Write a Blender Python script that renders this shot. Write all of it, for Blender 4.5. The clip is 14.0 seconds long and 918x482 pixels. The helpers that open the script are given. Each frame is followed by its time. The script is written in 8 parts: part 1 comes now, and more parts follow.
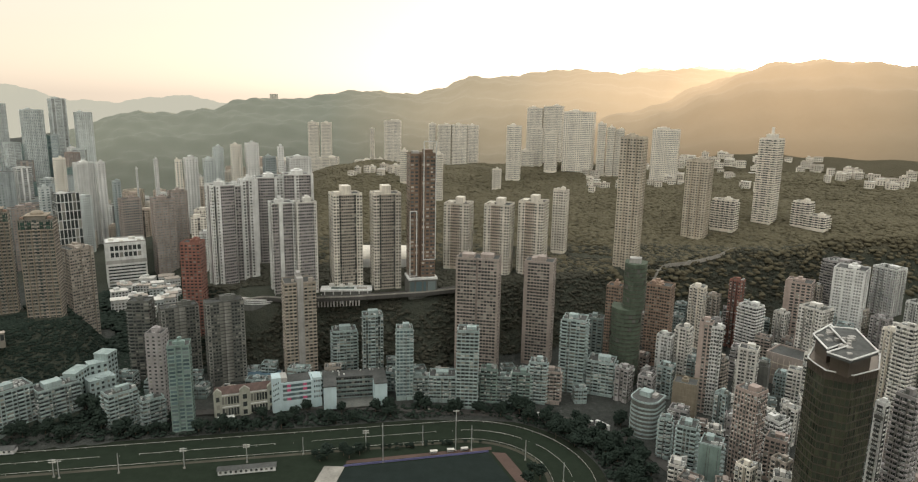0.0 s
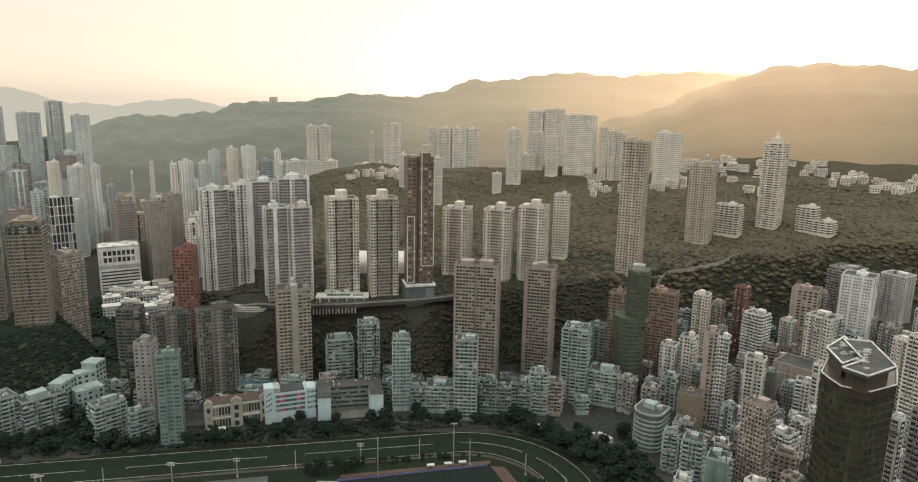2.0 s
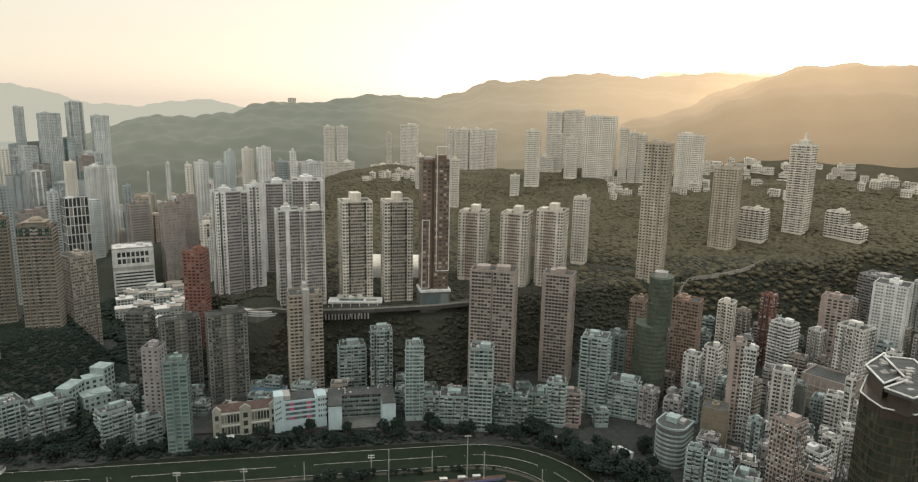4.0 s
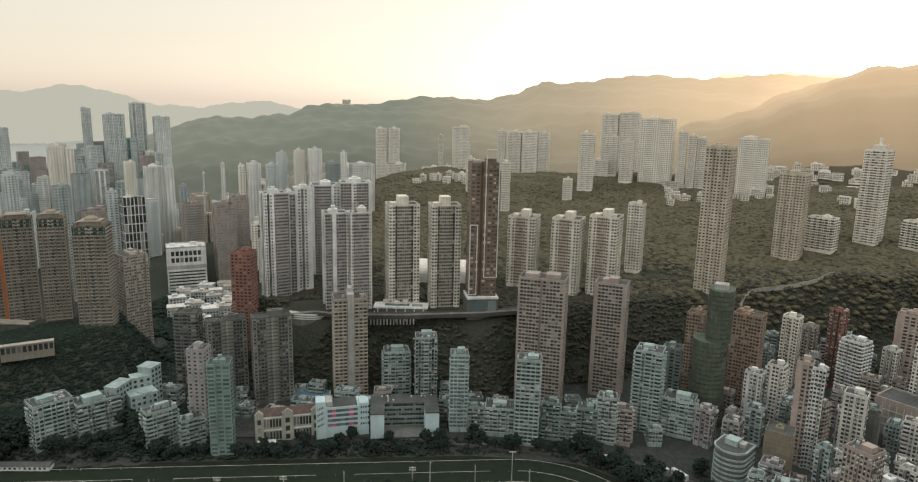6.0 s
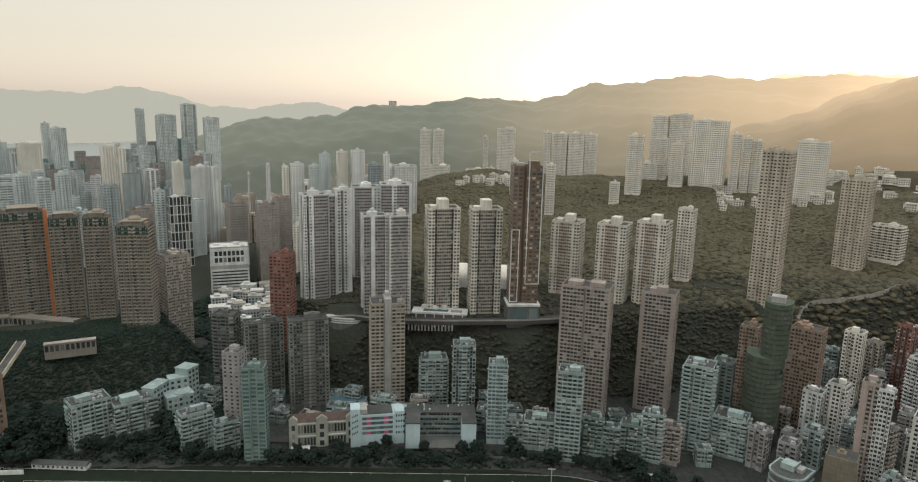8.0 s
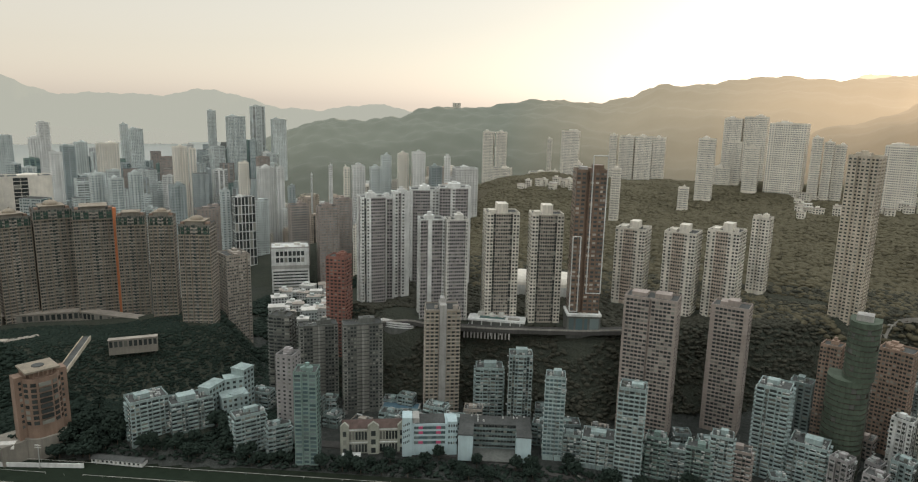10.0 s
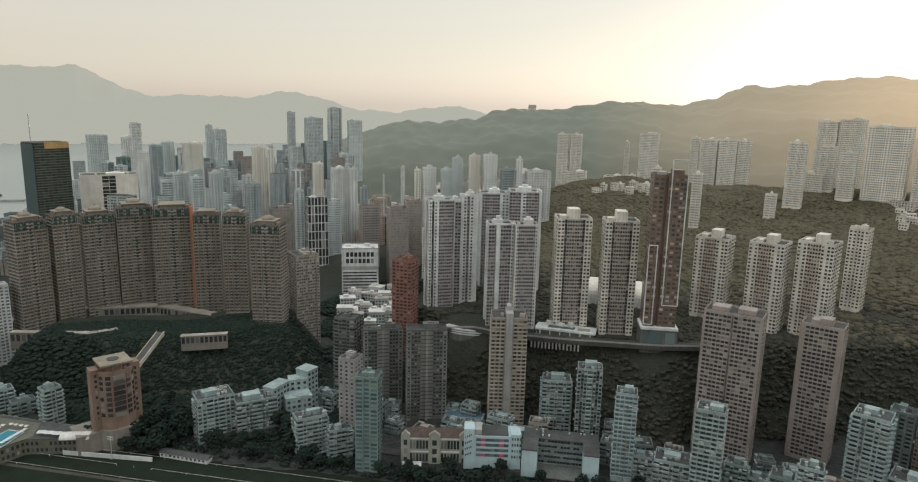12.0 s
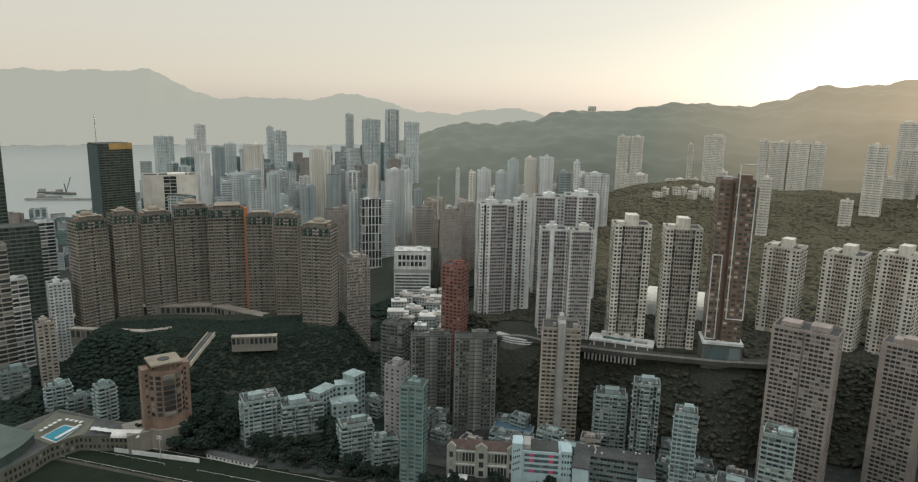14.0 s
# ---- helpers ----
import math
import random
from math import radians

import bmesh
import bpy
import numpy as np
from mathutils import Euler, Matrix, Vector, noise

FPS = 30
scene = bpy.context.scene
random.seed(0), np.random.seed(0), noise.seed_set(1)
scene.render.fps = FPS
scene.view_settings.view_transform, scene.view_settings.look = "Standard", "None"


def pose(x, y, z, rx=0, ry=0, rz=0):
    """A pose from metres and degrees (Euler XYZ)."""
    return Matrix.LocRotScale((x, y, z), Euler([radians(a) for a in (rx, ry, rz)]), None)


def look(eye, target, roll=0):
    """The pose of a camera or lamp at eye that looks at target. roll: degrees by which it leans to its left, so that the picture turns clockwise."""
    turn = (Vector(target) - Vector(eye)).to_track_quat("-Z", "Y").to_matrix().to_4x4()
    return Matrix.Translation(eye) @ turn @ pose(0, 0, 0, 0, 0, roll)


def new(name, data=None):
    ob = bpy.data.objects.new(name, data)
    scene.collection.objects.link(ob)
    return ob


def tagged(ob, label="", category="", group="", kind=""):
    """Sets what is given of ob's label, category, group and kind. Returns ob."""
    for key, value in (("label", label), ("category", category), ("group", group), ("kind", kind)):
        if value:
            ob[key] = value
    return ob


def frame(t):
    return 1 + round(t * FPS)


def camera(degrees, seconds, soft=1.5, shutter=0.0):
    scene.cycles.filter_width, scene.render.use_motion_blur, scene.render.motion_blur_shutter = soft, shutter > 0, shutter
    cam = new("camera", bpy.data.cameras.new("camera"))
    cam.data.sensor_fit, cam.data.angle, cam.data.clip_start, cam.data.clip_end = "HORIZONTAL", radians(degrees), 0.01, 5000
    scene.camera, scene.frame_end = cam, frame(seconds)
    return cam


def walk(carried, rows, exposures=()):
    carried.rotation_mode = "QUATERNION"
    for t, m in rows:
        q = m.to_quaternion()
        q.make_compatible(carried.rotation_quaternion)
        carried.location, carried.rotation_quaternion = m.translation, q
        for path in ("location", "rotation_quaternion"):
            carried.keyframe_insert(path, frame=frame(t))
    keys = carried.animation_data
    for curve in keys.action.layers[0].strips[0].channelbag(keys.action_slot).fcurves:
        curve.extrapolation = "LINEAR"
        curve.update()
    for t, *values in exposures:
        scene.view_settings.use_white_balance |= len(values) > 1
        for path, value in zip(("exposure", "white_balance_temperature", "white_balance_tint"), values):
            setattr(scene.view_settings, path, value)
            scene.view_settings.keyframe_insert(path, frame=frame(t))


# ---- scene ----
cam = camera(68.68, 14.0, soft=1.15)
PATH = [
    (0, (-0.06, 0.03, 226.44), (-0.07, 97.90, 205.90), 1.06),
    (1, (0.86, 6.73, 225.93), (0.81, 104.65, 205.65), 1.10),
    (2, (1.60, 13.95, 225.69), (1.47, 111.92, 205.65), 1.11),
    (4.5, (3.50, 33.07, 225.52), (-1.24, 130.95, 205.59), 1.20),
    (5, (3.91, 36.96, 225.49), (-3.21, 134.71, 205.61), 1.23),
    (5.5, (4.33, 40.85, 225.45), (-4.55, 138.46, 205.61), 1.25),
    (6.5, (5.11, 48.60, 225.32), (-6.96, 145.87, 205.47), 1.28),
    (7.5, (5.77, 56.32, 225.13), (-9.61, 153.12, 205.32), 1.29),
    (8, (6.02, 60.16, 225.02), (-11.06, 156.68, 205.24), 1.30),
    (10.5, (6.08, 79.25, 224.34), (-22.56, 173.02, 204.68), 1.33),
    (11, (5.83, 83.06, 224.20), (-25.29, 176.04, 204.55), 1.34),
    (11.5, (5.48, 86.87, 224.07), (-28.25, 178.93, 204.43), 1.34),
    (12.5, (4.58, 94.49, 223.84), (-34.39, 184.47, 204.22), 1.36),
    (13, (4.06, 98.30, 223.74), (-36.94, 187.37, 204.13), 1.34),
    (13.5, (3.53, 102.10, 223.65), (-39.31, 190.31, 204.07), 1.31),
    (14, (3.02, 105.89, 223.58), (-41.20, 193.42, 204.03), 1.26),
]
walk(cam, [(t, look(eye, target, roll)) for t, eye, target, roll in PATH],
     exposures=[(0, 2.34, 7250, 9), (6, 2.22, 7000, 8), (10.5, 2.08, 6750, 7), (14, 2.0, 6650, 6)])

# ---- light ----
SUN_AZ, SUN_EL = -25.8, 3.5   # degrees: to the right of +y, above the horizon
world = bpy.data.worlds.new("sky")
scene.world = world
world.use_nodes = True
wn = world.node_tree
wn.nodes.clear()
sky = wn.nodes.new("ShaderNodeTexSky")
sky.sky_type = "NISHITA"
sky.sun_disc = False
sky.sun_elevation = radians(SUN_EL)
sky.sun_rotation = radians(-SUN_AZ)
sky.altitude = 50
sky.air_density, sky.dust_density, sky.ozone_density = 1.0, 1.2, 1.5
wbg = wn.nodes.new("ShaderNodeBackground")
wbg.inputs["Strength"].default_value = 0.12
wout = wn.nodes.new("ShaderNodeOutputWorld")
veil = wn.nodes.new("ShaderNodeMixRGB")   # thin cloud and haze over the clear sky
veil.blend_type, veil.inputs[0].default_value = "ADD", 0.26
# under thin cloud the sky is brightest and coolest overhead and dims towards the horizon
sky_way = wn.nodes.new("ShaderNodeTexCoord")
sky_up = wn.nodes.new("ShaderNodeSeparateXYZ")
sky_grade = wn.nodes.new("ShaderNodeValToRGB")
sky_grade.color_ramp.elements.new(0.2)
sky_grade.color_ramp.elements.new(0.5)
for _e, (_p, _c) in zip(sky_grade.color_ramp.elements, ((0.0, (1.02, 0.92, 0.83)), (0.2, (1.08, 1.005, 0.93)), (0.5, (1.75, 1.76, 1.75)), (1.0, (2.5, 2.58, 2.64)))):
    _e.position, _e.color = _p, (*_c, 1)
wn.links.new(sky_way.outputs["Generated"], sky_up.inputs[0])
wn.links.new(sky_up.outputs["Z"], sky_grade.inputs["Fac"])
wn.links.new(sky_grade.outputs["Color"], veil.inputs[1])
soften = wn.nodes.new("ShaderNodeHueSaturation")   # dust pales the sky's colour
soften.inputs["Saturation"].default_value = 0.4
wn.links.new(sky.outputs[0], soften.inputs["Color"])
wn.links.new(soften.outputs[0], veil.inputs[2])
wn.links.new(veil.outputs[0], wbg.inputs["Color"])
wn.links.new(wbg.outputs[0], wout.inputs["Surface"])

sun_data = bpy.data.lights.new("sun", "SUN")
sun_data.energy, sun_data.angle, sun_data.color = 2.0, radians(0.6), (1.0, 0.78, 0.52)
sun = new("sun", sun_data)
_az, _el = radians(SUN_AZ), radians(SUN_EL)
sun_way = Vector((math.sin(-_az) * math.cos(_el), math.cos(_az) * math.cos(_el), math.sin(_el)))
sun.matrix_world = look(sun_way * 900, (0, 0, 0))

# ---- materials ----
MATS = {}


def nodes_of(name):
    m = bpy.data.materials.new(name)
    m.use_nodes = True
    nt = m.node_tree
    return m, nt, nt.nodes["Principled BSDF"]


def add(nt, kind, **values):
    n = nt.nodes.new(kind)
    for key, value in values.items():
        n.inputs[key.replace("_", " ")].default_value = value
    return n


def ramp(nt, source, stops):
    r = nt.nodes.new("ShaderNodeValToRGB")
    el = r.color_ramp.elements
    while len(el) < len(stops):
        el.new(0.5)
    for e, (p, c) in zip(el, stops):
        e.position, e.color = p, (*c, 1)
    nt.links.new(source, r.inputs["Fac"])
    return r.outputs["Color"]


def tint(c, k):
    return tuple(min(1.0, v * k) for v in c)


def weathered(name, colour, rough=0.85, stain=0.35, scale=0.25, metal=0.0, vary=0.0):
    """Painted, tiled or bare wall: broad stains, streaks that run down, fine grain, a slight bump."""
    if name in MATS:
        return MATS[name]
    m, nt, p = nodes_of(name)
    geo = nt.nodes.new("ShaderNodeTexCoord")
    big = add(nt, "ShaderNodeTexNoise", Scale=scale * 0.25, Detail=6.0, Roughness=0.65)
    nt.links.new(geo.outputs["Object"], big.inputs["Vector"])
    stretch = nt.nodes.new("ShaderNodeMapping")
    stretch.inputs["Scale"].default_value = (1.0, 1.0, 0.08)
    nt.links.new(geo.outputs["Object"], stretch.inputs["Vector"])
    run = add(nt, "ShaderNodeTexNoise", Scale=scale * 2.2, Detail=4.0, Roughness=0.6)
    nt.links.new(stretch.outputs[0], run.inputs["Vector"])
    fine = add(nt, "ShaderNodeTexNoise", Scale=scale * 12, Detail=3.0)
    nt.links.new(geo.outputs["Object"], fine.inputs["Vector"])
    a = ramp(nt, big.outputs["Fac"], [(0.3, tint(colour, 1 - stain)), (0.62, tint(colour, 1.06))])
    b = ramp(nt, run.outputs["Fac"], [(0.35, (1 - stain,) * 3), (0.6, (1.0,) * 3)])
    mul = nt.nodes.new("ShaderNodeMixRGB")
    mul.blend_type, mul.inputs[0].default_value = "MULTIPLY", 0.55
    nt.links.new(a, mul.inputs[1])
    nt.links.new(b, mul.inputs[2])
    mul2 = nt.nodes.new("ShaderNodeMixRGB")
    mul2.blend_type, mul2.inputs[0].default_value = "MULTIPLY", 0.5
    nt.links.new(mul.outputs[0], mul2.inputs[1])
    nt.links.new(ramp(nt, fine.outputs["Fac"], [(0.3, (0.72,) * 3), (0.7, (1.05,) * 3)]), mul2.inputs[2])
    out = mul2.outputs[0]
    if vary:
        info = nt.nodes.new("ShaderNodeObjectInfo")
        hsv = nt.nodes.new("ShaderNodeHueSaturation")
        rng = nt.nodes.new("ShaderNodeMapRange")
        rng.inputs["To Min"].default_value, rng.inputs["To Max"].default_value = 1 - vary, 1 + vary
        nt.links.new(info.outputs["Random"], rng.inputs["Value"])
        nt.links.new(rng.outputs[0], hsv.inputs["Value"])
        nt.links.new(out, hsv.inputs["Color"])
        out = hsv.outputs[0]
    nt.links.new(out, p.inputs["Base Color"])
    p.inputs["Roughness"].default_value = rough
    p.inputs["Metallic"].default_value = metal
    bump = add(nt, "ShaderNodeBump", Strength=0.25, Distance=0.06)
    nt.links.new(fine.outputs["Fac"], bump.inputs["Height"])
    nt.links.new(bump.outputs[0], p.inputs["Normal"])
    MATS[name] = m
    return m


def glazing(name, dark=(0.03, 0.035, 0.035), light=(0.30, 0.30, 0.27), share=0.25, rough=0.12):
    """Window glass: most panes dark, some with pale curtains behind them."""
    if name in MATS:
        return MATS[name]
    m, nt, p = nodes_of(name)
    geo = nt.nodes.new("ShaderNodeNewGeometry")
    info = nt.nodes.new("ShaderNodeObjectInfo")
    s = nt.nodes.new("ShaderNodeMath")
    s.operation = "ADD"
    nt.links.new(geo.outputs["Random Per Island"], s.inputs[0])
    nt.links.new(info.outputs["Random"], s.inputs[1])
    f = nt.nodes.new("ShaderNodeMath")
    f.operation = "FRACT"
    nt.links.new(s.outputs[0], f.inputs[0])
    c = ramp(nt, f.outputs[0], [(0.0, dark), (1 - share, tint(dark, 1.8)), (1 - share * 0.6, tint(light, 0.5)), (1.0, light)])
    nt.links.new(c, p.inputs["Base Color"])
    p.inputs["Roughness"].default_value = rough
    p.inputs["IOR"].default_value = 1.5
    MATS[name] = m
    return m


def foliage(name, c1, c2, c3, scale=0.12):
    if name in MATS:
        return MATS[name]
    m, nt, p = nodes_of(name)
    geo = nt.nodes.new("ShaderNodeNewGeometry")
    n = add(nt, "ShaderNodeTexNoise", Scale=scale, Detail=6.0, Roughness=0.7)
    nt.links.new(geo.outputs["Position"], n.inputs["Vector"])
    mixv = nt.nodes.new("ShaderNodeMath")
    mixv.operation = "MULTIPLY_ADD"
    mixv.inputs[1].default_value = 0.2
    nt.links.new(geo.outputs["Random Per Island"], mixv.inputs[0])
    sub = nt.nodes.new("ShaderNodeMath")
    sub.operation = "SUBTRACT"
    sub.inputs[1].default_value = 0.2
    nt.links.new(n.outputs["Fac"], sub.inputs[0])
    nt.links.new(sub.outputs[0], mixv.inputs[2])
    nt.links.new(ramp(nt, mixv.outputs[0], [(0.2, c1), (0.5, c2), (0.8, c3)]), p.inputs["Base Color"])
    p.inputs["Roughness"].default_value = 0.75
    p.inputs["Specular IOR Level"].default_value = 0.06
    fine = add(nt, "ShaderNodeTexNoise", Scale=1.6, Detail=4.0)
    nt.links.new(geo.outputs["Position"], fine.inputs["Vector"])
    bump = add(nt, "ShaderNodeBump", Strength=0.5, Distance=0.4)
    nt.links.new(fine.outputs["Fac"], bump.inputs["Height"])
    nt.links.new(bump.outputs[0], p.inputs["Normal"])
    MATS[name] = m
    return m


# ---- mesh helpers ----
class Shape:
    """Gathers boxes, prisms and quads into one mesh."""

    def __init__(self):
        self.v, self.f = [], []

    def quad(self, a, b, c, d):
        n = len(self.v)
        self.v += [a, b, c, d]
        self.f.append((n, n + 1, n + 2, n + 3))
        return self

    def box(self, x0, x1, y0, y1, z0, z1, bottom=False):
        n = len(self.v)
        self.v += [(x0, y0, z0), (x1, y0, z0), (x1, y1, z0), (x0, y1, z0), (x0, y0, z1), (x1, y0, z1), (x1, y1, z1), (x0, y1, z1)]
        self.f += [(n, n + 1, n + 5, n + 4), (n + 1, n + 2, n + 6, n + 5), (n + 2, n + 3, n + 7, n + 6), (n + 3, n, n + 4, n + 7), (n + 4, n + 5, n + 6, n + 7)]
        if bottom:
            self.f.append((n + 3, n + 2, n + 1, n))
        return self

    def prism(self, ring, z0, z1, top=True, bottom=False):
        n, k = len(self.v), len(ring)
        self.v += [(x, y, z0) for x, y in ring] + [(x, y, z1) for x, y in ring]
        self.f += [(n + i, n + (i + 1) % k, n + k + (i + 1) % k, n + k + i) for i in range(k)]
        if top:
            self.f.append(tuple(n + k + i for i in range(k)))
        if bottom:
            self.f.append(tuple(n + k - 1 - i for i in range(k)))
        return self

    def tube(self, p, q, r, sides=8):
        p, q = Vector(p), Vector(q)
        w = (q - p).normalized()
        u = w.orthogonal().normalized()
        v = w.cross(u)
        n = len(self.v)
        for o in (p, q):
            for i in range(sides):
                a = 2 * math.pi * i / sides
                self.v.append(tuple(o + r * (math.cos(a) * u + math.sin(a) * v)))
        self.f += [(n + i, n + (i + 1) % sides, n + sides + (i + 1) % sides, n + sides + i) for i in range(sides)]
        self.f += [tuple(n + sides - 1 - i for i in range(sides)), tuple(n + sides + i for i in range(sides))]
        return self

    def mesh(self, name, material):
        me = bpy.data.meshes.new(name)
        me.from_pydata(self.v, [], self.f)
        me.materials.append(material)
        me.update()
        return me


def part(name, shape, material, parent, label="", at=(0, 0, 0), kind=""):
    me = shape.mesh(name, material) if isinstance(shape, Shape) else shape
    ob = new(name, me)
    ob.parent = parent
    ob.location = at
    if label or kind:
        tagged(ob, label, kind=kind)
    return ob


def thing(name, label, category, x, y, z, yaw=0.0, group="", kind=""):
    ob = new(name)
    ob.empty_display_size = 2.0
    ob.location, ob.rotation_euler = (x, y, z), (0, 0, radians(yaw))
    return tagged(ob, label, category, group, kind)


def rect(x0, x1, y0, y1):
    return [(x0, y0), (x1, y0), (x1, y1), (x0, y1)]

W_WHITE = weathered("white_render", (0.75, 0.765, 0.75), vary=0.08)
W_CREAM = weathered("cream_tile", (0.756, 0.714, 0.634), vary=0.06)
W_PALE = weathered("pale_grey_tile", (0.732, 0.72, 0.677), vary=0.08)
W_GREY = weathered("grey_concrete", (0.415, 0.409, 0.39), vary=0.12)
W_DARK = weathered("dark_grey_concrete", (0.155, 0.162, 0.15), stain=0.45)
W_BROWN = weathered("brown_tile", (0.252, 0.234, 0.202), stain=0.3, vary=0.06)
W_TAN = weathered("tan_tile", (0.512, 0.421, 0.311), stain=0.3, vary=0.08)
W_RED = weathered("red_brick_tile", (0.27, 0.125, 0.098), stain=0.3)
W_PINK = weathered("pink_grey_tile", (0.573, 0.488, 0.409), vary=0.08)
W_GREEN = weathered("pale_green_tile", (0.215, 0.305, 0.28), vary=0.05)
W_BLUE = weathered("pale_blue_paint", (0.47, 0.60, 0.63), stain=0.14)
W_ORANGE = weathered("orange_brown_tile", (0.27, 0.185, 0.14), stain=0.3)
W_COPPER = weathered("copper_brown_cladding", (0.207, 0.14, 0.1), rough=0.5, stain=0.4)
W_ROOF = weathered("grey_roof_felt", (0.112, 0.118, 0.116), stain=0.4)
G_DARK = glazing("dark_window_glass")
G_PALE = glazing("curtained_window_glass", (0.061, 0.067, 0.067), (0.512, 0.488, 0.439), 0.35)
G_BLUE = glazing("blue_grey_glass", (0.061, 0.091, 0.098), (0.195, 0.244, 0.244), 0.5, 0.06)
G_BLACK = glazing("black_curtain_glass", (0.024, 0.037, 0.032), (0.073, 0.091, 0.079), 0.5, 0.05)
G_GREEN = glazing("green_curtain_glass", (0.022, 0.029, 0.02), (0.073, 0.085, 0.055), 0.6, 0.06)
W_BRONZE = weathered("dark_bronze_frame", (0.104, 0.085, 0.067), rough=0.4, stain=0.3, metal=0.3)
W_REDROOF = weathered("dark_clay_tile", (0.118, 0.078, 0.068), stain=0.4, scale=1.0)
W_MAGENTA = weathered("magenta_panel", (0.549, 0.098, 0.195), rough=0.6, stain=0.15)
W_NET = weathered("green_scaffold_net", (0.088, 0.12, 0.086), stain=0.45, scale=0.5)
W_ROAD = weathered("asphalt_road", (0.091, 0.089, 0.085), stain=0.3)
W_CONC = weathered("pale_concrete", (0.329, 0.317, 0.287), stain=0.35)
W_PATH = weathered("worn_path", (0.091, 0.088, 0.071), stain=0.35)
W_TURF = weathered("mown_turf", (0.021, 0.031, 0.021), stain=0.28, scale=0.6)
W_PITCH = weathered("dark_sports_turf", (0.019, 0.028, 0.026), stain=0.2, scale=0.5)
W_CLAY = weathered("red_running_surface", (0.10, 0.062, 0.05), stain=0.25)
W_VIOLET = weathered("violet_blue_boards", (0.13, 0.13, 0.27), stain=0.2)
W_STEEL = weathered("galvanised_steel", (0.512, 0.525, 0.525), rough=0.45, metal=0.4, stain=0.2)
W_CLUB = weathered("sandstone_render", (0.15, 0.15, 0.115), stain=0.25)
W_COPPERGREEN = weathered("green_metal_roof", (0.075, 0.105, 0.092), rough=0.6, stain=0.3)
G_GREENISH = glazing("green_tinted_glass", (0.032, 0.055, 0.046), (0.085, 0.135, 0.11), 0.6, 0.1)
G_POOL = glazing("pool_water", (0.061, 0.329, 0.439), (0.073, 0.366, 0.488), 0.5, 0.08)
W_HILL = weathered("cream_white_paint", (0.80, 0.76, 0.68), stain=0.2, vary=0.05)
W_FLAME = weathered("bright_orange_paint", (0.561, 0.201, 0.085), stain=0.2)
W_GOLD = weathered("gold_sign_panel", (0.512, 0.329, 0.122), rough=0.5, stain=0.3)
G_ESTATE = glazing("estate_window_glass", (0.040, 0.052, 0.050), (0.20, 0.22, 0.20), 0.3)
# near walls: cool teal shade put into the base colour, with real weather stains
W_NEAR = weathered("weathered_white_in_shade", (0.36, 0.455, 0.45), stain=0.4, scale=0.5, vary=0.1)
W_NEARGREY = weathered("weathered_grey_in_shade", (0.225, 0.29, 0.285), stain=0.4, scale=0.5, vary=0.12)
W_BEIGE = weathered("beige_grey_tile", (0.561, 0.5, 0.409), stain=0.3, vary=0.07)
W_TAUPE = weathered("taupe_tile", (0.427, 0.384, 0.336), stain=0.35, vary=0.09)
W_MAUVE = weathered("pinkish_grey_render", (0.36, 0.345, 0.345), stain=0.35, vary=0.07)
W_OCHRE = weathered("ochre_brown_tile", (0.305, 0.262, 0.205), stain=0.35, vary=0.05)
W_COOL = weathered("cool_pale_tile", (0.60, 0.655, 0.65), stain=0.3, vary=0.12)
W_COOLGREY = weathered("cool_grey_panel", (0.40, 0.455, 0.46), stain=0.3, vary=0.15)
W_OLIVE = weathered("olive_louvre_metal", (0.125, 0.128, 0.105), rough=0.5, stain=0.25)
G_TEAL = glazing("green_pool_water", (0.07, 0.15, 0.145), (0.09, 0.18, 0.17), 0.5, 0.1)
W_BONE = weathered("bone_render", (0.40, 0.41, 0.35), stain=0.3)
# panes lifted towards grey: the haze over far windows put into the glass colour
G_HAZE = glazing("hazed_far_glass", (0.17, 0.18, 0.18), (0.33, 0.34, 0.32), 0.3)
W_SALMON = weathered("salmon_tile", (0.42, 0.342, 0.306), stain=0.3, vary=0.06)
W_SACK = weathered("brown_sheeting", (0.235, 0.205, 0.155), stain=0.35, scale=0.5)
W_RUST = weathered("rust_brown_tile", (0.33, 0.235, 0.18), stain=0.3)
W_ROSE = weathered("rosy_taupe_tile", (0.37, 0.318, 0.288), stain=0.3, vary=0.05)
W_RAIL = weathered("grey_balcony_rail", (0.32, 0.32, 0.295), stain=0.4)
W_BAY = weathered("mauve_grey_bay_tile", (0.40, 0.375, 0.375), stain=0.25)
W_CLUTTER = weathered("mixed_metal_awnings", (0.537, 0.561, 0.549), stain=0.5, scale=3.0)
W_VERGE = weathered("rough_grass_verge", (0.022, 0.029, 0.020), stain=0.4, scale=1.0)
for _m in (W_TURF, W_PITCH, W_VERGE, W_PATH, W_ROAD, W_ROOF):
    _m.node_tree.nodes["Principled BSDF"].inputs["Specular IOR Level"].default_value = 0.08

# ---- ground ----
def sm(a, b, v):
    t = np.clip((np.asarray(v, float) - a) / (b - a), 0, 1)
    return t * t * (3 - 2 * t)


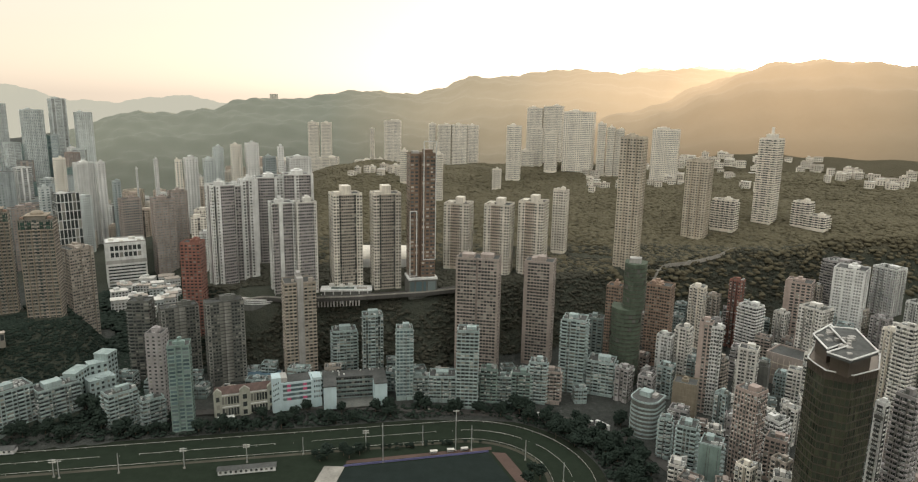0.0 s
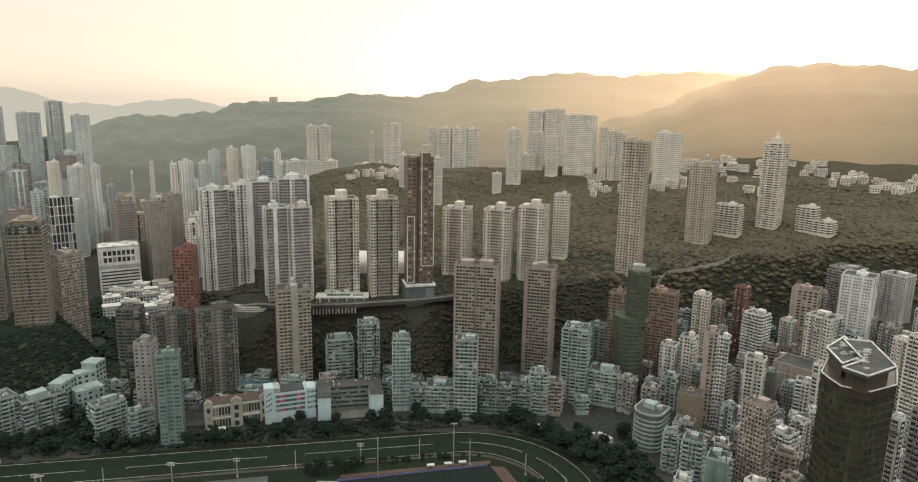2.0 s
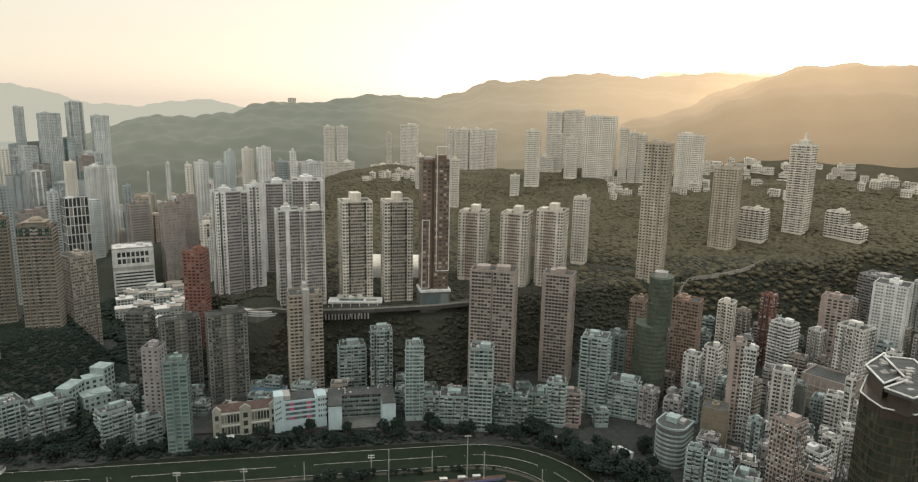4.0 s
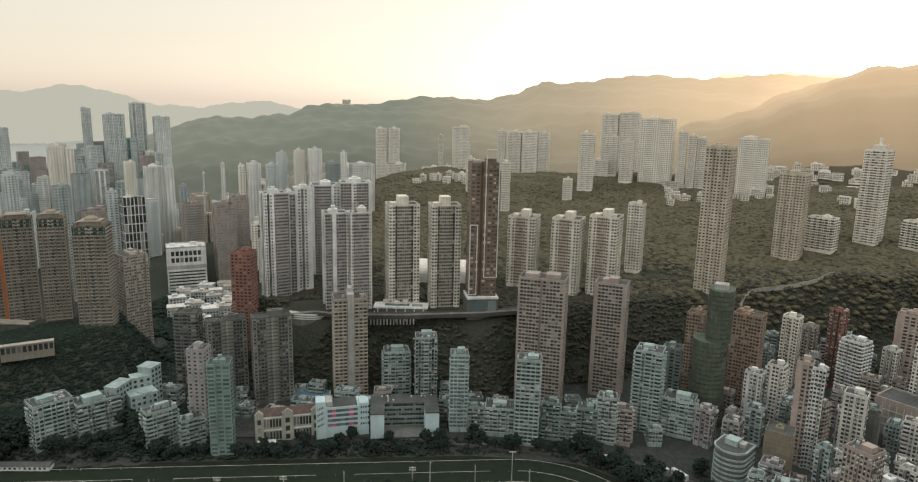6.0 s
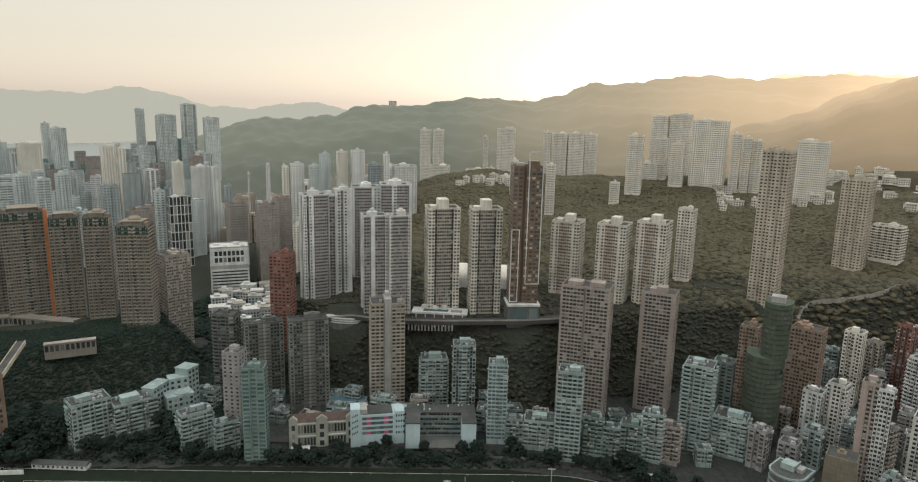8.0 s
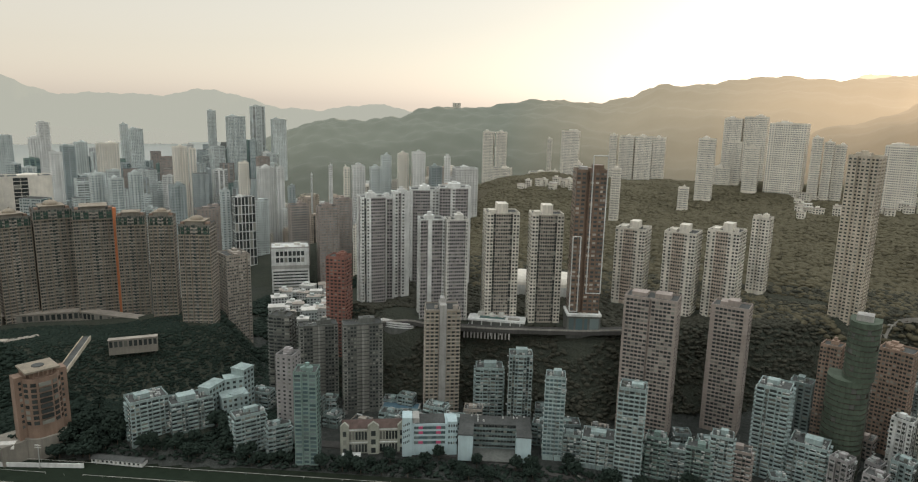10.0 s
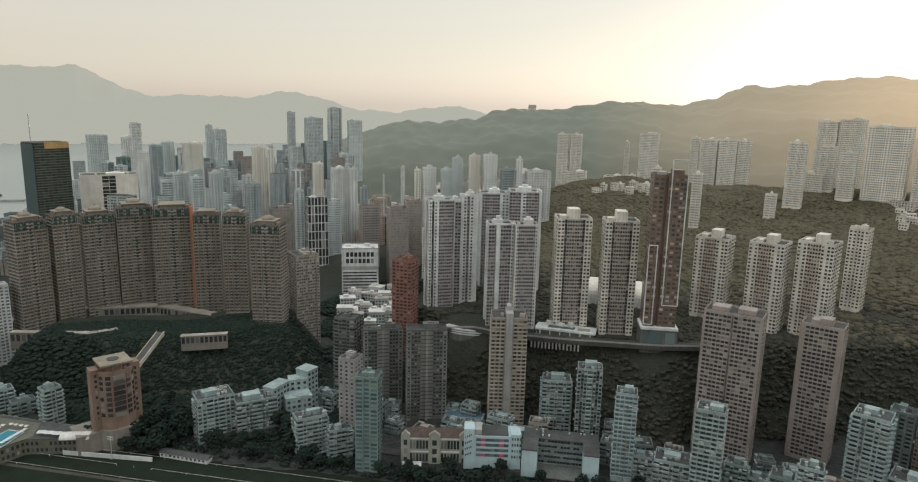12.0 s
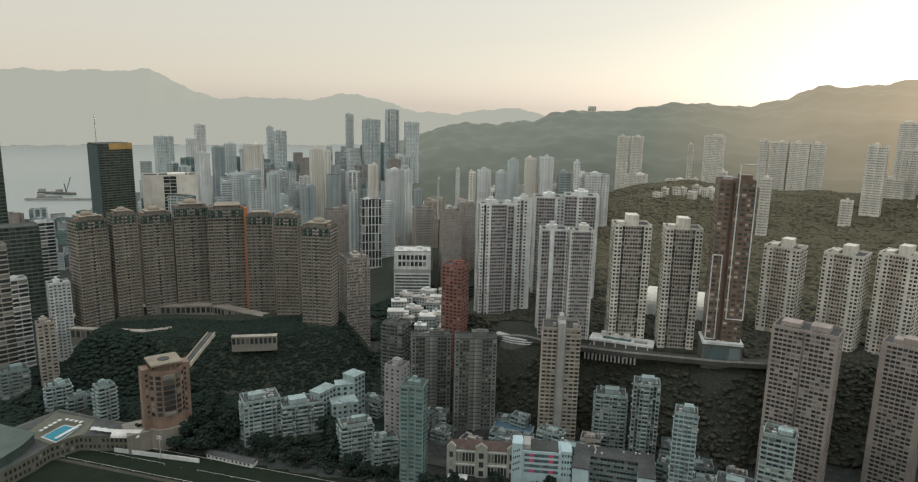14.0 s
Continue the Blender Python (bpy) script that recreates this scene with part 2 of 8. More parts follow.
RIDGE_NEAR = ([-36, -33, -30.7, -28.8, -26.8, -24.8, -22.7, -21, -19.7, -18.4, -15.4, -12.9, -8.2, -6.3, -3.8, -1.4, 0.5, 2.5, 5.3, 8.2, 10.6, 12.9, 14.3, 26, 40],
              [0, 30, 84, 126, 152, 158, 155, 177, 174, 198, 208, 220, 238, 244, 236, 254, 297, 302, 314, 320, 329, 322, 325, 330, 250])
RIDGE_SUN = ([9, 10.6, 12.2, 14.9, 17.1, 19.2, 22.1, 23.6, 26, 28.3, 30.8, 33.2, 44, 60],
             [146, 172, 184, 208, 233, 265, 294, 308, 312, 320, 320, 314, 285, 200])


def ground(x, y):
    """Height of the land: the flat racecourse and city, the wooded bank, the terraces above it and the hills."""
    x, y = np.asarray(x, float), np.asarray(y, float)
    r = np.hypot(x, y)
    az = np.degrees(np.arctan2(x, np.maximum(y, 1e-3)))
    az = np.where(y > 0, az, np.where(x > 0, 90, -90))
    foot = np.interp(x, [-260, -20, 30, 90, 235, 420], [520, 522, 545, 582, 640, 690]) + 4 * np.sin(x * 0.05)
    up = sm(0, 40, y - foot)
    back = sm(600, 800, y)
    right = sm(-265 - 330 * back, -215 + 90 * back, x)
    right = right * (0.1 + 0.9 * sm(70, 160, np.hypot(x + 365, y - 690)))   # the low valley behind the estate
    bank = 4 * sm(445, 475, y) + 58 * up * right
    terrace = right * np.clip((r - 620) * 0.1, 0, 60) * sm(540, 640, y)
    city = (1 - right) * sm(4, 26, y - 446 - 0.195 * np.minimum(x, 0)) * (4 + 5 * (1 - sm(440, 520, y)) + 5 * sm(560, 700, y) * sm(-520, -380, x) * (1 - sm(900, 1200, r)))
    along = (x + 400) * 0.80 + (y - 480) * 0.60
    across = -(x + 400) * 0.60 + (y - 480) * 0.80
    mound = 42 * (1 - sm(88, 135, np.abs(along))) * (1 - sm(26, 88, np.abs(across - 22)))
    hill = np.interp(az, *RIDGE_NEAR) * sm(1150, 2480, r) * (1 - 0.7 * sm(2520, 3300, r))
    hump = np.interp(az, *RIDGE_SUN) * sm(950, 1800, r) * (1 - 0.7 * sm(1830, 2500, r)) * sm(7, 12, az)
    base = np.maximum(np.maximum(bank + terrace, city), mound)
    base = base * (1 - sm(1150, 1700, r) * sm(-30, -26, az))
    out = np.maximum(base, np.maximum(hill, hump))
    low = -7 * sm(1460, 1540, r + 6 * (az + 52)) * (1 - sm(-46, -42.5, az)) - 7 * sm(1950, 2300, r) * (1 - sm(-34, -31, az))
    rough = 3.0 * np.sin(x * 0.013 + 1.3 * np.sin(y * 0.009)) * np.sin(y * 0.017 + x * 0.004) + 1.4 * np.sin(x * 0.05 + y * 0.031) * np.sin(y * 0.043 - x * 0.02)
    return out + low + rough * sm(12, 40, out) * (1 + sm(900, 1800, r) * 3.0)


def g(x, y):
    return float(ground(x, y))


def ground_sheet():
    azs = np.concatenate([np.arange(-180, -70, 8.0), np.arange(-70, 50, 0.4), np.arange(50, 180, 8.0)])
    rs = np.concatenate([[6.0, 60, 150, 240], np.arange(280, 760, 6.0), np.arange(760, 1300, 12.0), np.arange(1300, 2700, 25.0), [2800, 3000, 3400, 4000, 4700, 6000, 9000]])
    A, Rr = np.meshgrid(np.radians(azs), rs)
    X, Y = Rr * np.sin(A), Rr * np.cos(A)
    Z = ground(X, Y)
    v = np.stack([X, Y, Z], -1).reshape(-1, 3).tolist()
    n, k = len(azs), len(rs)
    f = []
    for j in range(k - 1):
        for i in range(n):
            a, b = j * n + i, j * n + (i + 1) % n
            f.append((a, a + n, b + n, b))
    c = len(v)
    v.append([0, 0, 0])
    f += [(c, i, (i + 1) % n) for i in range(n)]
    me = bpy.data.meshes.new("ground")
    me.from_pydata(v, [], f)
    me.polygons.foreach_set("use_smooth", [True] * len(f))
    me.update()
    return me


def haze_glow(nt, p, geo, cool, warm, near, far, most):
    """Backdrop alone: haze put into emission, paler with distance, warmest below the sun."""
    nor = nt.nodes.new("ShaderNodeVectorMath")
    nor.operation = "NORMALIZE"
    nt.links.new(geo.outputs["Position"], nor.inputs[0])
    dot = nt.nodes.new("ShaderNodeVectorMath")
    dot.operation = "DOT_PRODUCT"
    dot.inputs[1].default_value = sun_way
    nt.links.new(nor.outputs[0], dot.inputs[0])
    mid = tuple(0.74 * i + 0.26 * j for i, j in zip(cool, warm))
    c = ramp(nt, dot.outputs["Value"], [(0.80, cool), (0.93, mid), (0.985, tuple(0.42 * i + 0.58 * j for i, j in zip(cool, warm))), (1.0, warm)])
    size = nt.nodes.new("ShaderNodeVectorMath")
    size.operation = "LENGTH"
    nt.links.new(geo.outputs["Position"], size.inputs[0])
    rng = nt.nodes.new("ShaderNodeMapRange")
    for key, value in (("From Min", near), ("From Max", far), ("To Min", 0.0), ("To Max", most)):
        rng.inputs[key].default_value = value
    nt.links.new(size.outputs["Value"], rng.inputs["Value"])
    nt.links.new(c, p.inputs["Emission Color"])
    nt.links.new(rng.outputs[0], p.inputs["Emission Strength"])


def ground_material():
    m, nt, p = nodes_of("ground")
    geo = nt.nodes.new("ShaderNodeNewGeometry")
    n1 = add(nt, "ShaderNodeTexNoise", Scale=0.035, Detail=8.0, Roughness=0.72)
    n2 = add(nt, "ShaderNodeTexNoise", Scale=0.28, Detail=5.0, Roughness=0.7)
    for n in (n1, n2):
        nt.links.new(geo.outputs["Position"], n.inputs["Vector"])
    green = ramp(nt, n1.outputs["Fac"], [(0.3, (0.046, 0.054, 0.044)), (0.55, (0.060, 0.066, 0.053)), (0.75, (0.080, 0.082, 0.064))])
    town = ramp(nt, n2.outputs["Fac"], [(0.3, (0.045, 0.050, 0.048)), (0.6, (0.072, 0.078, 0.073)), (0.75, (0.115, 0.118, 0.110))])
    sep = nt.nodes.new("ShaderNodeSeparateXYZ")
    nt.links.new(geo.outputs["Position"], sep.inputs[0])
    lift = nt.nodes.new("ShaderNodeMapRange")
    lift.inputs["From Min"].default_value, lift.inputs["From Max"].default_value = 5.5, 9.0
    nt.links.new(sep.outputs["Z"], lift.inputs["Value"])
    # high slopes paler and browner: haze put into the ground colour
    hazy_green = ramp(nt, n1.outputs["Fac"], [(0.3, (0.087, 0.079, 0.054)), (0.55, (0.102, 0.092, 0.064)), (0.75, (0.117, 0.106, 0.075))])
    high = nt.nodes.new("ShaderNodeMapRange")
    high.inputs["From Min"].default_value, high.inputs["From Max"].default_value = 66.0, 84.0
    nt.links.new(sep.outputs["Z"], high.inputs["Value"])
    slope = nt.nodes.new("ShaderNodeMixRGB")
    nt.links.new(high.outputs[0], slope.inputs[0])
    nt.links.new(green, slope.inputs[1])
    nt.links.new(hazy_green, slope.inputs[2])
    mix = nt.nodes.new("ShaderNodeMixRGB")
    nt.links.new(lift.outputs[0], mix.inputs[0])
    nt.links.new(town, mix.inputs[1])
    nt.links.new(slope.outputs[0], mix.inputs[2])
    nt.links.new(mix.outputs[0], p.inputs["Base Color"])
    p.inputs["Roughness"].default_value = 0.95
    p.inputs["Specular IOR Level"].default_value = 0.08
    bump = add(nt, "ShaderNodeBump", Strength=0.9, Distance=4.0)
    nt.links.new(n2.outputs["Fac"], bump.inputs["Height"])
    nt.links.new(bump.outputs[0], p.inputs["Normal"])
    return m


ground_mesh = ground_sheet()
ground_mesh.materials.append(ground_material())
tagged(new("ground", ground_mesh), "city ground, wooded slopes and dark green hills", "ground", kind="structure")
# haze tones the ridges emit: away from the sun, and towards it
HAZE_COOL, HAZE_WARM = (0.031, 0.034, 0.029), (0.26, 0.180, 0.112)


def far_ridges():
    """The backdrop: ridges behind everything, paled by haze emission, just above the ground sheet."""
    azs, rs = np.arange(-40, 56, 0.3), np.concatenate([np.arange(1320, 2700, 20.0), [2800, 3000, 3300]])
    A, Rr = np.meshgrid(np.radians(azs), rs)
    X, Y = Rr * np.sin(A), Rr * np.cos(A)
    Z = ground(X, Y)
    Z = np.where(Z > 12, Z + 2.5 * sm(1320, 1380, Rr), Z - 3) - 3 * (1 - sm(1320, 1370, Rr))
    rg = np.random.default_rng(4)
    Z += np.where(Z > 20, rg.uniform(0, 3, Z.shape) * sm(1300, 1600, Rr), 0)
    n = len(azs)
    f = [(j * n + i, (j + 1) * n + i, (j + 1) * n + i + 1, j * n + i + 1) for j in range(len(rs) - 1) for i in range(n - 1)]
    me = bpy.data.meshes.new("backdrop")
    me.from_pydata(np.stack([X, Y, Z], -1).reshape(-1, 3).tolist(), [], f)
    me.polygons.foreach_set("use_smooth", [True] * len(f))
    me.update()
    m, nt, p = nodes_of("far_ridges")
    geo = nt.nodes.new("ShaderNodeNewGeometry")
    n1 = add(nt, "ShaderNodeTexNoise", Scale=0.012, Detail=9.0, Roughness=0.7)
    nt.links.new(geo.outputs["Position"], n1.inputs["Vector"])
    nt.links.new(ramp(nt, n1.outputs["Fac"], [(0.3, (0.034, 0.040, 0.030)), (0.55, (0.042, 0.048, 0.036)), (0.75, (0.052, 0.054, 0.042))]), p.inputs["Base Color"])
    p.inputs["Roughness"].default_value = 1.0
    haze_glow(nt, p, geo, HAZE_COOL, HAZE_WARM, 1150.0, 2050.0, 1.0)
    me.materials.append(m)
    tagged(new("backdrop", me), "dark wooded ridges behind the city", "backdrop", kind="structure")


far_ridges()


def water_material():
    m, nt, p = nodes_of("harbour_water")
    p.inputs["Base Color"].default_value = (0.22, 0.25, 0.245, 1)
    p.inputs["Roughness"].default_value = 0.3
    geo = nt.nodes.new("ShaderNodeNewGeometry")
    n = add(nt, "ShaderNodeTexNoise", Scale=0.05, Detail=6.0)
    nt.links.new(geo.outputs["Position"], n.inputs["Vector"])
    b = add(nt, "ShaderNodeBump", Strength=0.35, Distance=1.5)
    nt.links.new(n.outputs["Fac"], b.inputs["Height"])
    nt.links.new(b.outputs[0], p.inputs["Normal"])
    return m


tagged(new("water", Shape().quad((-9000, 300, -2), (-300, 900, -2), (-300, 9000, -2), (-9000, 9000, -2)).mesh("water", water_material())),
       "calm grey harbour water beyond the city", "water", kind="structure")

# ---- distant hills ----
def far_hills(name, label, knots_az, knots_h, radius, colour, warm, foot=-5.0, seed=0.0):
    """A far range that emits its haze: colour away from the sun, warm towards it."""
    az = np.arange(knots_az[0], knots_az[-1], 0.15)
    h = np.interp(az, knots_az, knots_h) + 5 * np.sin(az * 1.7 + seed) + 3 * np.sin(az * 4.3 + seed) + 1.5 * np.sin(az * 11 + seed)
    a = np.radians(az)
    v, f, rows = [], [], [(0.0, 0.0), (0.35, 0.45), (0.7, 0.8), (1.0, 1.0), (1.12, 0.6)]
    n = len(az)
    for k, (q, s) in enumerate(rows):
        rr = radius * (0.86 + 0.14 * q) + 25 * np.sin(az * 2.3 + k)
        v += list(zip((rr * np.sin(a)).tolist(), (rr * np.cos(a)).tolist(), (foot + (h - foot) * s).tolist()))
    for k in range(len(rows) - 1):
        f += [(k * n + i, (k + 1) * n + i, (k + 1) * n + i + 1, k * n + i + 1) for i in range(n - 1)]
    me = bpy.data.meshes.new(name)
    me.from_pydata(v, [], [tuple(reversed(q)) for q in f])
    me.polygons.foreach_set("use_smooth", [True] * len(f))
    m, nt, p = nodes_of(name)
    geo = nt.nodes.new("ShaderNodeNewGeometry")
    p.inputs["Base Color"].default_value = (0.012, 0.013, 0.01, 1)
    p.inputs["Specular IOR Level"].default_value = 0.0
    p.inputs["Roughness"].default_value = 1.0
    haze_glow(nt, p, geo, colour, warm, radius * 0.1, radius * 0.2, 1.0)
    me.materials.append(m)
    me.update()
    return tagged(new(name, me), label, "backdrop", kind="structure")


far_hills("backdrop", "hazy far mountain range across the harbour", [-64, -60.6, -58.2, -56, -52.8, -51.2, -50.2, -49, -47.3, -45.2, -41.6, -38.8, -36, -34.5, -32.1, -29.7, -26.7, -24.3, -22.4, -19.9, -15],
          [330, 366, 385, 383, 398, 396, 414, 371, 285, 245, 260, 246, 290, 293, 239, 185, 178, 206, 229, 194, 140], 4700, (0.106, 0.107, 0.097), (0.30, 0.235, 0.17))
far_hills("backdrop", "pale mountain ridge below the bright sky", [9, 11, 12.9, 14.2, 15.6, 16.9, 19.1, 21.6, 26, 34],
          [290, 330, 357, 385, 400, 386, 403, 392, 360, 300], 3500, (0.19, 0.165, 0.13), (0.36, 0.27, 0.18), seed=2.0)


def far_shore():
    """Faint blocks of the town across the harbour, their haze put into emission."""
    rg = random.Random(3)
    s = Shape()
    for _ in range(230):
        a, r = radians(rg.uniform(-64, -37)), rg.uniform(3900, 4150)
        x, y, w = r * math.sin(a), r * math.cos(a), rg.uniform(12, 34)
        s.box(x - w, x + w, y - w, y + w, -2, rg.choice((15, 25, 35, 50, 70)) * rg.uniform(0.6, 1.2))
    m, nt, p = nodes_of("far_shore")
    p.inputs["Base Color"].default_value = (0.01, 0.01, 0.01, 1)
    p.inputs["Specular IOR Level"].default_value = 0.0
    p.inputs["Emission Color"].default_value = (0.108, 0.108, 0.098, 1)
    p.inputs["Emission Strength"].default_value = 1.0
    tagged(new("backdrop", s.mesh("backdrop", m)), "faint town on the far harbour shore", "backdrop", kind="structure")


far_shore()

# ---- buildings ----
FOOT = []   # x, y and half-diagonal of each footprint, to keep trees off


def low_ground(x, y, w, d, yaw):
    c, s = math.cos(radians(yaw)), math.sin(radians(yaw))
    return min(g(x + c * i * w / 2 - s * j * d / 2, y + s * i * w / 2 + c * j * d / 2) for i in (-1, 0, 1) for j in (-1, 0, 1))


def foot_row(x, y, w, d, yaw):
    """Keep trees off a long, shallow footprint."""
    n = max(1, int(w / d + 0.5))
    for i in range(n):
        a = (i + 0.5) / n - 0.5
        FOOT.append((x + math.cos(radians(yaw)) * a * w, y + math.sin(radians(yaw)) * a * w, max(d, w / n) * 0.55))


def faces(w, d):
    """The four sides: start corner, way along, way out, length."""
    return [((-w / 2, -d / 2), (1, 0), (0, -1), w), ((w / 2, -d / 2), (0, 1), (1, 0), d), ((w / 2, d / 2), (-1, 0), (0, 1), w), ((-w / 2, d / 2), (0, -1), (-1, 0), d)]


def on_side(p, u, o, a, b):
    return (p[0] + u[0] * a + o[0] * b, p[1] + u[1] * a + o[1] * b)


def slab(shape, p, u, o, a0, a1, b0, b1, z0, z1):
    """A box on a side: from a0 to a1 along it, from b0 to b1 out of it."""
    q = [on_side(p, u, o, a, b) for a in (a0, a1) for b in (b0, b1)]
    xs, ys = [v[0] for v in q], [v[1] for v in q]
    shape.box(min(xs), max(xs), min(ys), max(ys), z0, z1, bottom=True)


def pane(shape, p, u, o, a0, a1, b, z0, z1):
    (xa, ya), (xb, yb) = on_side(p, u, o, a0, b), on_side(p, u, o, a1, b)
    shape.quad((xa, ya, z0), (xb, yb, z0), (xb, yb, z1), (xa, ya, z1))


WIDE = {"W": 1.35, "w": 1.0, "s": 0.55, "r": 0.8, "R": 0.6, "B": 1.5, "g": 1.2, "b": 1.1, "d": 0.8, "m": 2.2}
BACK = {"W": 0.0, "w": 0.0, "s": 0.0, "r": 1.0, "R": 2.2, "B": 0.0, "g": 0.0, "b": 1.0, "d": 1.4, "m": 0.6}


def lay_out(pattern, length):
    total = sum(WIDE[c] for c in pattern)
    a, cells = 0.0, []
    for c in pattern:
        n = length * WIDE[c] / total
        cells.append((c, a, a + n))
        a += n
    return cells


def rim(t, w, d, h, mat, high=1.1, thick=0.35):
    """A parapet round a flat roof, in one piece."""
    s = Shape()
    outer, inner = rect(-w / 2, w / 2, -d / 2, d / 2), rect(-w / 2 + thick, w / 2 - thick, -d / 2 + thick, d / 2 - thick)
    s.v = [(x, y, z) for ring in (outer, inner) for z in (h + 0.004, h + high) for x, y in ring]
    for i in range(4):
        j = (i + 1) % 4
        s.f += [(i, j, 4 + j, 4 + i), (8 + j, 8 + i, 12 + i, 12 + j), (4 + i, 4 + j, 12 + j, 12 + i)]
    return part("parapet", s, mat, t)


def roof_clutter(t, w, d, h, wall, rng, tall=5.0, crown=(), huts=4):
    rim(t, w, d, h, wall)
    for fx0, fx1, fy0, fy1, hh in crown:
        part("roof_block", Shape().box(fx0 * w, fx1 * w, fy0 * d, fy1 * d, h, h + hh), wall, t)
    if not crown and tall > 1:
        a, b = w * rng.uniform(0.28, 0.5), d * rng.uniform(0.3, 0.5)
        cx, cy = rng.uniform(-0.18, 0.18) * w, rng.uniform(-0.05, 0.2) * d
        housing = part("lift_housing", Shape().box(cx - a / 2, cx + a / 2, cy - b / 2, cy + b / 2, h, h + tall * rng.uniform(0.55, 0.9)), wall, t)
        a, b = a * 0.45, b * 0.5
        if huts:
            part("water_tank", Shape().box(cx - a / 2, cx + a / 2, cy - b / 2, cy + b / 2, h + tall * 0.5, h + tall * rng.uniform(0.95, 1.2)), wall, housing)
    for _ in range(rng.randint(0, huts)):
        x, y, q = rng.uniform(-0.4, 0.4) * w, rng.uniform(-0.42, 0.1) * d, rng.uniform(0.6, 1.5)
        part("roof_hut", Shape().box(x - q * 1.3, x + q * 1.3, y - q, y + q, h, h + rng.uniform(1.0, 2.8)), wall, t)


def repeat(shape, dzs):
    big = Shape()
    for dz in dzs:
        m = len(big.v)
        big.v += [(a, b, c + dz) for a, b, c in shape.v]
        big.f += [tuple(m + q for q in f) for f in shape.f]
    return big


def tower(name, label, x, y, w, d, top, yaw, wall, glass, front="WrW", side="wrw", floor=2.75, win=(0.62, 0.5), deep=1.2, trim=None,
          roof=4.0, crown=(), group="", category="building", podium=0.0, single=False, coolers=0.0, ledge=0.0, base=None, blank=(), huts=4, clutter=0.0, bay=None):
    """A block of storeys: one notched body, windows, balconies and ledges storey by storey, roof structures."""
    rng = random.Random(int(abs(x) * 13 + abs(y) * 7))
    z = (low_ground(x, y, w, d, yaw) if base is None else base) - 0.6
    h = top - z
    FOOT.append((x, y, 0.5 * math.hypot(w, d)))
    t = thing(name, label, category, x, y, z, yaw, group)
    trim = trim or wall
    ring, row, shelf, units = [], Shape(), Shape(), Shape()
    n_floor = max(1, int((h - podium - 1.6) / floor))
    z_first = h - 0.5 - n_floor * floor
    dzs = [z_first + i * floor for i in range(n_floor)]
    kept, cells, recessed = [], [], set()
    for k, (p, u, o, n) in enumerate(faces(w, d)):
        for c, a0, a1 in lay_out(front if k % 2 == 0 else side, n):
            b = -BACK[c] * deep
            if k != 2 and c not in "sR":
                cells.append((p, u, o, a0, a1, b))
            if c in "mdr":
                recessed.add(len(ring))
            ring += [on_side(p, u, o, a0, b), on_side(p, u, o, a1, b)]
            if k in blank or c in "sR":
                continue
            cw = a1 - a0
            share = {"W": win[0] + 0.1, "B": 0.92, "g": 0.94, "b": 0.8, "d": 0.96}.get(c, win[0])
            gap = (1 - share) * cw / 2
            z0, z1 = floor * 0.30, floor * (0.30 + win[1])
            if c in "Bb":
                z0, z1 = floor * 0.33, floor * 0.95
            if c in "gd":
                z0, z1 = floor * 0.12, floor * 0.97
            if c == "m":
                z0, z1 = floor * 0.28, floor * 0.80
                k3 = max(2, int(cw / 1.7))
                pieces = [(a0 + cw * (i + 0.14) / k3, a0 + cw * (i + 0.86) / k3) for i in range(k3)]
            elif c == "W" and cw > 3.4:
                mid = (a0 + a1) / 2
                pieces = [(a0 + gap, mid - 0.12), (mid + 0.12, a1 - gap)]
            else:
                pieces = [(a0 + gap, a1 - gap)]
            for q0, q1 in pieces:
                if single and k != 2:
                    kept.append((k, q0, q1, b + 0.05, z0, z1))
                else:
                    pane(row, p, u, o, q0, q1, b + 0.05, z0, z1)
            if c in "Bb":
                slab(shelf, p, u, o, a0 + 0.12, a1 - 0.12, b + 0.004, b + (1.3 if c == "B" else deep * 0.95), 0.02, floor * 0.33)
            if coolers and c in "Ww":
                q = a1 - gap - 0.5
                slab(units, p, u, o, q, q + 0.75, b + 0.004, b + 0.55, floor * 0.12, floor * 0.12 + 0.55)
        if ledge:
            slab(shelf, p, u, o, 0, n, 0.004, ledge, -0.12 * floor, 0.16 * floor)
    body = Shape().prism(ring, 0, h)
    shell = part("wall", body, wall, t)
    if h > 5:
        shell.data.materials.append(W_ROOF)
        if bay:
            shell.data.materials.append(bay)
        for i, face in enumerate(shell.data.polygons):
            face.material_index = 1 if face.normal.z > 0.9 else 2 if bay and i in recessed else 0
    if row.v:
        part("window", repeat(row, dzs), glass, t, kind="stuff")
    sides = faces(w, d)
    made = {}
    for k, q0, q1, b, z0, z1 in kept:
        p, u, o, n = sides[k]
        key = (k % 2, round(q1 - q0, 2), round(z1 - z0, 2))
        if key not in made:
            ww, hh = q1 - q0, z1 - z0
            s = Shape()
            s.v = [(-ww / 2, 0.02, -hh / 2), (ww / 2, 0.02, -hh / 2), (ww / 2, 0.02, hh / 2), (-ww / 2, 0.02, hh / 2)]
            s.f = [(0, 1, 2, 3)]
            made[key] = s.mesh("window", glass)
        cx, cy = on_side(p, u, o, (q0 + q1) / 2, b)
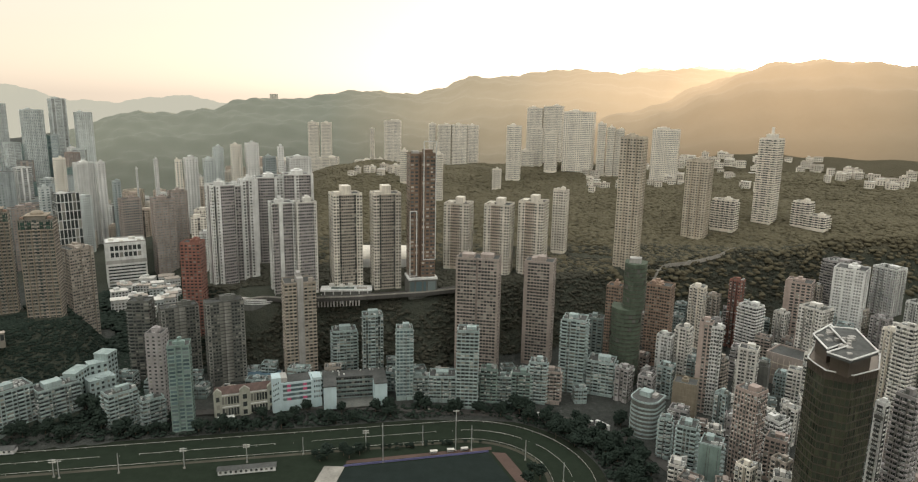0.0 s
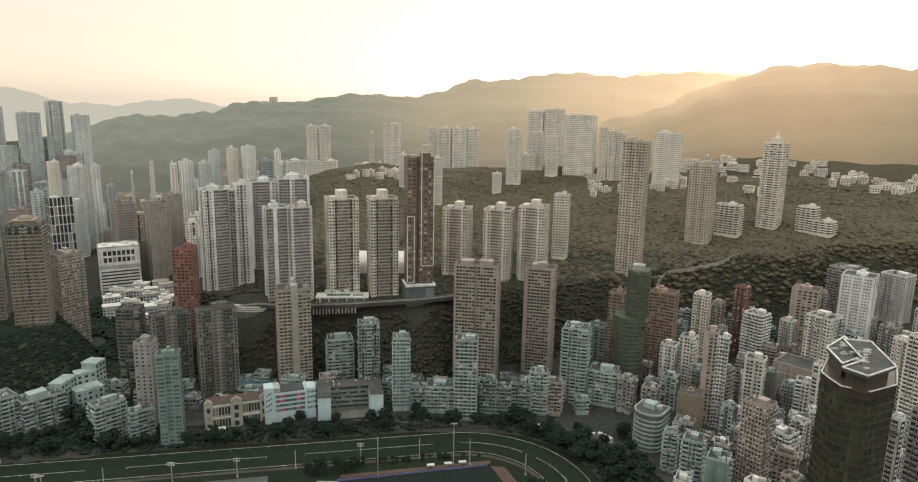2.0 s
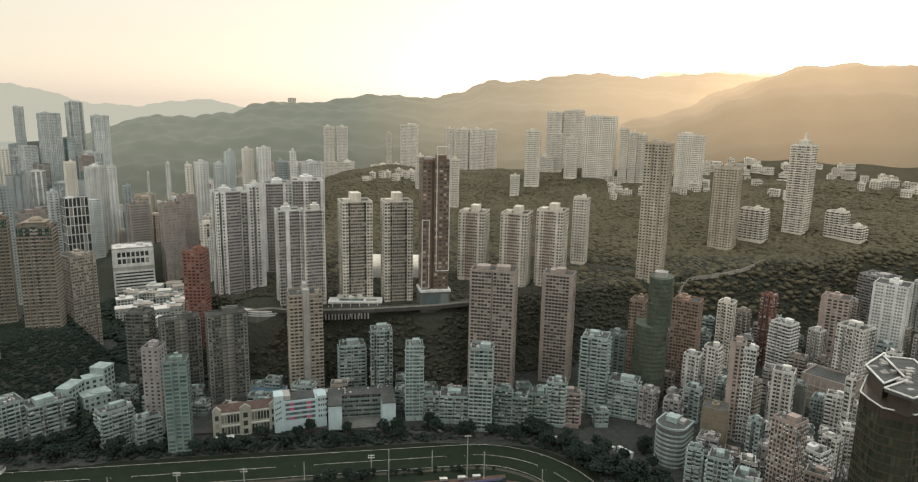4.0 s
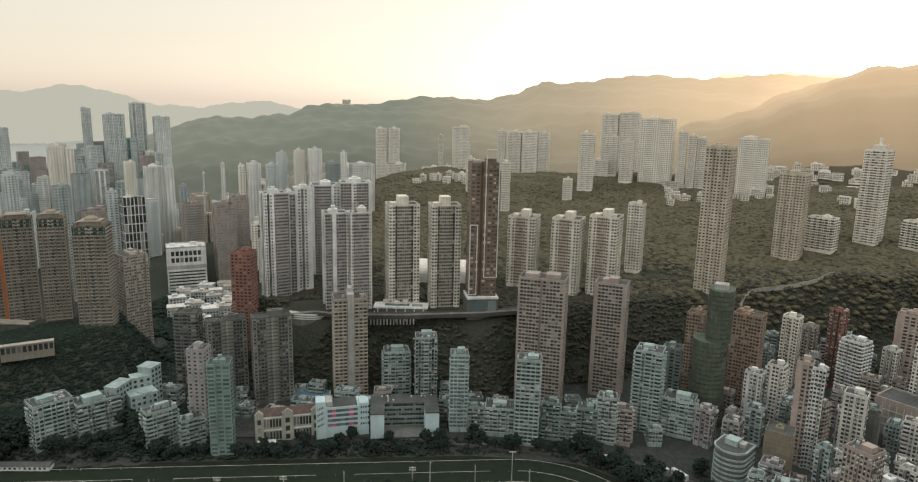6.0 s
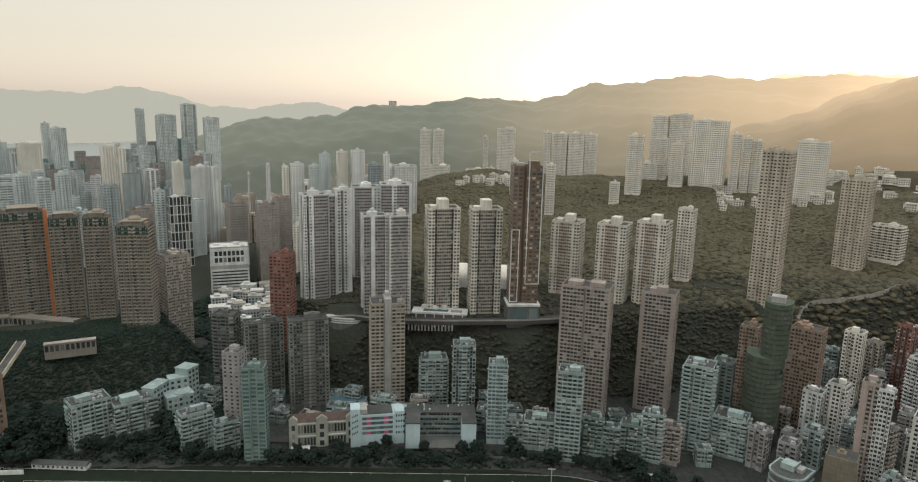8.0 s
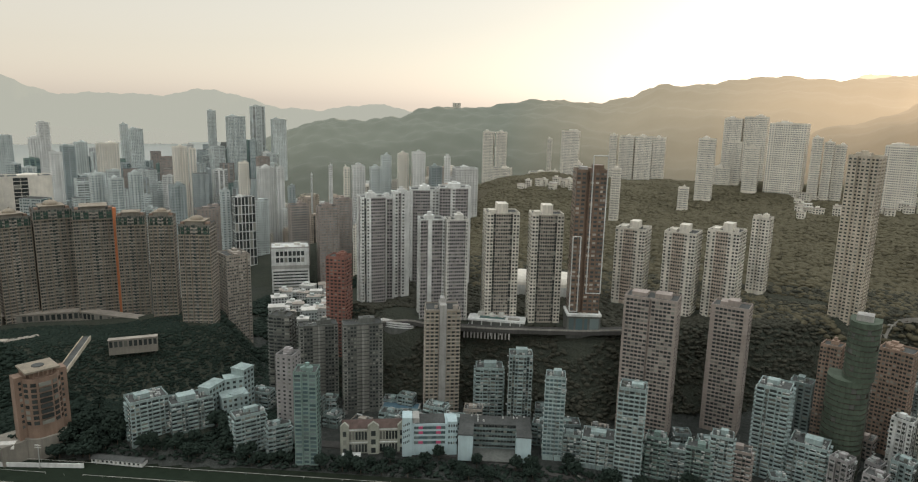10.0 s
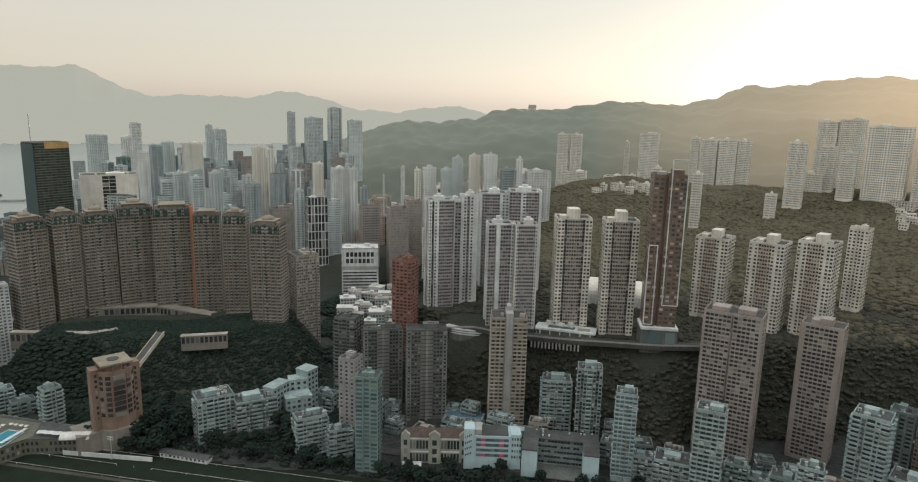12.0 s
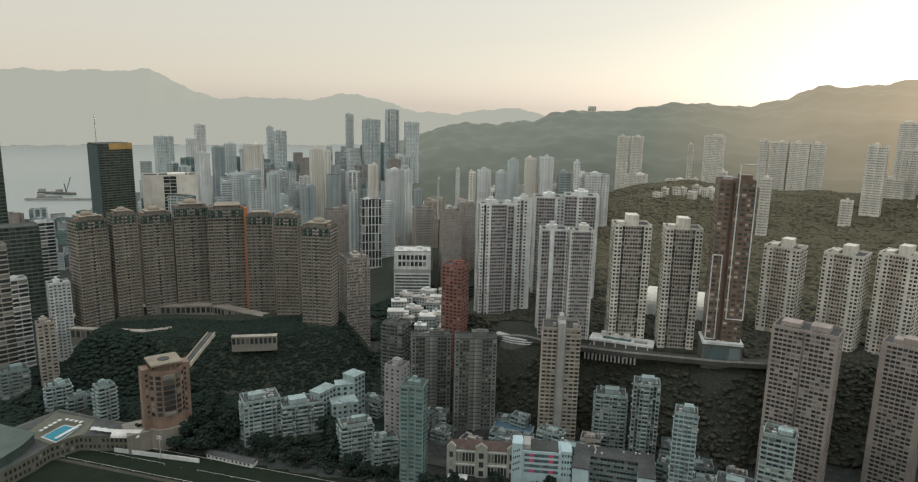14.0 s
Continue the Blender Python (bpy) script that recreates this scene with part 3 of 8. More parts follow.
        for dz in dzs:
            ob = part("window", made[key], glass, t, at=(cx, cy, dz + (z0 + z1) / 2))
            ob.rotation_euler = (0, 0, (0, math.pi / 2, math.pi, -math.pi / 2)[k])
    if shelf.v:
        part("balcony" if "B" in front or "b" in front else "ledge", repeat(shelf, dzs), trim, t, kind="stuff")
    if units.v:
        some = Shape()
        for dz in dzs:
            for i in range(0, len(units.f), 6):
                if rng.random() < coolers:
                    m, v0 = len(some.v), (i // 6) * 8
                    some.v += [(a, b, c + dz) for a, b, c in units.v[v0:v0 + 8]]
                    some.f += [tuple(m + q - v0 for q in f) for f in units.f[i:i + 6]]
        part("air_conditioner", some, W_PALE, t, kind="stuff")
    if clutter:
        awnings, grilles = Shape(), Shape()
        for dz in dzs:
            for p, u, o, a0, a1, b in cells:
                if rng.random() > clutter:
                    continue
                e, q = (a1 - a0) * rng.uniform(0.05, 0.3), rng.random()
                if q < 0.4:
                    slab(awnings, p, u, o, a0 + e, a1 - 0.1, b + 0.06, b + rng.uniform(0.6, 1.1), dz + floor * 0.84, dz + floor * 0.9)
                elif q < 0.7:
                    slab(awnings, p, u, o, a0 + e, a1 - 0.2, b + 0.06, b + rng.uniform(0.5, 1.0), dz + floor * 0.2, dz + floor * rng.uniform(0.45, 0.9))
                else:
                    slab(grilles, p, u, o, a0 + e, a1 - 0.2, b + 0.06, b + rng.uniform(0.3, 0.8), dz + floor * 0.12, dz + floor * rng.uniform(0.4, 0.8))
        for p, u, o, n in sides[:2] + sides[3:]:
            for _ in range(3):
                q = rng.uniform(0.1, 0.9) * n
                slab(grilles, p, u, o, q - 0.12, q + 0.12, 0.05, 0.25, 0, h - 1)
        for _ in range(int(w * d / 22) + 3):
            x0, y0, q = rng.uniform(-0.46, 0.42) * w, rng.uniform(-0.46, 0.42) * d, rng.uniform(0.5, 1.6)
            (awnings if rng.random() < 0.7 else grilles).box(x0, x0 + q * rng.uniform(0.6, 2.0), y0, y0 + q, h + 0.01, h + rng.uniform(0.4, 2.6))
        part("awning", awnings, W_CLUTTER, t, kind="stuff")
        part("grille_and_pipe", grilles, W_DARK, t, kind="stuff")
    if podium:
        part("podium", Shape().box(-w * 0.6, w * 0.6, -d * 0.6, d * 0.6, 0, podium), trim, t)
    if roof:
        roof_clutter(t, w - 2 * (0.2 if ledge else 0.1), d - 0.2, h, trim, rng, roof, crown, 0 if clutter else huts)
    return t

# ---- single buildings ----
def dome(t, r, z, mat):
    """A low ribbed dome on a drum."""
    s = Shape()
    n = 16
    prof = [(1.0, 0.0), (1.0, 0.25), (0.92, 0.42), (0.72, 0.6), (0.4, 0.72), (0.1, 0.78), (0.1, 1.0)]
    for k, (q, hh) in enumerate(prof):
        s.v += [(r * q * math.cos(2 * math.pi * i / n), r * q * math.sin(2 * math.pi * i / n), z + hh * r * 0.9) for i in range(n)]
        if k:
            s.f += [((k - 1) * n + i, (k - 1) * n + (i + 1) % n, k * n + (i + 1) % n, k * n + i) for i in range(n)]
    s.f.append(tuple((len(prof) - 1) * n + i for i in range(n)))
    part("dome", s, mat, t, "low tiled rooftop dome")
    return t


def estate_tower(label, x, y, w, d, top, yaw, cap, strip):
    """One tower of the curved estate: green-glazed upper storeys, columns of balconies, a stepped crown."""
    t = tower("residential_tower", label, x, y, w, d, top, yaw, W_BROWN, G_ESTATE, front="wmrmbgbmrmw", side="wmrmrmw", floor=2.85, win=(0.72, 0.55), deep=1.3,
              trim=W_TAUPE, ledge=0.1, roof=0, group="curved hilltop estate")
    z = t.location.z
    h = top - z
    part("crown", Shape().box(-w * 0.3, w * 0.3, -d * 0.42, d * 0.42, h, h + 2.4), W_BROWN, t)
    part("cornice", Shape().box(-w * 0.52, w * 0.52, -d * 0.55, d * 0.52, h - 9.2, h - 8.7, bottom=True), W_OCHRE, t)
    part("cornice", Shape().box(-w * 0.34, w * 0.34, -d * 0.48, d * 0.46, h + 2.4, h + 2.9, bottom=True), W_OCHRE, t)
    for i in (-1, 1):
        part("roof_block", Shape().box(i * w * 0.4 - 1.4, i * w * 0.4 + 1.4, -d * 0.4, -d * 0.1, h, h + 1.6), W_ORANGE, t)
    for q in (-0.5, -0.33, -0.14, 0.14, 0.33, 0.5):
        part("pilaster", Shape().box(q * w - 0.3, q * w + 0.3, -d / 2 - 0.55, -d / 2 + 0.004, 0, h - 9.2), W_OCHRE, t)
    s = Shape()
    for p, u, o, n in faces(w, d)[:1]:
        for c, a0, a1 in lay_out("wmrmbgbmrmw", n):
            if c in "mw":
                for k in range(2):
                    pane(s, p, u, o, a0 + 0.25, a1 - 0.25, 0.14, h - 7.8 + 3.1 * k, h - 5.4 + 3.1 * k)
    part("sky_villa_window", s, G_GREENISH, t, "green tinted tall windows", kind="stuff")
    if cap:
        dome(t, w * 0.2, h + 2.9, W_OCHRE)
    if strip:
        part("flank_panel", Shape().box(w / 2 - 1.6, w / 2 + 1.2, -d / 2 - 2.6, -d / 2 + 2.0, 0, h + 1.0), W_FLAME, t, "bright orange painted flank strip")
    return t


def arcade_wall(name, label, x0, y0, x1, y1, top, high, deep, n):
    """A podium wall with a row of openings."""
    ln = math.hypot(x1 - x0, y1 - y0)
    t = thing(name, label, "wall", (x0 + x1) / 2, (y0 + y1) / 2, top - high, math.degrees(math.atan2(y1 - y0, x1 - x0)))
    part("wall", Shape().box(-ln / 2, ln / 2, 0, deep, -4, high), W_BROWN, t)
    part("coping", Shape().box(-ln / 2 - 0.3, ln / 2 + 0.3, -0.4, deep + 0.2, high, high + 0.5, bottom=True), W_TAUPE, t)
    step = ln / n
    me = Shape().box(-step * 0.33, step * 0.33, -0.06, 0.2, high * 0.25, high * 0.85, bottom=True).mesh("opening", G_DARK)
    for i in range(n):
        part("opening", me, G_DARK, t, at=(-ln / 2 + step * (i + 0.5), 0, 0))
    return t


def ring_offset(ring, k):
    cx, cy = sum(p[0] for p in ring) / len(ring), sum(p[1] for p in ring) / len(ring)
    return [(cx + (x - cx) * k, cy + (y - cy) * k) for x, y in ring]


def glass_office(ring, roof, wing, top, roof_top):
    """Curtain-walled office tower with a folded roof edged in white rails."""
    cx, cy = sum(p[0] for p in ring) / len(ring), sum(p[1] for p in ring) / len(ring)
    FOOT.append((cx, cy, 26))
    z = g(cx, cy) - 0.6
    t = thing("office_tower", "dark green glass office tower with white edged folded roof", "building", cx, cy, z)
    loc = [(x - cx, y - cy) for x, y in ring]
    h = top - z
    s = Shape()
    k = len(loc)
    for i in range(k):
        (xa, ya), (xb, yb) = loc[i], loc[(i + 1) % k]
        n = max(1, int(math.hypot(xb - xa, yb - ya) / 1.7))
        floors = int(h / 3.7)
        for j in range(n):
            for f in range(floors):
                a, b, z0, z1 = j / n, (j + 1) / n, f * 3.7 + 0.7, f * 3.7 + 3.7
                s.quad((xa + (xb - xa) * a, ya + (yb - ya) * a, z0), (xa + (xb - xa) * b, ya + (yb - ya) * b, z0),
                       (xa + (xb - xa) * b, ya + (yb - ya) * b, z1), (xa + (xb - xa) * a, ya + (yb - ya) * a, z1))
    part("window", s, G_GREEN, t, "dark green glass panes", kind="stuff")
    part("core", Shape().prism(ring_offset(loc, 0.985), 0, h), W_BRONZE, t)
    band = Shape().prism(ring_offset(loc, 1.006), 0, 0.7, bottom=True).mesh("spandrel", W_BRONZE)
    lip = Shape().prism(ring_offset(loc[:2] + loc[-2:], 1.0), 0, 0.25, bottom=True)
    for f in range(int(h / 3.7)):
        part("spandrel", band, W_BRONZE, t, at=(0, 0, f * 3.7))
    for f in range(int(h / 3.7)):
        if f % 2 == 0:
            p, q = Vector((*loc[0], f * 3.7 + 0.4)), Vector((*loc[-1], f * 3.7 + 0.4))
            part("sun_shade", Shape().tube(p * 1.0, q, 0.28, 6), W_WHITE, t, "pale curved sun shade")
    fins = Shape()
    for i in range(k):
        (xa, ya), (xb, yb) = loc[i], loc[(i + 1) % k]
        n = max(1, int(math.hypot(xb - xa, yb - ya) / 1.7))
        for j in range(n):
            x, y = xa + (xb - xa) * j / n, ya + (yb - ya) * j / n
            q = 1.004
            fins.box(x * q - 0.09, x * q + 0.09, y * q - 0.09, y * q + 0.09, 0, h)
    part("mullion", fins, W_BRONZE, t, kind="stuff")
    rail = Shape()
    lo = [(x, y, h + 0.6) for x, y in ring_offset(loc, 1.01)]
    for i in range(k):
        rail.tube(lo[i], lo[(i + 1) % k], 0.35, 6)
    part("roof_rail", rail, W_WHITE, t, "white roof edge rail")
    for poly, hh in ((roof, roof_top - z), (wing, roof_top - z - 1.5)):
        pl = [(x - cx, y - cy) for x, y in poly]
        part("roof_deck", Shape().prism(pl, hh - 1.0, hh, bottom=True), W_ROOF, t, "grey plant deck of the folded roof")
        r2 = Shape()
        for i in range(len(pl)):
            r2.tube((*pl[i], hh + 0.5), (*pl[(i + 1) % len(pl)], hh + 0.5), 0.4, 6)
        part("roof_rail", r2, W_WHITE, t, "white roof edge rail")
        ins = ring_offset(pl, 0.8)
        part("plant_room", Shape().prism(ins, h, hh - 1.0), W_BRONZE, t)
        rng = random.Random(5)
        mx, my = sum(p[0] for p in pl) / len(pl), sum(p[1] for p in pl) / len(pl)
        for _ in range(9):
            i = rng.randrange(len(pl))
            f = rng.uniform(0.15, 0.65)
            x, y = mx + (pl[i][0] - mx) * f, my + (pl[i][1] - my) * f
            q = rng.uniform(0.7, 1.6)
            part("roof_machine", Shape().box(x - q, x + q, y - q * 0.7, y + q * 0.7, hh, hh + rng.uniform(0.5, 1.3)), W_GREY, t)
    return t


def frame_tower(x, y, w, d, top, yaw):
    """Slender copper tower with white outline frames, an open crown and a framed podium."""
    FOOT.append((x, y, 20))
    t = tower("residential_tower", "slender copper brown tower with white outline frames", x, y, w, d, top - 11, yaw, W_COPPER, G_PALE, front="wwRwwW", side="wwww", floor=3.1,
              win=(0.66, 0.5), deep=0.9, roof=2.0, podium=0, ledge=0.0, coolers=0.0)
    z = t.location.z
    h, ph = top - z, 17.0
    def outline(a0, a1, z0, z1, b):
        s = Shape()
        for p, q in (((a0, b, z0), (a0, b, z1)), ((a1, b, z0), (a1, b, z1)), ((a0, b, z1), (a1, b, z1)), ((a0, b, z0), (a1, b, z0))):
            s.tube(p, q, 0.38, 6)
        part("outline_frame", s, W_WHITE, t, "white steel outline frame")
    f = -d / 2 - 0.5
    outline(w * 0.03, w * 0.5, 34, h, f)
    outline(-w * 0.5, -w * 0.24, ph + 3, h - 58, f)
    part("crown", Shape().box(w * 0.08, w * 0.42, -d * 0.2, d * 0.3, h - 11, h - 7), W_COPPER, t)
    part("crown", Shape().box(-w * 0.35, -w * 0.1, -d * 0.2, d * 0.3, h - 11, h - 8.5), W_GREY, t)
    part("podium", Shape().box(-w * 0.56, w * 0.56, -d / 2 - 3, d / 2, 0, ph), W_DARK, t, "dark podium with pale frame")
    part("podium_frame", Shape().box(-w * 0.58, w * 0.58, -d / 2 - 3.8, d / 2 + 0.3, ph, ph + 1.6, bottom=True), W_WHITE, t)
    for a0, a1 in ((-0.5, -0.34), (-0.27, -0.05), (0.02, 0.12), (0.2, 0.5)):
        part("podium_window", Shape().box(a0 * w, a1 * w, -d / 2 - 3.12, -d / 2 - 2.9, ph * 0.35, ph * 0.9, bottom=True), G_BLUE, t)
    return t


def clubhouse_tower(x, y, r, top, yaw):
    """Orange tower on a round-cornered plan, with a square roof canopy over an open loggia."""
    FOOT.append((x, y, r + 4))
    z = 12.0
    h = top - z
    t = thing("clubhouse_tower", "orange brown tiled rounded tower with an open top loggia", "building", x, y, z, yaw)
    ring = [(r * 0.86 * math.cos(radians(a)) * (1 + 0.12 * abs(math.sin(radians(2 * a)))), r * 0.86 * math.sin(radians(a)) * (1 + 0.12 * abs(math.sin(radians(2 * a))))) for a in range(0, 360, 15)]
    part("wall", Shape().prism(ring, 0, h - 5), W_ORANGE, t)
    part("loggia", Shape().prism(ring_offset(ring, 0.72), h - 5, h - 1.2), W_ORANGE, t)
    for i in range(24):
        a = 2 * math.pi * i / 24
        part("column", Shape().box(r * 0.82 * math.cos(a) - 0.3, r * 0.82 * math.cos(a) + 0.3, r * 0.82 * math.sin(a) - 0.3, r * 0.82 * math.sin(a) + 0.3, h - 5, h - 1.2), W_ORANGE, t)
    part("canopy", Shape().box(-r * 0.8, r * 0.8, -r * 0.8, r * 0.8, h - 1.2, h, bottom=True), W_OCHRE, t)
    part("roof_well", Shape().prism([(r * 0.3 * math.cos(radians(a)), r * 0.3 * math.sin(radians(a))) for a in range(0, 360, 30)], h, h + 0.5), W_ROOF, t)
    for s0 in (-1, 1):
        part("corner_tower", Shape().box(s0 * r * 0.98 - r * 0.24, s0 * r * 0.98 + r * 0.24, -r * 0.35, r * 0.35, 0, h - 3.5), W_ORANGE, t)
        for f in range(9):
            part("window", Shape().box(s0 * r * 0.98 - 0.7, s0 * r * 0.98 + 0.7, -r * 0.35 - 0.08, -r * 0.3, h - 8.5 - f * 3.6, h - 6.6 - f * 3.6, bottom=True), G_DARK, t)
    for f in range(8):
        for a, wd in ((-90, 3.4), (-58, 1.5), (-122, 1.5), (-35, 1.3), (-145, 1.3)):
            x0, y0 = r * 0.93 * math.cos(radians(a)), r * 0.93 * math.sin(radians(a))
            ob = part("window", Shape().box(-wd, wd, -0.4, 0.6, 0, 2.3, bottom=True), G_DARK, t, at=(x0, y0, h - 10.0 - f * 3.6))
            ob.rotation_euler = (0, 0, radians(a + 90))
    part("plinth", Shape().prism(ring_offset(ring, 1.16), -13, 2.0), W_BROWN, t)
    part("terrace", Shape().box(-r * 2.1, -r * 0.6, -r * 0.5, r * 1.2, -13, 1.0), W_BROWN, t)
    return t


def gable_roof(s, x0, x1, y0, y1, z0, z1, over=0.5):
    ym = (y0 + y1) / 2
    n = len(s.v)
    s.v += [(x0 - over, y0 - over, z0), (x1 + over, y0 - over, z0), (x1 + over, y1 + over, z0), (x0 - over, y1 + over, z0), (x0 - over, ym, z1), (x1 + over, ym, z1)]
    s.f += [(n, n + 1, n + 5, n + 4), (n + 2, n + 3, n + 4, n + 5), (n + 1, n + 2, n + 5), (n + 3, n, n + 4), (n + 3, n + 2, n + 1, n)]
    return s


def mansion(x, y, w, d, top, yaw):
    """Cream colonial mansion: arcaded storeys, three gabled bays, red tiled roof."""
    foot_row(x, y, w, d, yaw)
    z = g(x, y) - 0.3
    h = top - z - 3.5
    t = thing("old_mansion", "cream arcaded colonial mansion with dark red roof", "house", x, y, z, yaw)
    part("wall", Shape().box(-w / 2, w / 2, -d / 2, d / 2, 0, h), W_BONE, t)
    part("roof", gable_roof(Shape(), -w / 2, w / 2, -d / 2, d / 2, h, h + 3.5), W_REDROOF, t, "red clay tiled hipped roof")
    for cx, bw in ((-w * 0.46, w * 0.07), (0, w * 0.09), (w * 0.46, w * 0.07)):
        part("gabled_bay", Shape().box(cx - bw, cx + bw, -d / 2 - 1.5, -d / 2 + 1, 0, h + 2.0), W_BONE, t)
        s = Shape()
        s.v = [(cx - bw, -d / 2 - 1.5, h + 2), (cx + bw, -d / 2 - 1.5, h + 2), (cx, -d / 2 - 1.5, h + 4.6), (cx - bw, -d / 2 + 1, h + 2), (cx + bw, -d / 2 + 1, h + 2), (cx, -d / 2 + 1, h + 4.6)]
        s.f = [(0, 1, 2), (5, 4, 3), (1, 4, 5, 2), (3, 0, 2, 5)]
        part("gable", s, W_BONE, t)
        for f in range(3):
            part("window", Shape().box(cx - bw * 0.4, cx + bw * 0.4, -d / 2 - 1.6, -d / 2 - 1.4, 1 + f * h / 3, 1 + f * h / 3 + h / 3 * 0.6, bottom=True), G_DARK, t)
    for f in range(2):
        for i in range(16):
            cx = -w * 0.37 + w * 0.74 * i / 15
            if abs(cx) < w * 0.1:
                continue
            part("arch_opening", Shape().prism([(cx - 0.75, -d / 2 - 0.08), (cx + 0.75, -d / 2 - 0.08), (cx + 0.75, -d / 2 + 0.2), (cx - 0.75, -d / 2 + 0.2)], 0.8 + f * h / 2, 0.8 + f * h / 2 + h * 0.32), G_DARK, t)
        part("string_course", Shape().box(-w / 2 - 0.2, w / 2 + 0.2, -d / 2 - 0.35, -d / 2 + 0.1, h / 2 * f + h * 0.42, h / 2 * f + h * 0.46, bottom=True), W_WHITE, t)
    part("forecourt_wall", Shape().box(-w * 0.5, -w * 0.2, -d / 2 - 9, -d / 2 - 3, 0, 2.6), W_WHITE, t)
    return t


def school(x, y, w, d, top, yaw):
    """U-shaped school: two blank pale gables to the front, a long galleried block behind, flat roofs."""
    foot_row(x, y, w, d, yaw)
    z = g(x, y) - 0.3
    h = top - z
    t = thing("school_building", "grey galleried school with two pale blue gable walls", "school", x, y, z, yaw)
    a = w * 0.2
    for s0 in (-1, 1):
        x0, x1 = (-w / 2, -w / 2 + a) if s0 < 0 else (w / 2 - a, w / 2)
        part("wing", Shape().box(x0, x1, -d / 2, d / 2, 0, h), W_BLUE, t, "pale blue rendered wing")
        part("wing_roof", Shape().box(x0 - 0.3, x1 + 0.3, -d / 2 - 0.3, d / 2 + 0.3, h, h + 0.7, bottom=True), W_ROOF, t)
    b = d * 0.12
    part("main_block", Shape().box(-w / 2 + a, w / 2 - a, b, d / 2, 0, h - 0.4), W_GREY, t)
    part("main_roof", Shape().box(-w / 2 + a, w / 2 - a, b - 1.5, d / 2 + 0.3, h - 0.4, h + 0.3, bottom=True), W_ROOF, t)
    n = 5
    for f in range(n):
        zz = h - 0.4 - (f + 1) * (h / n)
        part("gallery", Shape().box(-w / 2 + a, w / 2 - a, b - 1.4, b - 0.004, zz, zz + 1.15, bottom=True), W_NEARGREY, t)
        for i in range(14):
            q = -w / 2 + a + (w - 2 * a) * (i + 0.5) / 14
            part("window", Shape().box(q - 0.9, q + 0.9, b - 0.06, b + 0.2, zz + 1.3, zz + 2.7, bottom=True), G_DARK, t)
    for i in range(9):
        rng = random.Random(i)
        px, py = rng.uniform(-0.46, 0.46) * w, rng.uniform(b + 1, d / 2 - 1)
        part("roof_vent", Shape().box(px - 0.5, px + 0.5, py - 0.4, py + 0.4, h + 0.3, h + 1.4), W_WHITE, t)
    part("yard", Shape().box(-w / 2 + a, w / 2 - a, -d / 2, b, 0, 0.5), W_DARK, t)
    return t


def panelled_school(x, y, w, d, top, yaw):
    foot_row(x, y, w, d, yaw)
    z = g(x, y) - 0.3
    h = top - z
    t = thing("school_building", "light blue and white building with magenta panels", "school", x, y, z, yaw)
    part("wall", Shape().box(-w / 2, w / 2, -d / 2, d / 2, 0, h - 3), W_BLUE, t)
    part("roof", Shape().box(-w * 0.28, w * 0.3, -d * 0.45, d * 0.45, h - 3, h - 2.6), W_ROOF, t)
    part("stair_tower", Shape().box(-w / 2 - 1, -w * 0.34, -d / 2 - 1.5, d * 0.1, 0, h + 2), W_BLUE, t)
    part("stair_tower", Shape().box(-w * 0.33, -w * 0.2, -d / 2 + 1, d * 0.3, h - 3, h + 0.5), W_GREY, t)
    part("stair_tower", Shape().box(w * 0.34, w / 2 + 1, -d / 2 - 1.2, d * 0.1, 0, h - 1), W_BLUE, t)
    rng = random.Random(4)
    for f in range(4):
        for i in range(7):
            q = -w * 0.3 + w * 0.6 * (i + 0.5) / 7
            zz = h - 6.5 - f * 3.4
            pink = (i in (1, 5)) and f in (0, 1, 3)
            part("window_panel", Shape().box(q - 1.5, q + 1.5, -d / 2 - 0.12, -d / 2 + 0.1, zz, zz + 1.9, bottom=True), W_MAGENTA if pink else G_BLUE, t, "magenta panel" if pink else "")
        for i in range(4):
            part("slit_window", Shape().box(-w / 2 - 0.2 + i * 1.1, -w / 2 + 0.4 + i * 1.1, -d / 2 - 1.62, -d / 2 - 1.4, h - 4 - f * 4 + i * 0.5, h - 2.6 - f * 4 + i * 0.5, bottom=True), G_DARK, t)
            part("slit_window", Shape().box(w * 0.36 + i * 1.6, w * 0.36 + 0.9 + i * 1.6, -d / 2 - 1.32, -d / 2 - 1.1, h - 4.6 - f * 4, h - 3.0 - f * 4, bottom=True), G_DARK, t)
    return t


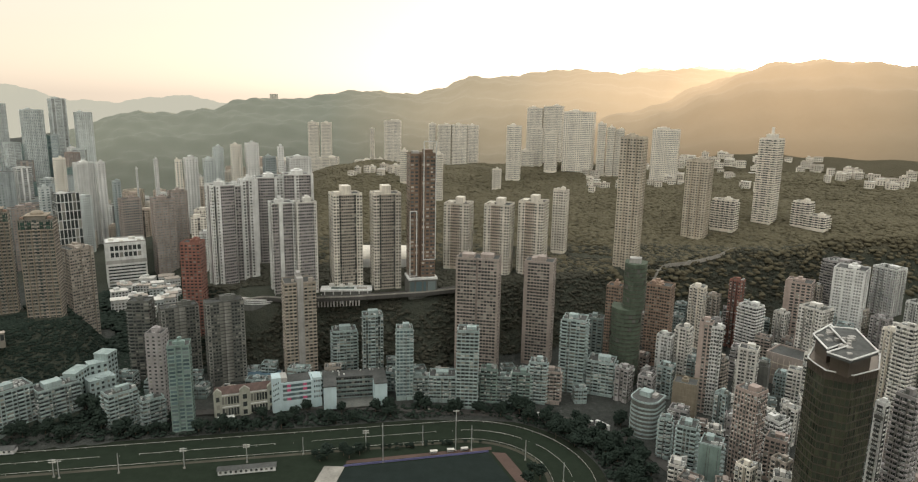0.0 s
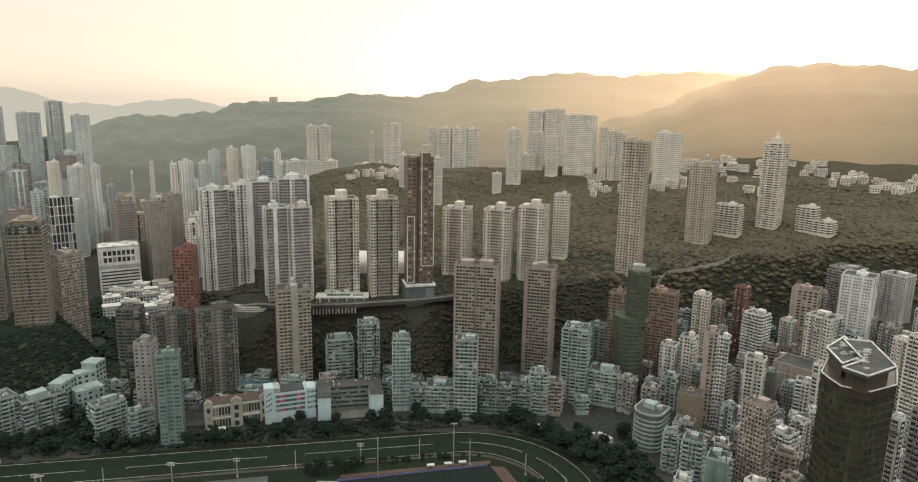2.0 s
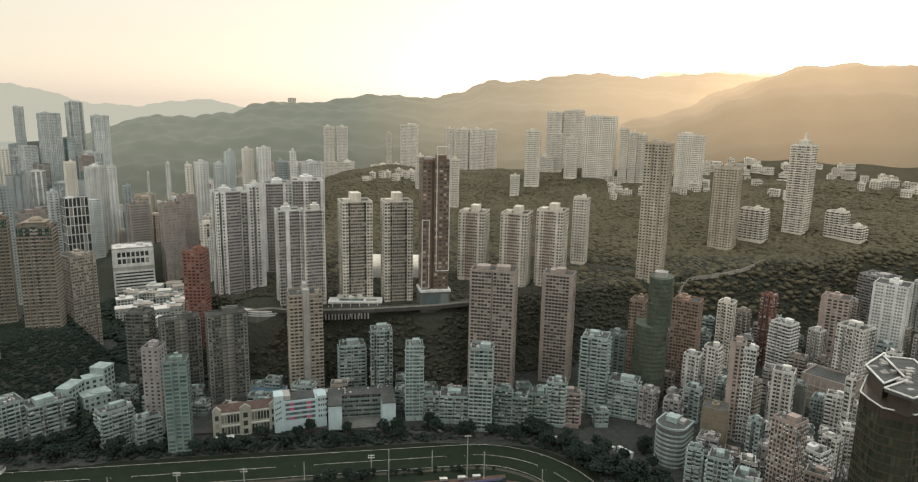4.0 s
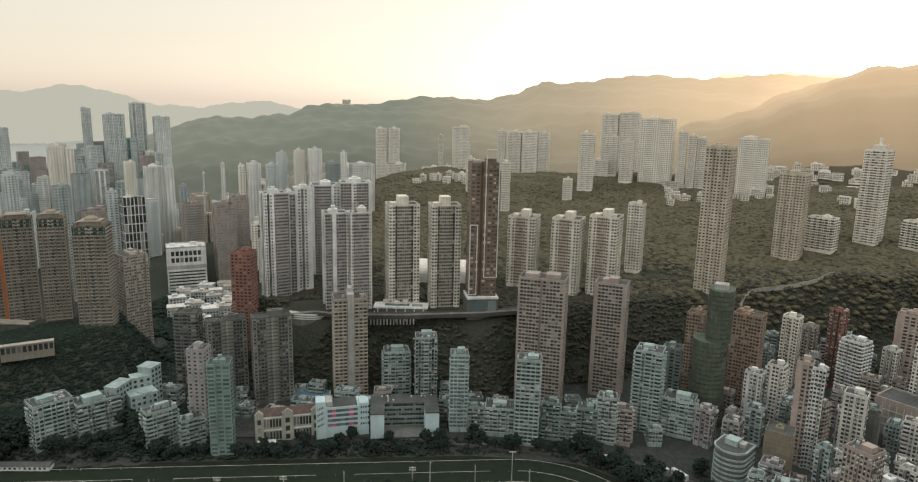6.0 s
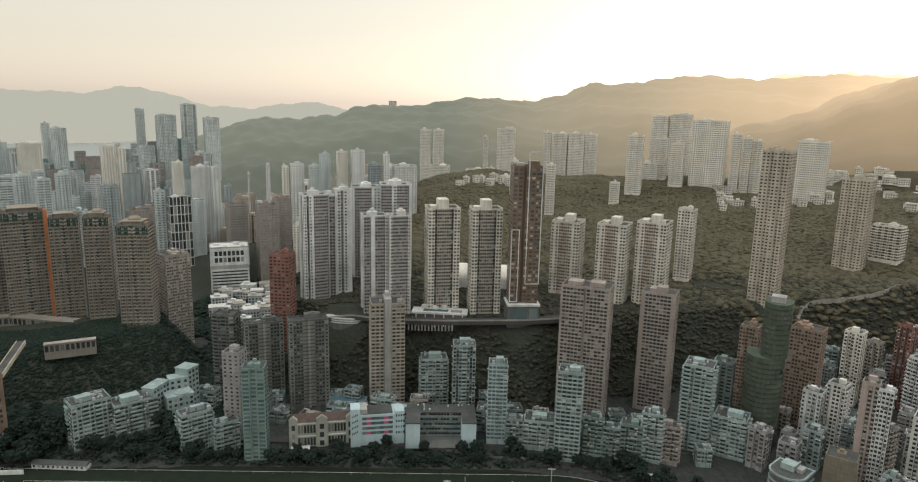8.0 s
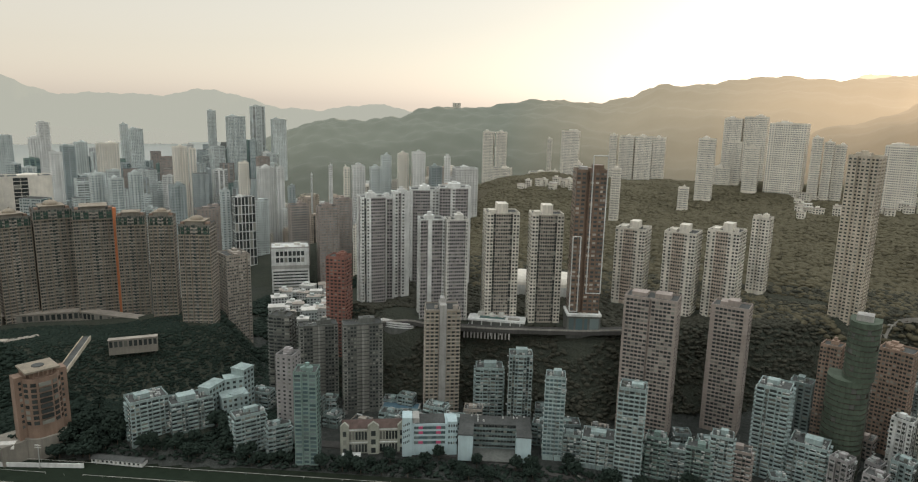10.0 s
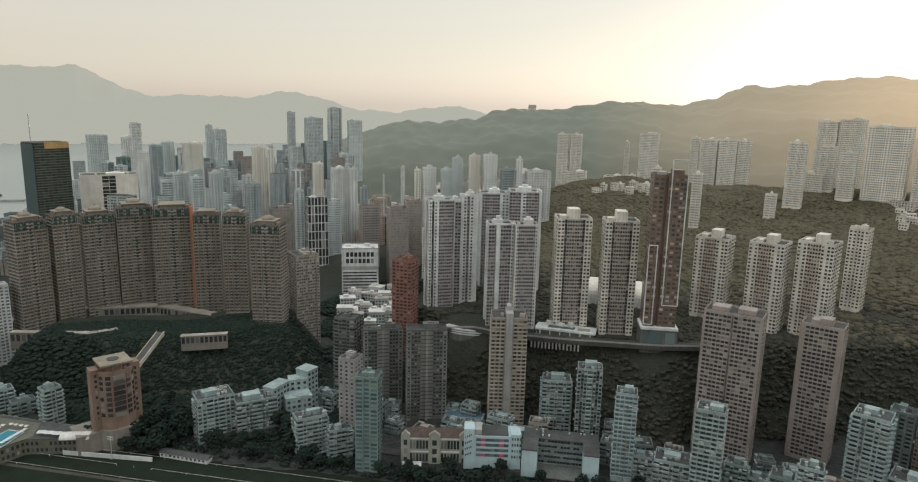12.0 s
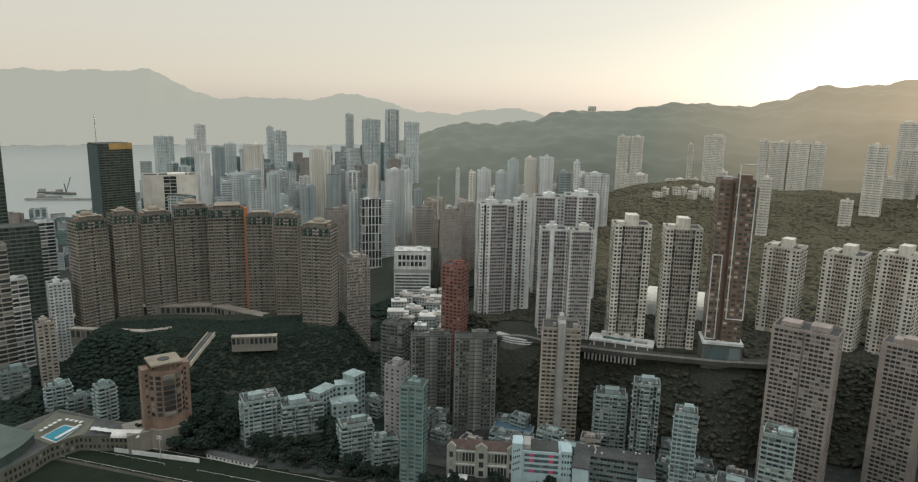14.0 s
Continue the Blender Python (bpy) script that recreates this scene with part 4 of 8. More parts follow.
def angled_school(x, y, w, d, top, yaw):
    """Cream school of two long wings meeting at an angle round a lower roof terrace."""
    foot_row(x, y, w, d, yaw)
    z = min(g(x, y), 8) - 1
    h = top - z - 4
    t = thing("school_building", "pale green-white school with angled wings and roof terrace", "school", x, y, z, yaw)
    def wing(ax, ay, bx, by, dp, hh, name="wing"):
        ln, an = math.hypot(bx - ax, by - ay), math.atan2(by - ay, bx - ax)
        e = part(name, Shape().box(0, ln, 0, dp, 0, hh), W_NEAR, t, at=(ax, ay, 0))
        e.rotation_euler = (0, 0, an)
        c = part("roof_edge", Shape().box(-0.3, ln + 0.3, -0.3, dp + 0.3, hh, hh + 0.9, bottom=True), W_NEAR, t, at=(ax, ay, 0))
        c.rotation_euler = (0, 0, an)
        n = int(ln / 3.2)
        for f in range(int(hh / 3.6)):
            for i in range(n):
                q = ln * (i + 0.5) / n
                o = part("window", Shape().box(q - 0.95, q + 0.95, -0.08, 0.1, hh - 3.0 - f * 3.6, hh - 1.2 - f * 3.6, bottom=True), G_DARK, t, at=(ax, ay, 0))
                o.rotation_euler = (0, 0, an)
    wing(-w * 0.5, -d * 0.1, -w * 0.12, d * 0.28, 9, h - 2)
    wing(-w * 0.12, d * 0.28, w * 0.24, d * 0.2, 9, h - 2)
    wing(w * 0.24, d * 0.2, w * 0.5, d * 0.42, 11, h + 3)
    wing(-w * 0.3, -d * 0.3, w * 0.2, -d * 0.35, 12, h - 9, "terrace_block")
    part("terrace_drum", Shape().prism([(w * 0.02 + 5.5 * math.cos(radians(a)), -d * 0.12 + 5.5 * math.sin(radians(a))) for a in range(0, 360, 30)], 0, h - 7.5), W_NEAR, t)
    return t


def villa(label, x, y, w, d, high, yaw, mat, group):
    z = g(x, y) - 1.5
    FOOT.append((x, y, w * 0.5))
    t = thing("villa", label, "house", x, y, z, yaw, group)
    part("wall", Shape().box(-w / 2, w / 2, -d / 2, d / 2, 0, high + 1.5), mat, t)
    part("roof", Shape().box(-w / 2 - 0.5, w / 2 + 0.5, -d / 2 - 0.5, d / 2 + 0.5, high + 1.5, high + 2.0, bottom=True), W_TAUPE if int(x) % 3 else W_PALE, t)
    s = Shape()
    n = max(2, int(w / 3))
    for f in range(max(1, int(high / 3.1))):
        for i in range(n):
            q = -w / 2 + w * (i + 0.5) / n
            s.quad((q - 0.9, -d / 2 - 0.05, 2.6 + f * 3.1), (q + 0.9, -d / 2 - 0.05, 2.6 + f * 3.1), (q + 0.9, -d / 2 - 0.05, 4.2 + f * 3.1), (q - 0.9, -d / 2 - 0.05, 4.2 + f * 3.1))
    part("window", s, G_DARK, t, kind="stuff")
    if int(y) % 2:
        part("stair_hut", Shape().box(-w * 0.3, w * 0.05, -d * 0.1, d * 0.35, high + 2.0, high + 4.2), mat, t)
    return t


def spine_tower(x, y, w, d, top, yaw):
    t = tower("residential_tower", "slender tan apartment tower with a concrete spine", x, y, w, d, top, yaw, W_OCHRE, G_DARK, front="wwwRsRwww", side="wwww", floor=2.8, deep=0.8, win=(0.66, 0.48), roof=1.0, ledge=0.3, trim=W_TAUPE)
    h = top - t.location.z
    part("spine", Shape().box(-w * 0.1, w * 0.1, -d / 2 - 1.4, d * 0.3, 0, h + 4.5), W_GREY, t, "plain grey concrete lift spine")
    part("spine_cap", Shape().box(-w * 0.06, w * 0.06, -d * 0.2, d * 0.2, h + 4.5, h + 7.5), W_GREY, t)
    return t


def exchange_block(x, y, w, d, top, yaw):
    """A broad white block: two rows of square windows, a blank grey band, ribbon windows below."""
    FOOT.append((x, y, 0.5 * math.hypot(w, d)))
    z = g(x, y) - 1.0
    h = top - z
    t = thing("office_block", "broad white office block with square windows over ribbon windows", "building", x, y, z, yaw)
    part("wall", Shape().box(-w / 2, w / 2, -d / 2, d / 2, 0, h), W_WHITE, t)
    part("band", Shape().box(-w / 2 - 0.2, w / 2 + 0.2, -d / 2 - 0.25, d / 2, h * 0.54, h * 0.62, bottom=True), W_GREY, t, "plain grey band")
    rim(t, w, d, h, W_GREY, 1.6)
    for p, u, o, n in faces(w, d)[:2]:
        for f in range(2):
            for i in range(7):
                a = n * (0.12 + 0.78 * i / 7)
                sq = Shape()
                slab(sq, p, u, o, a, a + n * 0.082, -0.2, 0.06, h * (0.69 + 0.145 * f), h * (0.79 + 0.145 * f))
                part("window", sq, G_DARK, t)
        for f in range(7):
            rb = Shape()
            slab(rb, p, u, o, n * 0.04, n * 0.96, -0.2, 0.06, h * (0.04 + 0.07 * f), h * (0.072 + 0.07 * f))
            part("ribbon_window", rb, G_DARK, t)
    for x0, y0, q in ((-14, 2, 3.0), (-4, -5, 2.2), (8, 4, 3.4), (15, -6, 2.0)):
        part("roof_plant", Shape().box(x0 - q, x0 + q, y0 - q * 0.7, y0 + q * 0.7, h, h + q * 0.9), W_PALE, t)
    return t


def curved_deck(x, y, r, z, high, yaw):
    """A bowed clubhouse deck: stacked white slab edges, a pale rim, a green pool and rows of parasol-like canopies."""
    FOOT.append((x, y, r))
    t = thing("club_deck", "bowed white podium deck with a green roof pool", "building", x, y, z, yaw)
    ring = [(r * math.cos(radians(a)), r * 0.55 * math.sin(radians(a))) for a in range(180, 361, 10)] + [(r, r * 0.5), (-r, r * 0.5)]
    part("wall", Shape().prism(ring_offset(ring, 0.94), -9, high), W_DARK, t)
    for f in range(3):
        part("slab_edge", Shape().prism(ring, high * (f + 1) / 3 - 0.9, high * (f + 1) / 3, bottom=True), W_WHITE, t)
    part("deck", Shape().prism(ring_offset(ring, 0.92), high, high + 0.12), W_PALE, t)
    part("pool", Shape().prism([(x0 * 0.62, y0 * 0.5 + 1.0) for x0, y0 in ring], high + 0.1, high + 0.24), G_TEAL, t, "green roof pool")
    for i in range(7):
        part("canopy", Shape().box(-r * 0.7 + i * r * 0.22, -r * 0.7 + i * r * 0.22 + 1.6, r * 0.32, r * 0.44, high, high + 2.2), W_WHITE, t)
    return t


def mall_block(x, y, w, d, top, yaw):
    """A low broad block: white framed upper storeys, a rim and a dark flat roof."""
    FOOT.append((x, y, 0.5 * math.hypot(w, d)))
    z = g(x, y) - 0.6
    h = top - z
    t = thing("market_hall", "low broad white block with a dark flat roof", "building", x, y, z, yaw)
    part("wall", Shape().box(-w / 2, w / 2, -d / 2, d / 2, 0, h - 1.0), W_ROSE, t)
    part("flat_roof", Shape().box(-w / 2 + 0.5, w / 2 - 0.5, -d / 2 + 0.5, d / 2 - 0.5, h - 1.0, h - 0.7), W_ROOF, t, "dark felt flat roof")
    rim(t, w, d, h - 1.0, W_ROSE, 1.5, 0.9)
    for p, u, o, n in faces(w, d):
        for f in range(3):
            band_s = Shape()
            slab(band_s, p, u, o, n * 0.03, n * 0.97, 0.01, 0.35, h * (0.3 + 0.2 * f), h * (0.33 + 0.2 * f))
            part("frame_band", band_s, W_BEIGE, t)
        for i in range(8):
            fin = Shape()
            slab(fin, p, u, o, n * (0.03 + 0.94 * i / 7) - 0.2, n * (0.03 + 0.94 * i / 7) + 0.2, 0.01, 0.3, h * 0.15, h * 0.9)
            part("frame_fin", fin, W_BEIGE, t)
    return t


def netted_tower(x, y, w, d, top, yaw):
    """A tower under works: a round-fronted frame behind green netting, lower in one wing, with lifts of boards."""
    FOOT.append((x, y, w * 0.7))
    z = low_ground(x, y, w, d, yaw) - 0.6
    h = top - z
    t = thing("scaffolded_tower", "unfinished round-fronted tower wrapped in dark green scaffold netting", "building", x, y, z, yaw)
    rng = random.Random(8)

    def bow(x0, x1, y0, y1, n=12):
        """A plan with a bowed front from x0 to x1 and a straight back."""
        cx, a = (x0 + x1) / 2, (x1 - x0) / 2
        return [(cx - a * math.cos(math.pi * i / n), y1 - (y1 - y0) * (0.45 + 0.55 * math.sin(math.pi * i / n))) for i in range(n + 1)] + [(x1, y1), (x0, y1)]

    for x0, x1, y0, z0, z1 in ((-w * 0.62, w * 0.44, -d * 0.62, 0.0, (67.4 - z)), (-w * 0.26, w * 0.5, -d * 0.5, (67.4 - z), h)):
        ring = bow(x0, x1, y0, d / 2)
        part("wall", Shape().prism(ring_offset(ring, 0.93), z0, z1 - 0.3), W_DARK, t)
        lifts = max(1, int((z1 - z0) / 3.3))
        step = (z1 - z0) / lifts
        for f in range(lifts):
            for k in range(len(ring)):
                if rng.random() < 0.05:
                    continue
                (xa, ya), (xb, yb) = ring[k], ring[(k + 1) % len(ring)]
                ln = math.hypot(xb - xa, yb - ya)
                if ln < 0.2:
                    continue
                q = rng.uniform(0.0, 0.22)
                nx, ny = (yb - ya) / ln * q, -(xb - xa) / ln * q
                s = Shape()
                s.v = [(xa + nx, ya + ny, z0 + f * step + 0.25), (xb + nx, yb + ny, z0 + f * step + 0.25), (xb + nx, yb + ny, z0 + (f + 1) * step - rng.uniform(0.1, 0.6)), (xa + nx, ya + ny, z0 + (f + 1) * step - rng.uniform(0.1, 0.6)),
                       (xa, ya, z0 + f * step + 0.25), (xb, yb, z0 + f * step + 0.25), (xb, yb, z0 + (f + 1) * step - 0.6), (xa, ya, z0 + (f + 1) * step - 0.6)]
                s.f = [(0, 1, 2, 3), (7, 6, 5, 4), (3, 2, 6, 7)]
                part("net_panel", s, W_NET, t)
            part("scaffold_lift", Shape().prism(ring_offset(ring, 1.035), z0 + f * step - 0.05, z0 + f * step + 0.16, bottom=True), W_BRONZE, t)
        part("roof_slab", Shape().prism(ring, z1 - 0.3, z1 + 0.3, bottom=True), W_NET, t)
    part("roof_block", Shape().box(-w * 0.1, w * 0.3, -d * 0.2, d * 0.25, h + 0.3, h + 4.0), W_GREY, t)
    return t


def curved_block(x, y, r, top, yaw):
    """Apartment block with a rounded banded front, its storeys stepped by pale balcony bands."""
    FOOT.append((x, y, r * 1.3))
    z = g(x, y) - 0.5
    h = top - z
    t = thing("apartment_block", "rounded apartment block with pale balcony bands", "building", x, y, z, yaw)
    ring = [(r * math.cos(radians(a)), r * 0.8 * math.sin(radians(a))) for a in range(180, 361, 12)] + [(r, r * 1.3), (-r, r * 1.3)]
    part("wall", Shape().prism(ring, 0, h), W_DARK, t)
    bandm = Shape().prism(ring_offset(ring, 1.05), 0, 1.25, bottom=True).mesh("balcony_band", W_NEAR)
    for f in range(int(h / 3.1)):
        part("balcony_band", bandm, W_NEAR, t, at=(0, 0, f * 3.1))
    part("roof_rim", Shape().prism(ring_offset(ring, 1.06), h - 0.3, h + 0.9, bottom=True), W_NEAR, t)
    part("roof_deck", Shape().prism(ring_offset(ring, 0.95), h + 0.9, h + 1.0), W_ROOF, t)
    part("lift_housing", Shape().box(-r * 0.5, r * 0.3, r * 0.1, r * 0.9, h + 1.0, h + 4.5), W_NEAR, t)
    part("lift_housing", Shape().box(r * 0.35, r * 0.7, r * 0.3, r * 0.9, h + 1.0, h + 3.2), W_GREY, t)
    return t


def terrace_podium(label, x, y, w, d, z, high, yaw, pool):
    """Low white building on a retained terrace, with open galleries and a roof pool or garden."""
    foot_row(x, y, w, d, yaw)
    t = thing("podium_building", label, "building", x, y, z, yaw)
    part("wall", Shape().box(-w / 2 + 1, w / 2 - 1, -d / 2 + 1, d / 2 - 0.5, -10, high - 0.6), W_DARK, t)
    n = max(2, int(high / 4))
    for f in range(n):
        part("gallery_slab", Shape().box(-w / 2, w / 2, -d / 2, d / 2, (f + 1) * high / n - 1.4, (f + 1) * high / n, bottom=True), W_WHITE, t)
    for i in range(6):
        q = -w / 2 + w * (i + 0.5) / 6
        part("column", Shape().box(q - 0.4, q + 0.4, -d / 2 + 0.1, -d / 2 + 0.9, -3, high - 1.4), W_WHITE, t)
    if pool:
        part("roof_pool", Shape().box(-w * 0.3, w * 0.15, -d * 0.25, d * 0.15, high + 0.004, high + 0.15), G_TEAL, t, "teal roof pool")
        part("planter", Shape().box(w * 0.2, w * 0.4, -d * 0.3, -d * 0.05, high, high + 0.9), W_CONC, t)
    for i in range(5):
        rg = random.Random(i + int(abs(x)))
        px, py = rg.uniform(-0.42, 0.42) * w, rg.uniform(0.1, 0.42) * d
        part("roof_hut", Shape().box(px - 2, px + 2, py - 1.5, py + 1.5, high, high + rg.uniform(1.5, 3.5)), W_PALE, t)
    return t


def sports_hall(x, y, ln, r, z, yaw):
    """White barrel-vaulted hall roof glimpsed between towers."""
    foot_row(x, y, ln, 2 * r, yaw)
    t = thing("sports_hall", "white barrel vaulted hall between hillside towers", "building", x, y, z, yaw)
    s = Shape()
    for i in range(13):
        a = math.pi * i / 12
        s.v += [(-ln / 2, r * math.cos(a), r * 0.55 * math.sin(a)), (ln / 2, r * math.cos(a), r * 0.55 * math.sin(a))]
        if i:
            s.f.append((2 * i - 2, 2 * i - 1, 2 * i + 1, 2 * i))
    s.f += [tuple(range(0, 26, 2)), tuple(range(25, 0, -2))]
    part("vaulted_roof", s, W_HILL, t)
    part("wall", Shape().box(-ln / 2, ln / 2, -r, r, -14, 0), W_WHITE, t)
    return t


def vehicle(kind, x, y, yaw, mat, ln, w, h):
    t = thing(kind, {"bus": "white double-deck bus parked on the street", "van": "white van standing on the street", "car": "small dark car standing on the street"}[kind], kind, x, y, g(x, y) + 0.3, yaw, "street vehicles")
    part("body", Shape().box(-ln / 2, ln / 2, -w / 2, w / 2, 0.4, h * (0.62 if kind == "car" else 1.0), bottom=True), mat, t)
    if kind == "car":
        part("cabin", Shape().box(-ln * 0.25, ln * 0.2, -w * 0.44, w * 0.44, h * 0.62, h), G_DARK, t)
    else:
        part("window_band", Shape().box(-ln * 0.46, ln * 0.46, -w / 2 - 0.03, w / 2 + 0.03, h * 0.45, h * 0.62, bottom=True), G_DARK, t)
    for i in (-0.32, 0.32):
        for j in (-1, 1):
            part("wheel", Shape().tube((i * ln, j * (w / 2 - 0.05) - 0.12, 0.42), (i * ln, j * (w / 2 - 0.05) + 0.12, 0.42), 0.42, 10), W_DARK, t)
    return t


def work_boat(x, y, yaw, crane):
    t = thing("crane_barge" if crane else "barge", "dark work barge moored in the harbour", "boat", x, y, -2.0, yaw, "harbour barges")
    part("hull", Shape().prism([(-24, -7), (20, -7), (28, 0), (20, 7), (-24, 7)], 0, 5), W_DARK, t)
    part("deckhouse", Shape().box(-22, -10, -5, 5, 5, 12), W_GREY, t)
    if crane:
        part("jib", Shape().tube((2, 0, 5), (16, 0, 42), 0.9, 6), W_DARK, t)
        part("mast", Shape().tube((2, 0, 5), (-2, 0, 26), 1.2, 6), W_DARK, t)
    return t

# ---- racecourse and club ----
TURN_X, TURN_Y, TURN_R = 10.0, 370.0, 76.5
LINE_W = Vector((-0.9815, -0.1915))   # the far straight, running west from the bend


def course(off, west=440.0, step=6.0):
    """A line that runs along the course, off metres inside the outer rail: far straight, bend, near straight."""
    r = TURN_R - off
    a0 = radians(101.0)
    start = Vector((TURN_X + r * math.cos(a0), TURN_Y + r * math.sin(a0)))
    pts = [tuple(start + LINE_W * s) for s in np.arange(west, 0, -12.0)]
    n = int(r * math.pi / step)
    pts += [(TURN_X + r * math.cos(a0 - math.pi * i / n), TURN_Y + r * math.sin(a0 - math.pi * i / n)) for i in range(n + 1)]
    end = Vector(pts[-1])
    pts += [tuple(end + LINE_W * s) for s in np.arange(12.0, west, 12.0)]
    return pts


def band(o0, o1, z, west=440.0):
    a, b = course(o0, west), course(o1, west)
    n = min(len(a), len(b))
    ia, ib = np.linspace(0, len(a) - 1, n).round().astype(int), np.linspace(0, len(b) - 1, n).round().astype(int)
    s = Shape()
    s.v = [(*a[i], z) for i in ia] + [(*b[i], z) for i in ib]
    s.f = [(i + 1, i, n + i, n + i + 1) for i in range(n - 1)]
    return s


def flat(name, label, shape, mat, category="ground"):
    return tagged(new(name, shape.mesh(name, mat)), label, category, kind="structure")


flat("racecourse_infield", "dark green infield of the racecourse", Shape().prism(course(30), 0.0, 0.10), W_TURF, "turf")
flat("race_track", "mown green turf race track", band(0.5, 27, 0.16), W_TURF, "turf")
flat("track_path", "pale service path inside the track", band(27.2, 30, 0.2), W_PATH, "path")
flat("track_verge", "dark verge outside the race track", band(-7, 0.4, 0.12), W_VERGE, "verge")
flat("sports_pitch", "dark green sports pitch in the infield", Shape().quad((-69, 381, 0.26), (-75, 318, 0.26), (55, 318, 0.26), (22, 403, 0.26)), W_PITCH, "pitch")
flat("running_strip", "red running strip beside the pitch", Shape().quad((24, 404, 0.28), (57, 318, 0.28), (66, 318, 0.28), (33, 403, 0.28)), W_CLAY, "path")
flat("running_strip", "red running strip beside the pitch", Shape().quad((-69, 383, 0.28), (-82, 383, 0.28), (-90, 318, 0.28), (-77, 318, 0.28)), W_CONC, "path")
flat("running_strip", "red earth strip behind the pitch", Shape().quad((-69, 386, 0.28), (24, 407, 0.28), (24, 411, 0.28), (-69, 390, 0.28)), W_CLAY, "path")


def running_rail(label, off, high=1.25, dash=None):
    pts = course(off, 420.0)
    t = thing("running_rail", label, "rail", 0, 0, 0)
    for i, (p, q) in enumerate(zip(pts, pts[1:])):
        if dash and i % dash[0] >= dash[1]:
            continue
        part("rail", Shape().tube((*p, high), (*q, high), 0.09, 5), W_PALE, t)
    s = Shape()
    for i, (x, y) in enumerate(pts):
        s.box(x - 0.06, x + 0.06, y - 0.06, y + 0.06, 0.1, high)
    part("post", s, W_WHITE, t, kind="stuff")


running_rail("white outer running rail along the turf track", 0.6)
running_rail("white dashed inner running rail on the turf", 14.0, 1.1, (9, 7))
running_rail("white inner running rail beside the path", 26.8)
hoarding = thing("hoarding", "low violet blue boards behind the pitch", "fence", -24, 393.5, 0.2, 13.2)
part("board", Shape().box(-47, 47, -0.15, 0.15, 0, 1.3), W_VIOLET, hoarding)


def light_mast(x, y, high, arms):
    t = thing("light_mast", "tall grey floodlight mast by the track", "lamp", x, y, 0.0, 8, "racecourse masts")
    part("pole", Shape().tube((0, 0, 0), (0, 0, high), 0.26, 8), W_STEEL, t)
    part("footing", Shape().box(-0.6, 0.6, -0.6, 0.6, 0, 0.8), W_CONC, t)
    for k in range(arms):
        zz = high - 0.6 - k * 1.5
        arm = part("cross_arm", Shape().box(-2.1, 2.1, -0.12, 0.12, zz, zz + 0.25, bottom=True), W_STEEL, t)
        for i in (-1.6, -0.55, 0.55, 1.6):
            part("floodlight", Shape().box(i - 0.3, i + 0.3, -0.5, -0.15, zz - 0.2, zz + 0.35, bottom=True), W_PALE, arm)


for mx, my, mh, ma in ((-45.8, 388.8, 27, 0), (0.2, 405.1, 29, 1), (10.6, 405.4, 18, 0), (-131.2, 385.8, 13, 2), (-167.5, 377.7, 14, 2), (-204.8, 371.1, 13, 0), (-21.8, 411.9, 14, 0),
                       (45.2, 394.9, 14, 0), (-98.3, 397.0, 12, 0), (-59.1, 406.7, 13, 2), (-241.0, 365.3, 12, 2), (-237.0, 364.0, 12, 1), (66.1, 370.5, 13, 0), (-340.0, 371.0, 16, 2)):
    light_mast(mx, my, mh, ma)


def dugout(x, y, yaw):
    t = thing("team_shelter", "small grey team shelter beside the pitch", "shelter", x, y, 0.25, yaw, "team shelters")
    part("roof", Shape().box(-2.4, 2.4, -1.2, 1.2, 2.1, 2.35, bottom=True), W_PALE, t)
    part("back", Shape().box(-2.4, 2.4, 0.95, 1.2, 0, 2.1), W_GREY, t)
    part("bench", Shape().box(-2.2, 2.2, 0.3, 0.8, 0, 0.5), W_STEEL, t)


for dx, dy in ((-14, 400.5), (-3, 403), (6, 405)):
    dugout(dx, dy, 13)


def pavilion(x, y, w, d, high, yaw, label):
    t = thing("pavilion", label, "building", x, y, 0.1, yaw)
    foot_row(x, y, w, d, yaw)
    part("wall", Shape().box(-w / 2, w / 2, -d / 2, d / 2, 0, high), W_WHITE, t)
    part("roof", gable_roof(Shape(), -w / 2, w / 2, -d / 2, d / 2, high, high + 1.5, 0.6), W_ROOF, t)
    for i in range(int(w / 3)):
        q = -w / 2 + 1.6 + i * 3
        part("window", Shape().box(q - 0.7, q + 0.7, -d / 2 - 0.06, -d / 2 + 0.1, 1.0, high - 0.6, bottom=True), G_DARK, t)


pavilion(-299, 391, 34, 6, 3.0, 8, "long white trackside pavilion with tiled roof")
pavilion(-128, 376, 34, 5, 3.0, 12, "low white service shed inside the track")
low_wall = thing("boundary_wall", "white boundary wall of the racecourse", "wall", -340, 372, 0, 16)
part("wall", Shape().box(-34, 26, -0.3, 0.3, 0, 3.0), W_WHITE, low_wall)


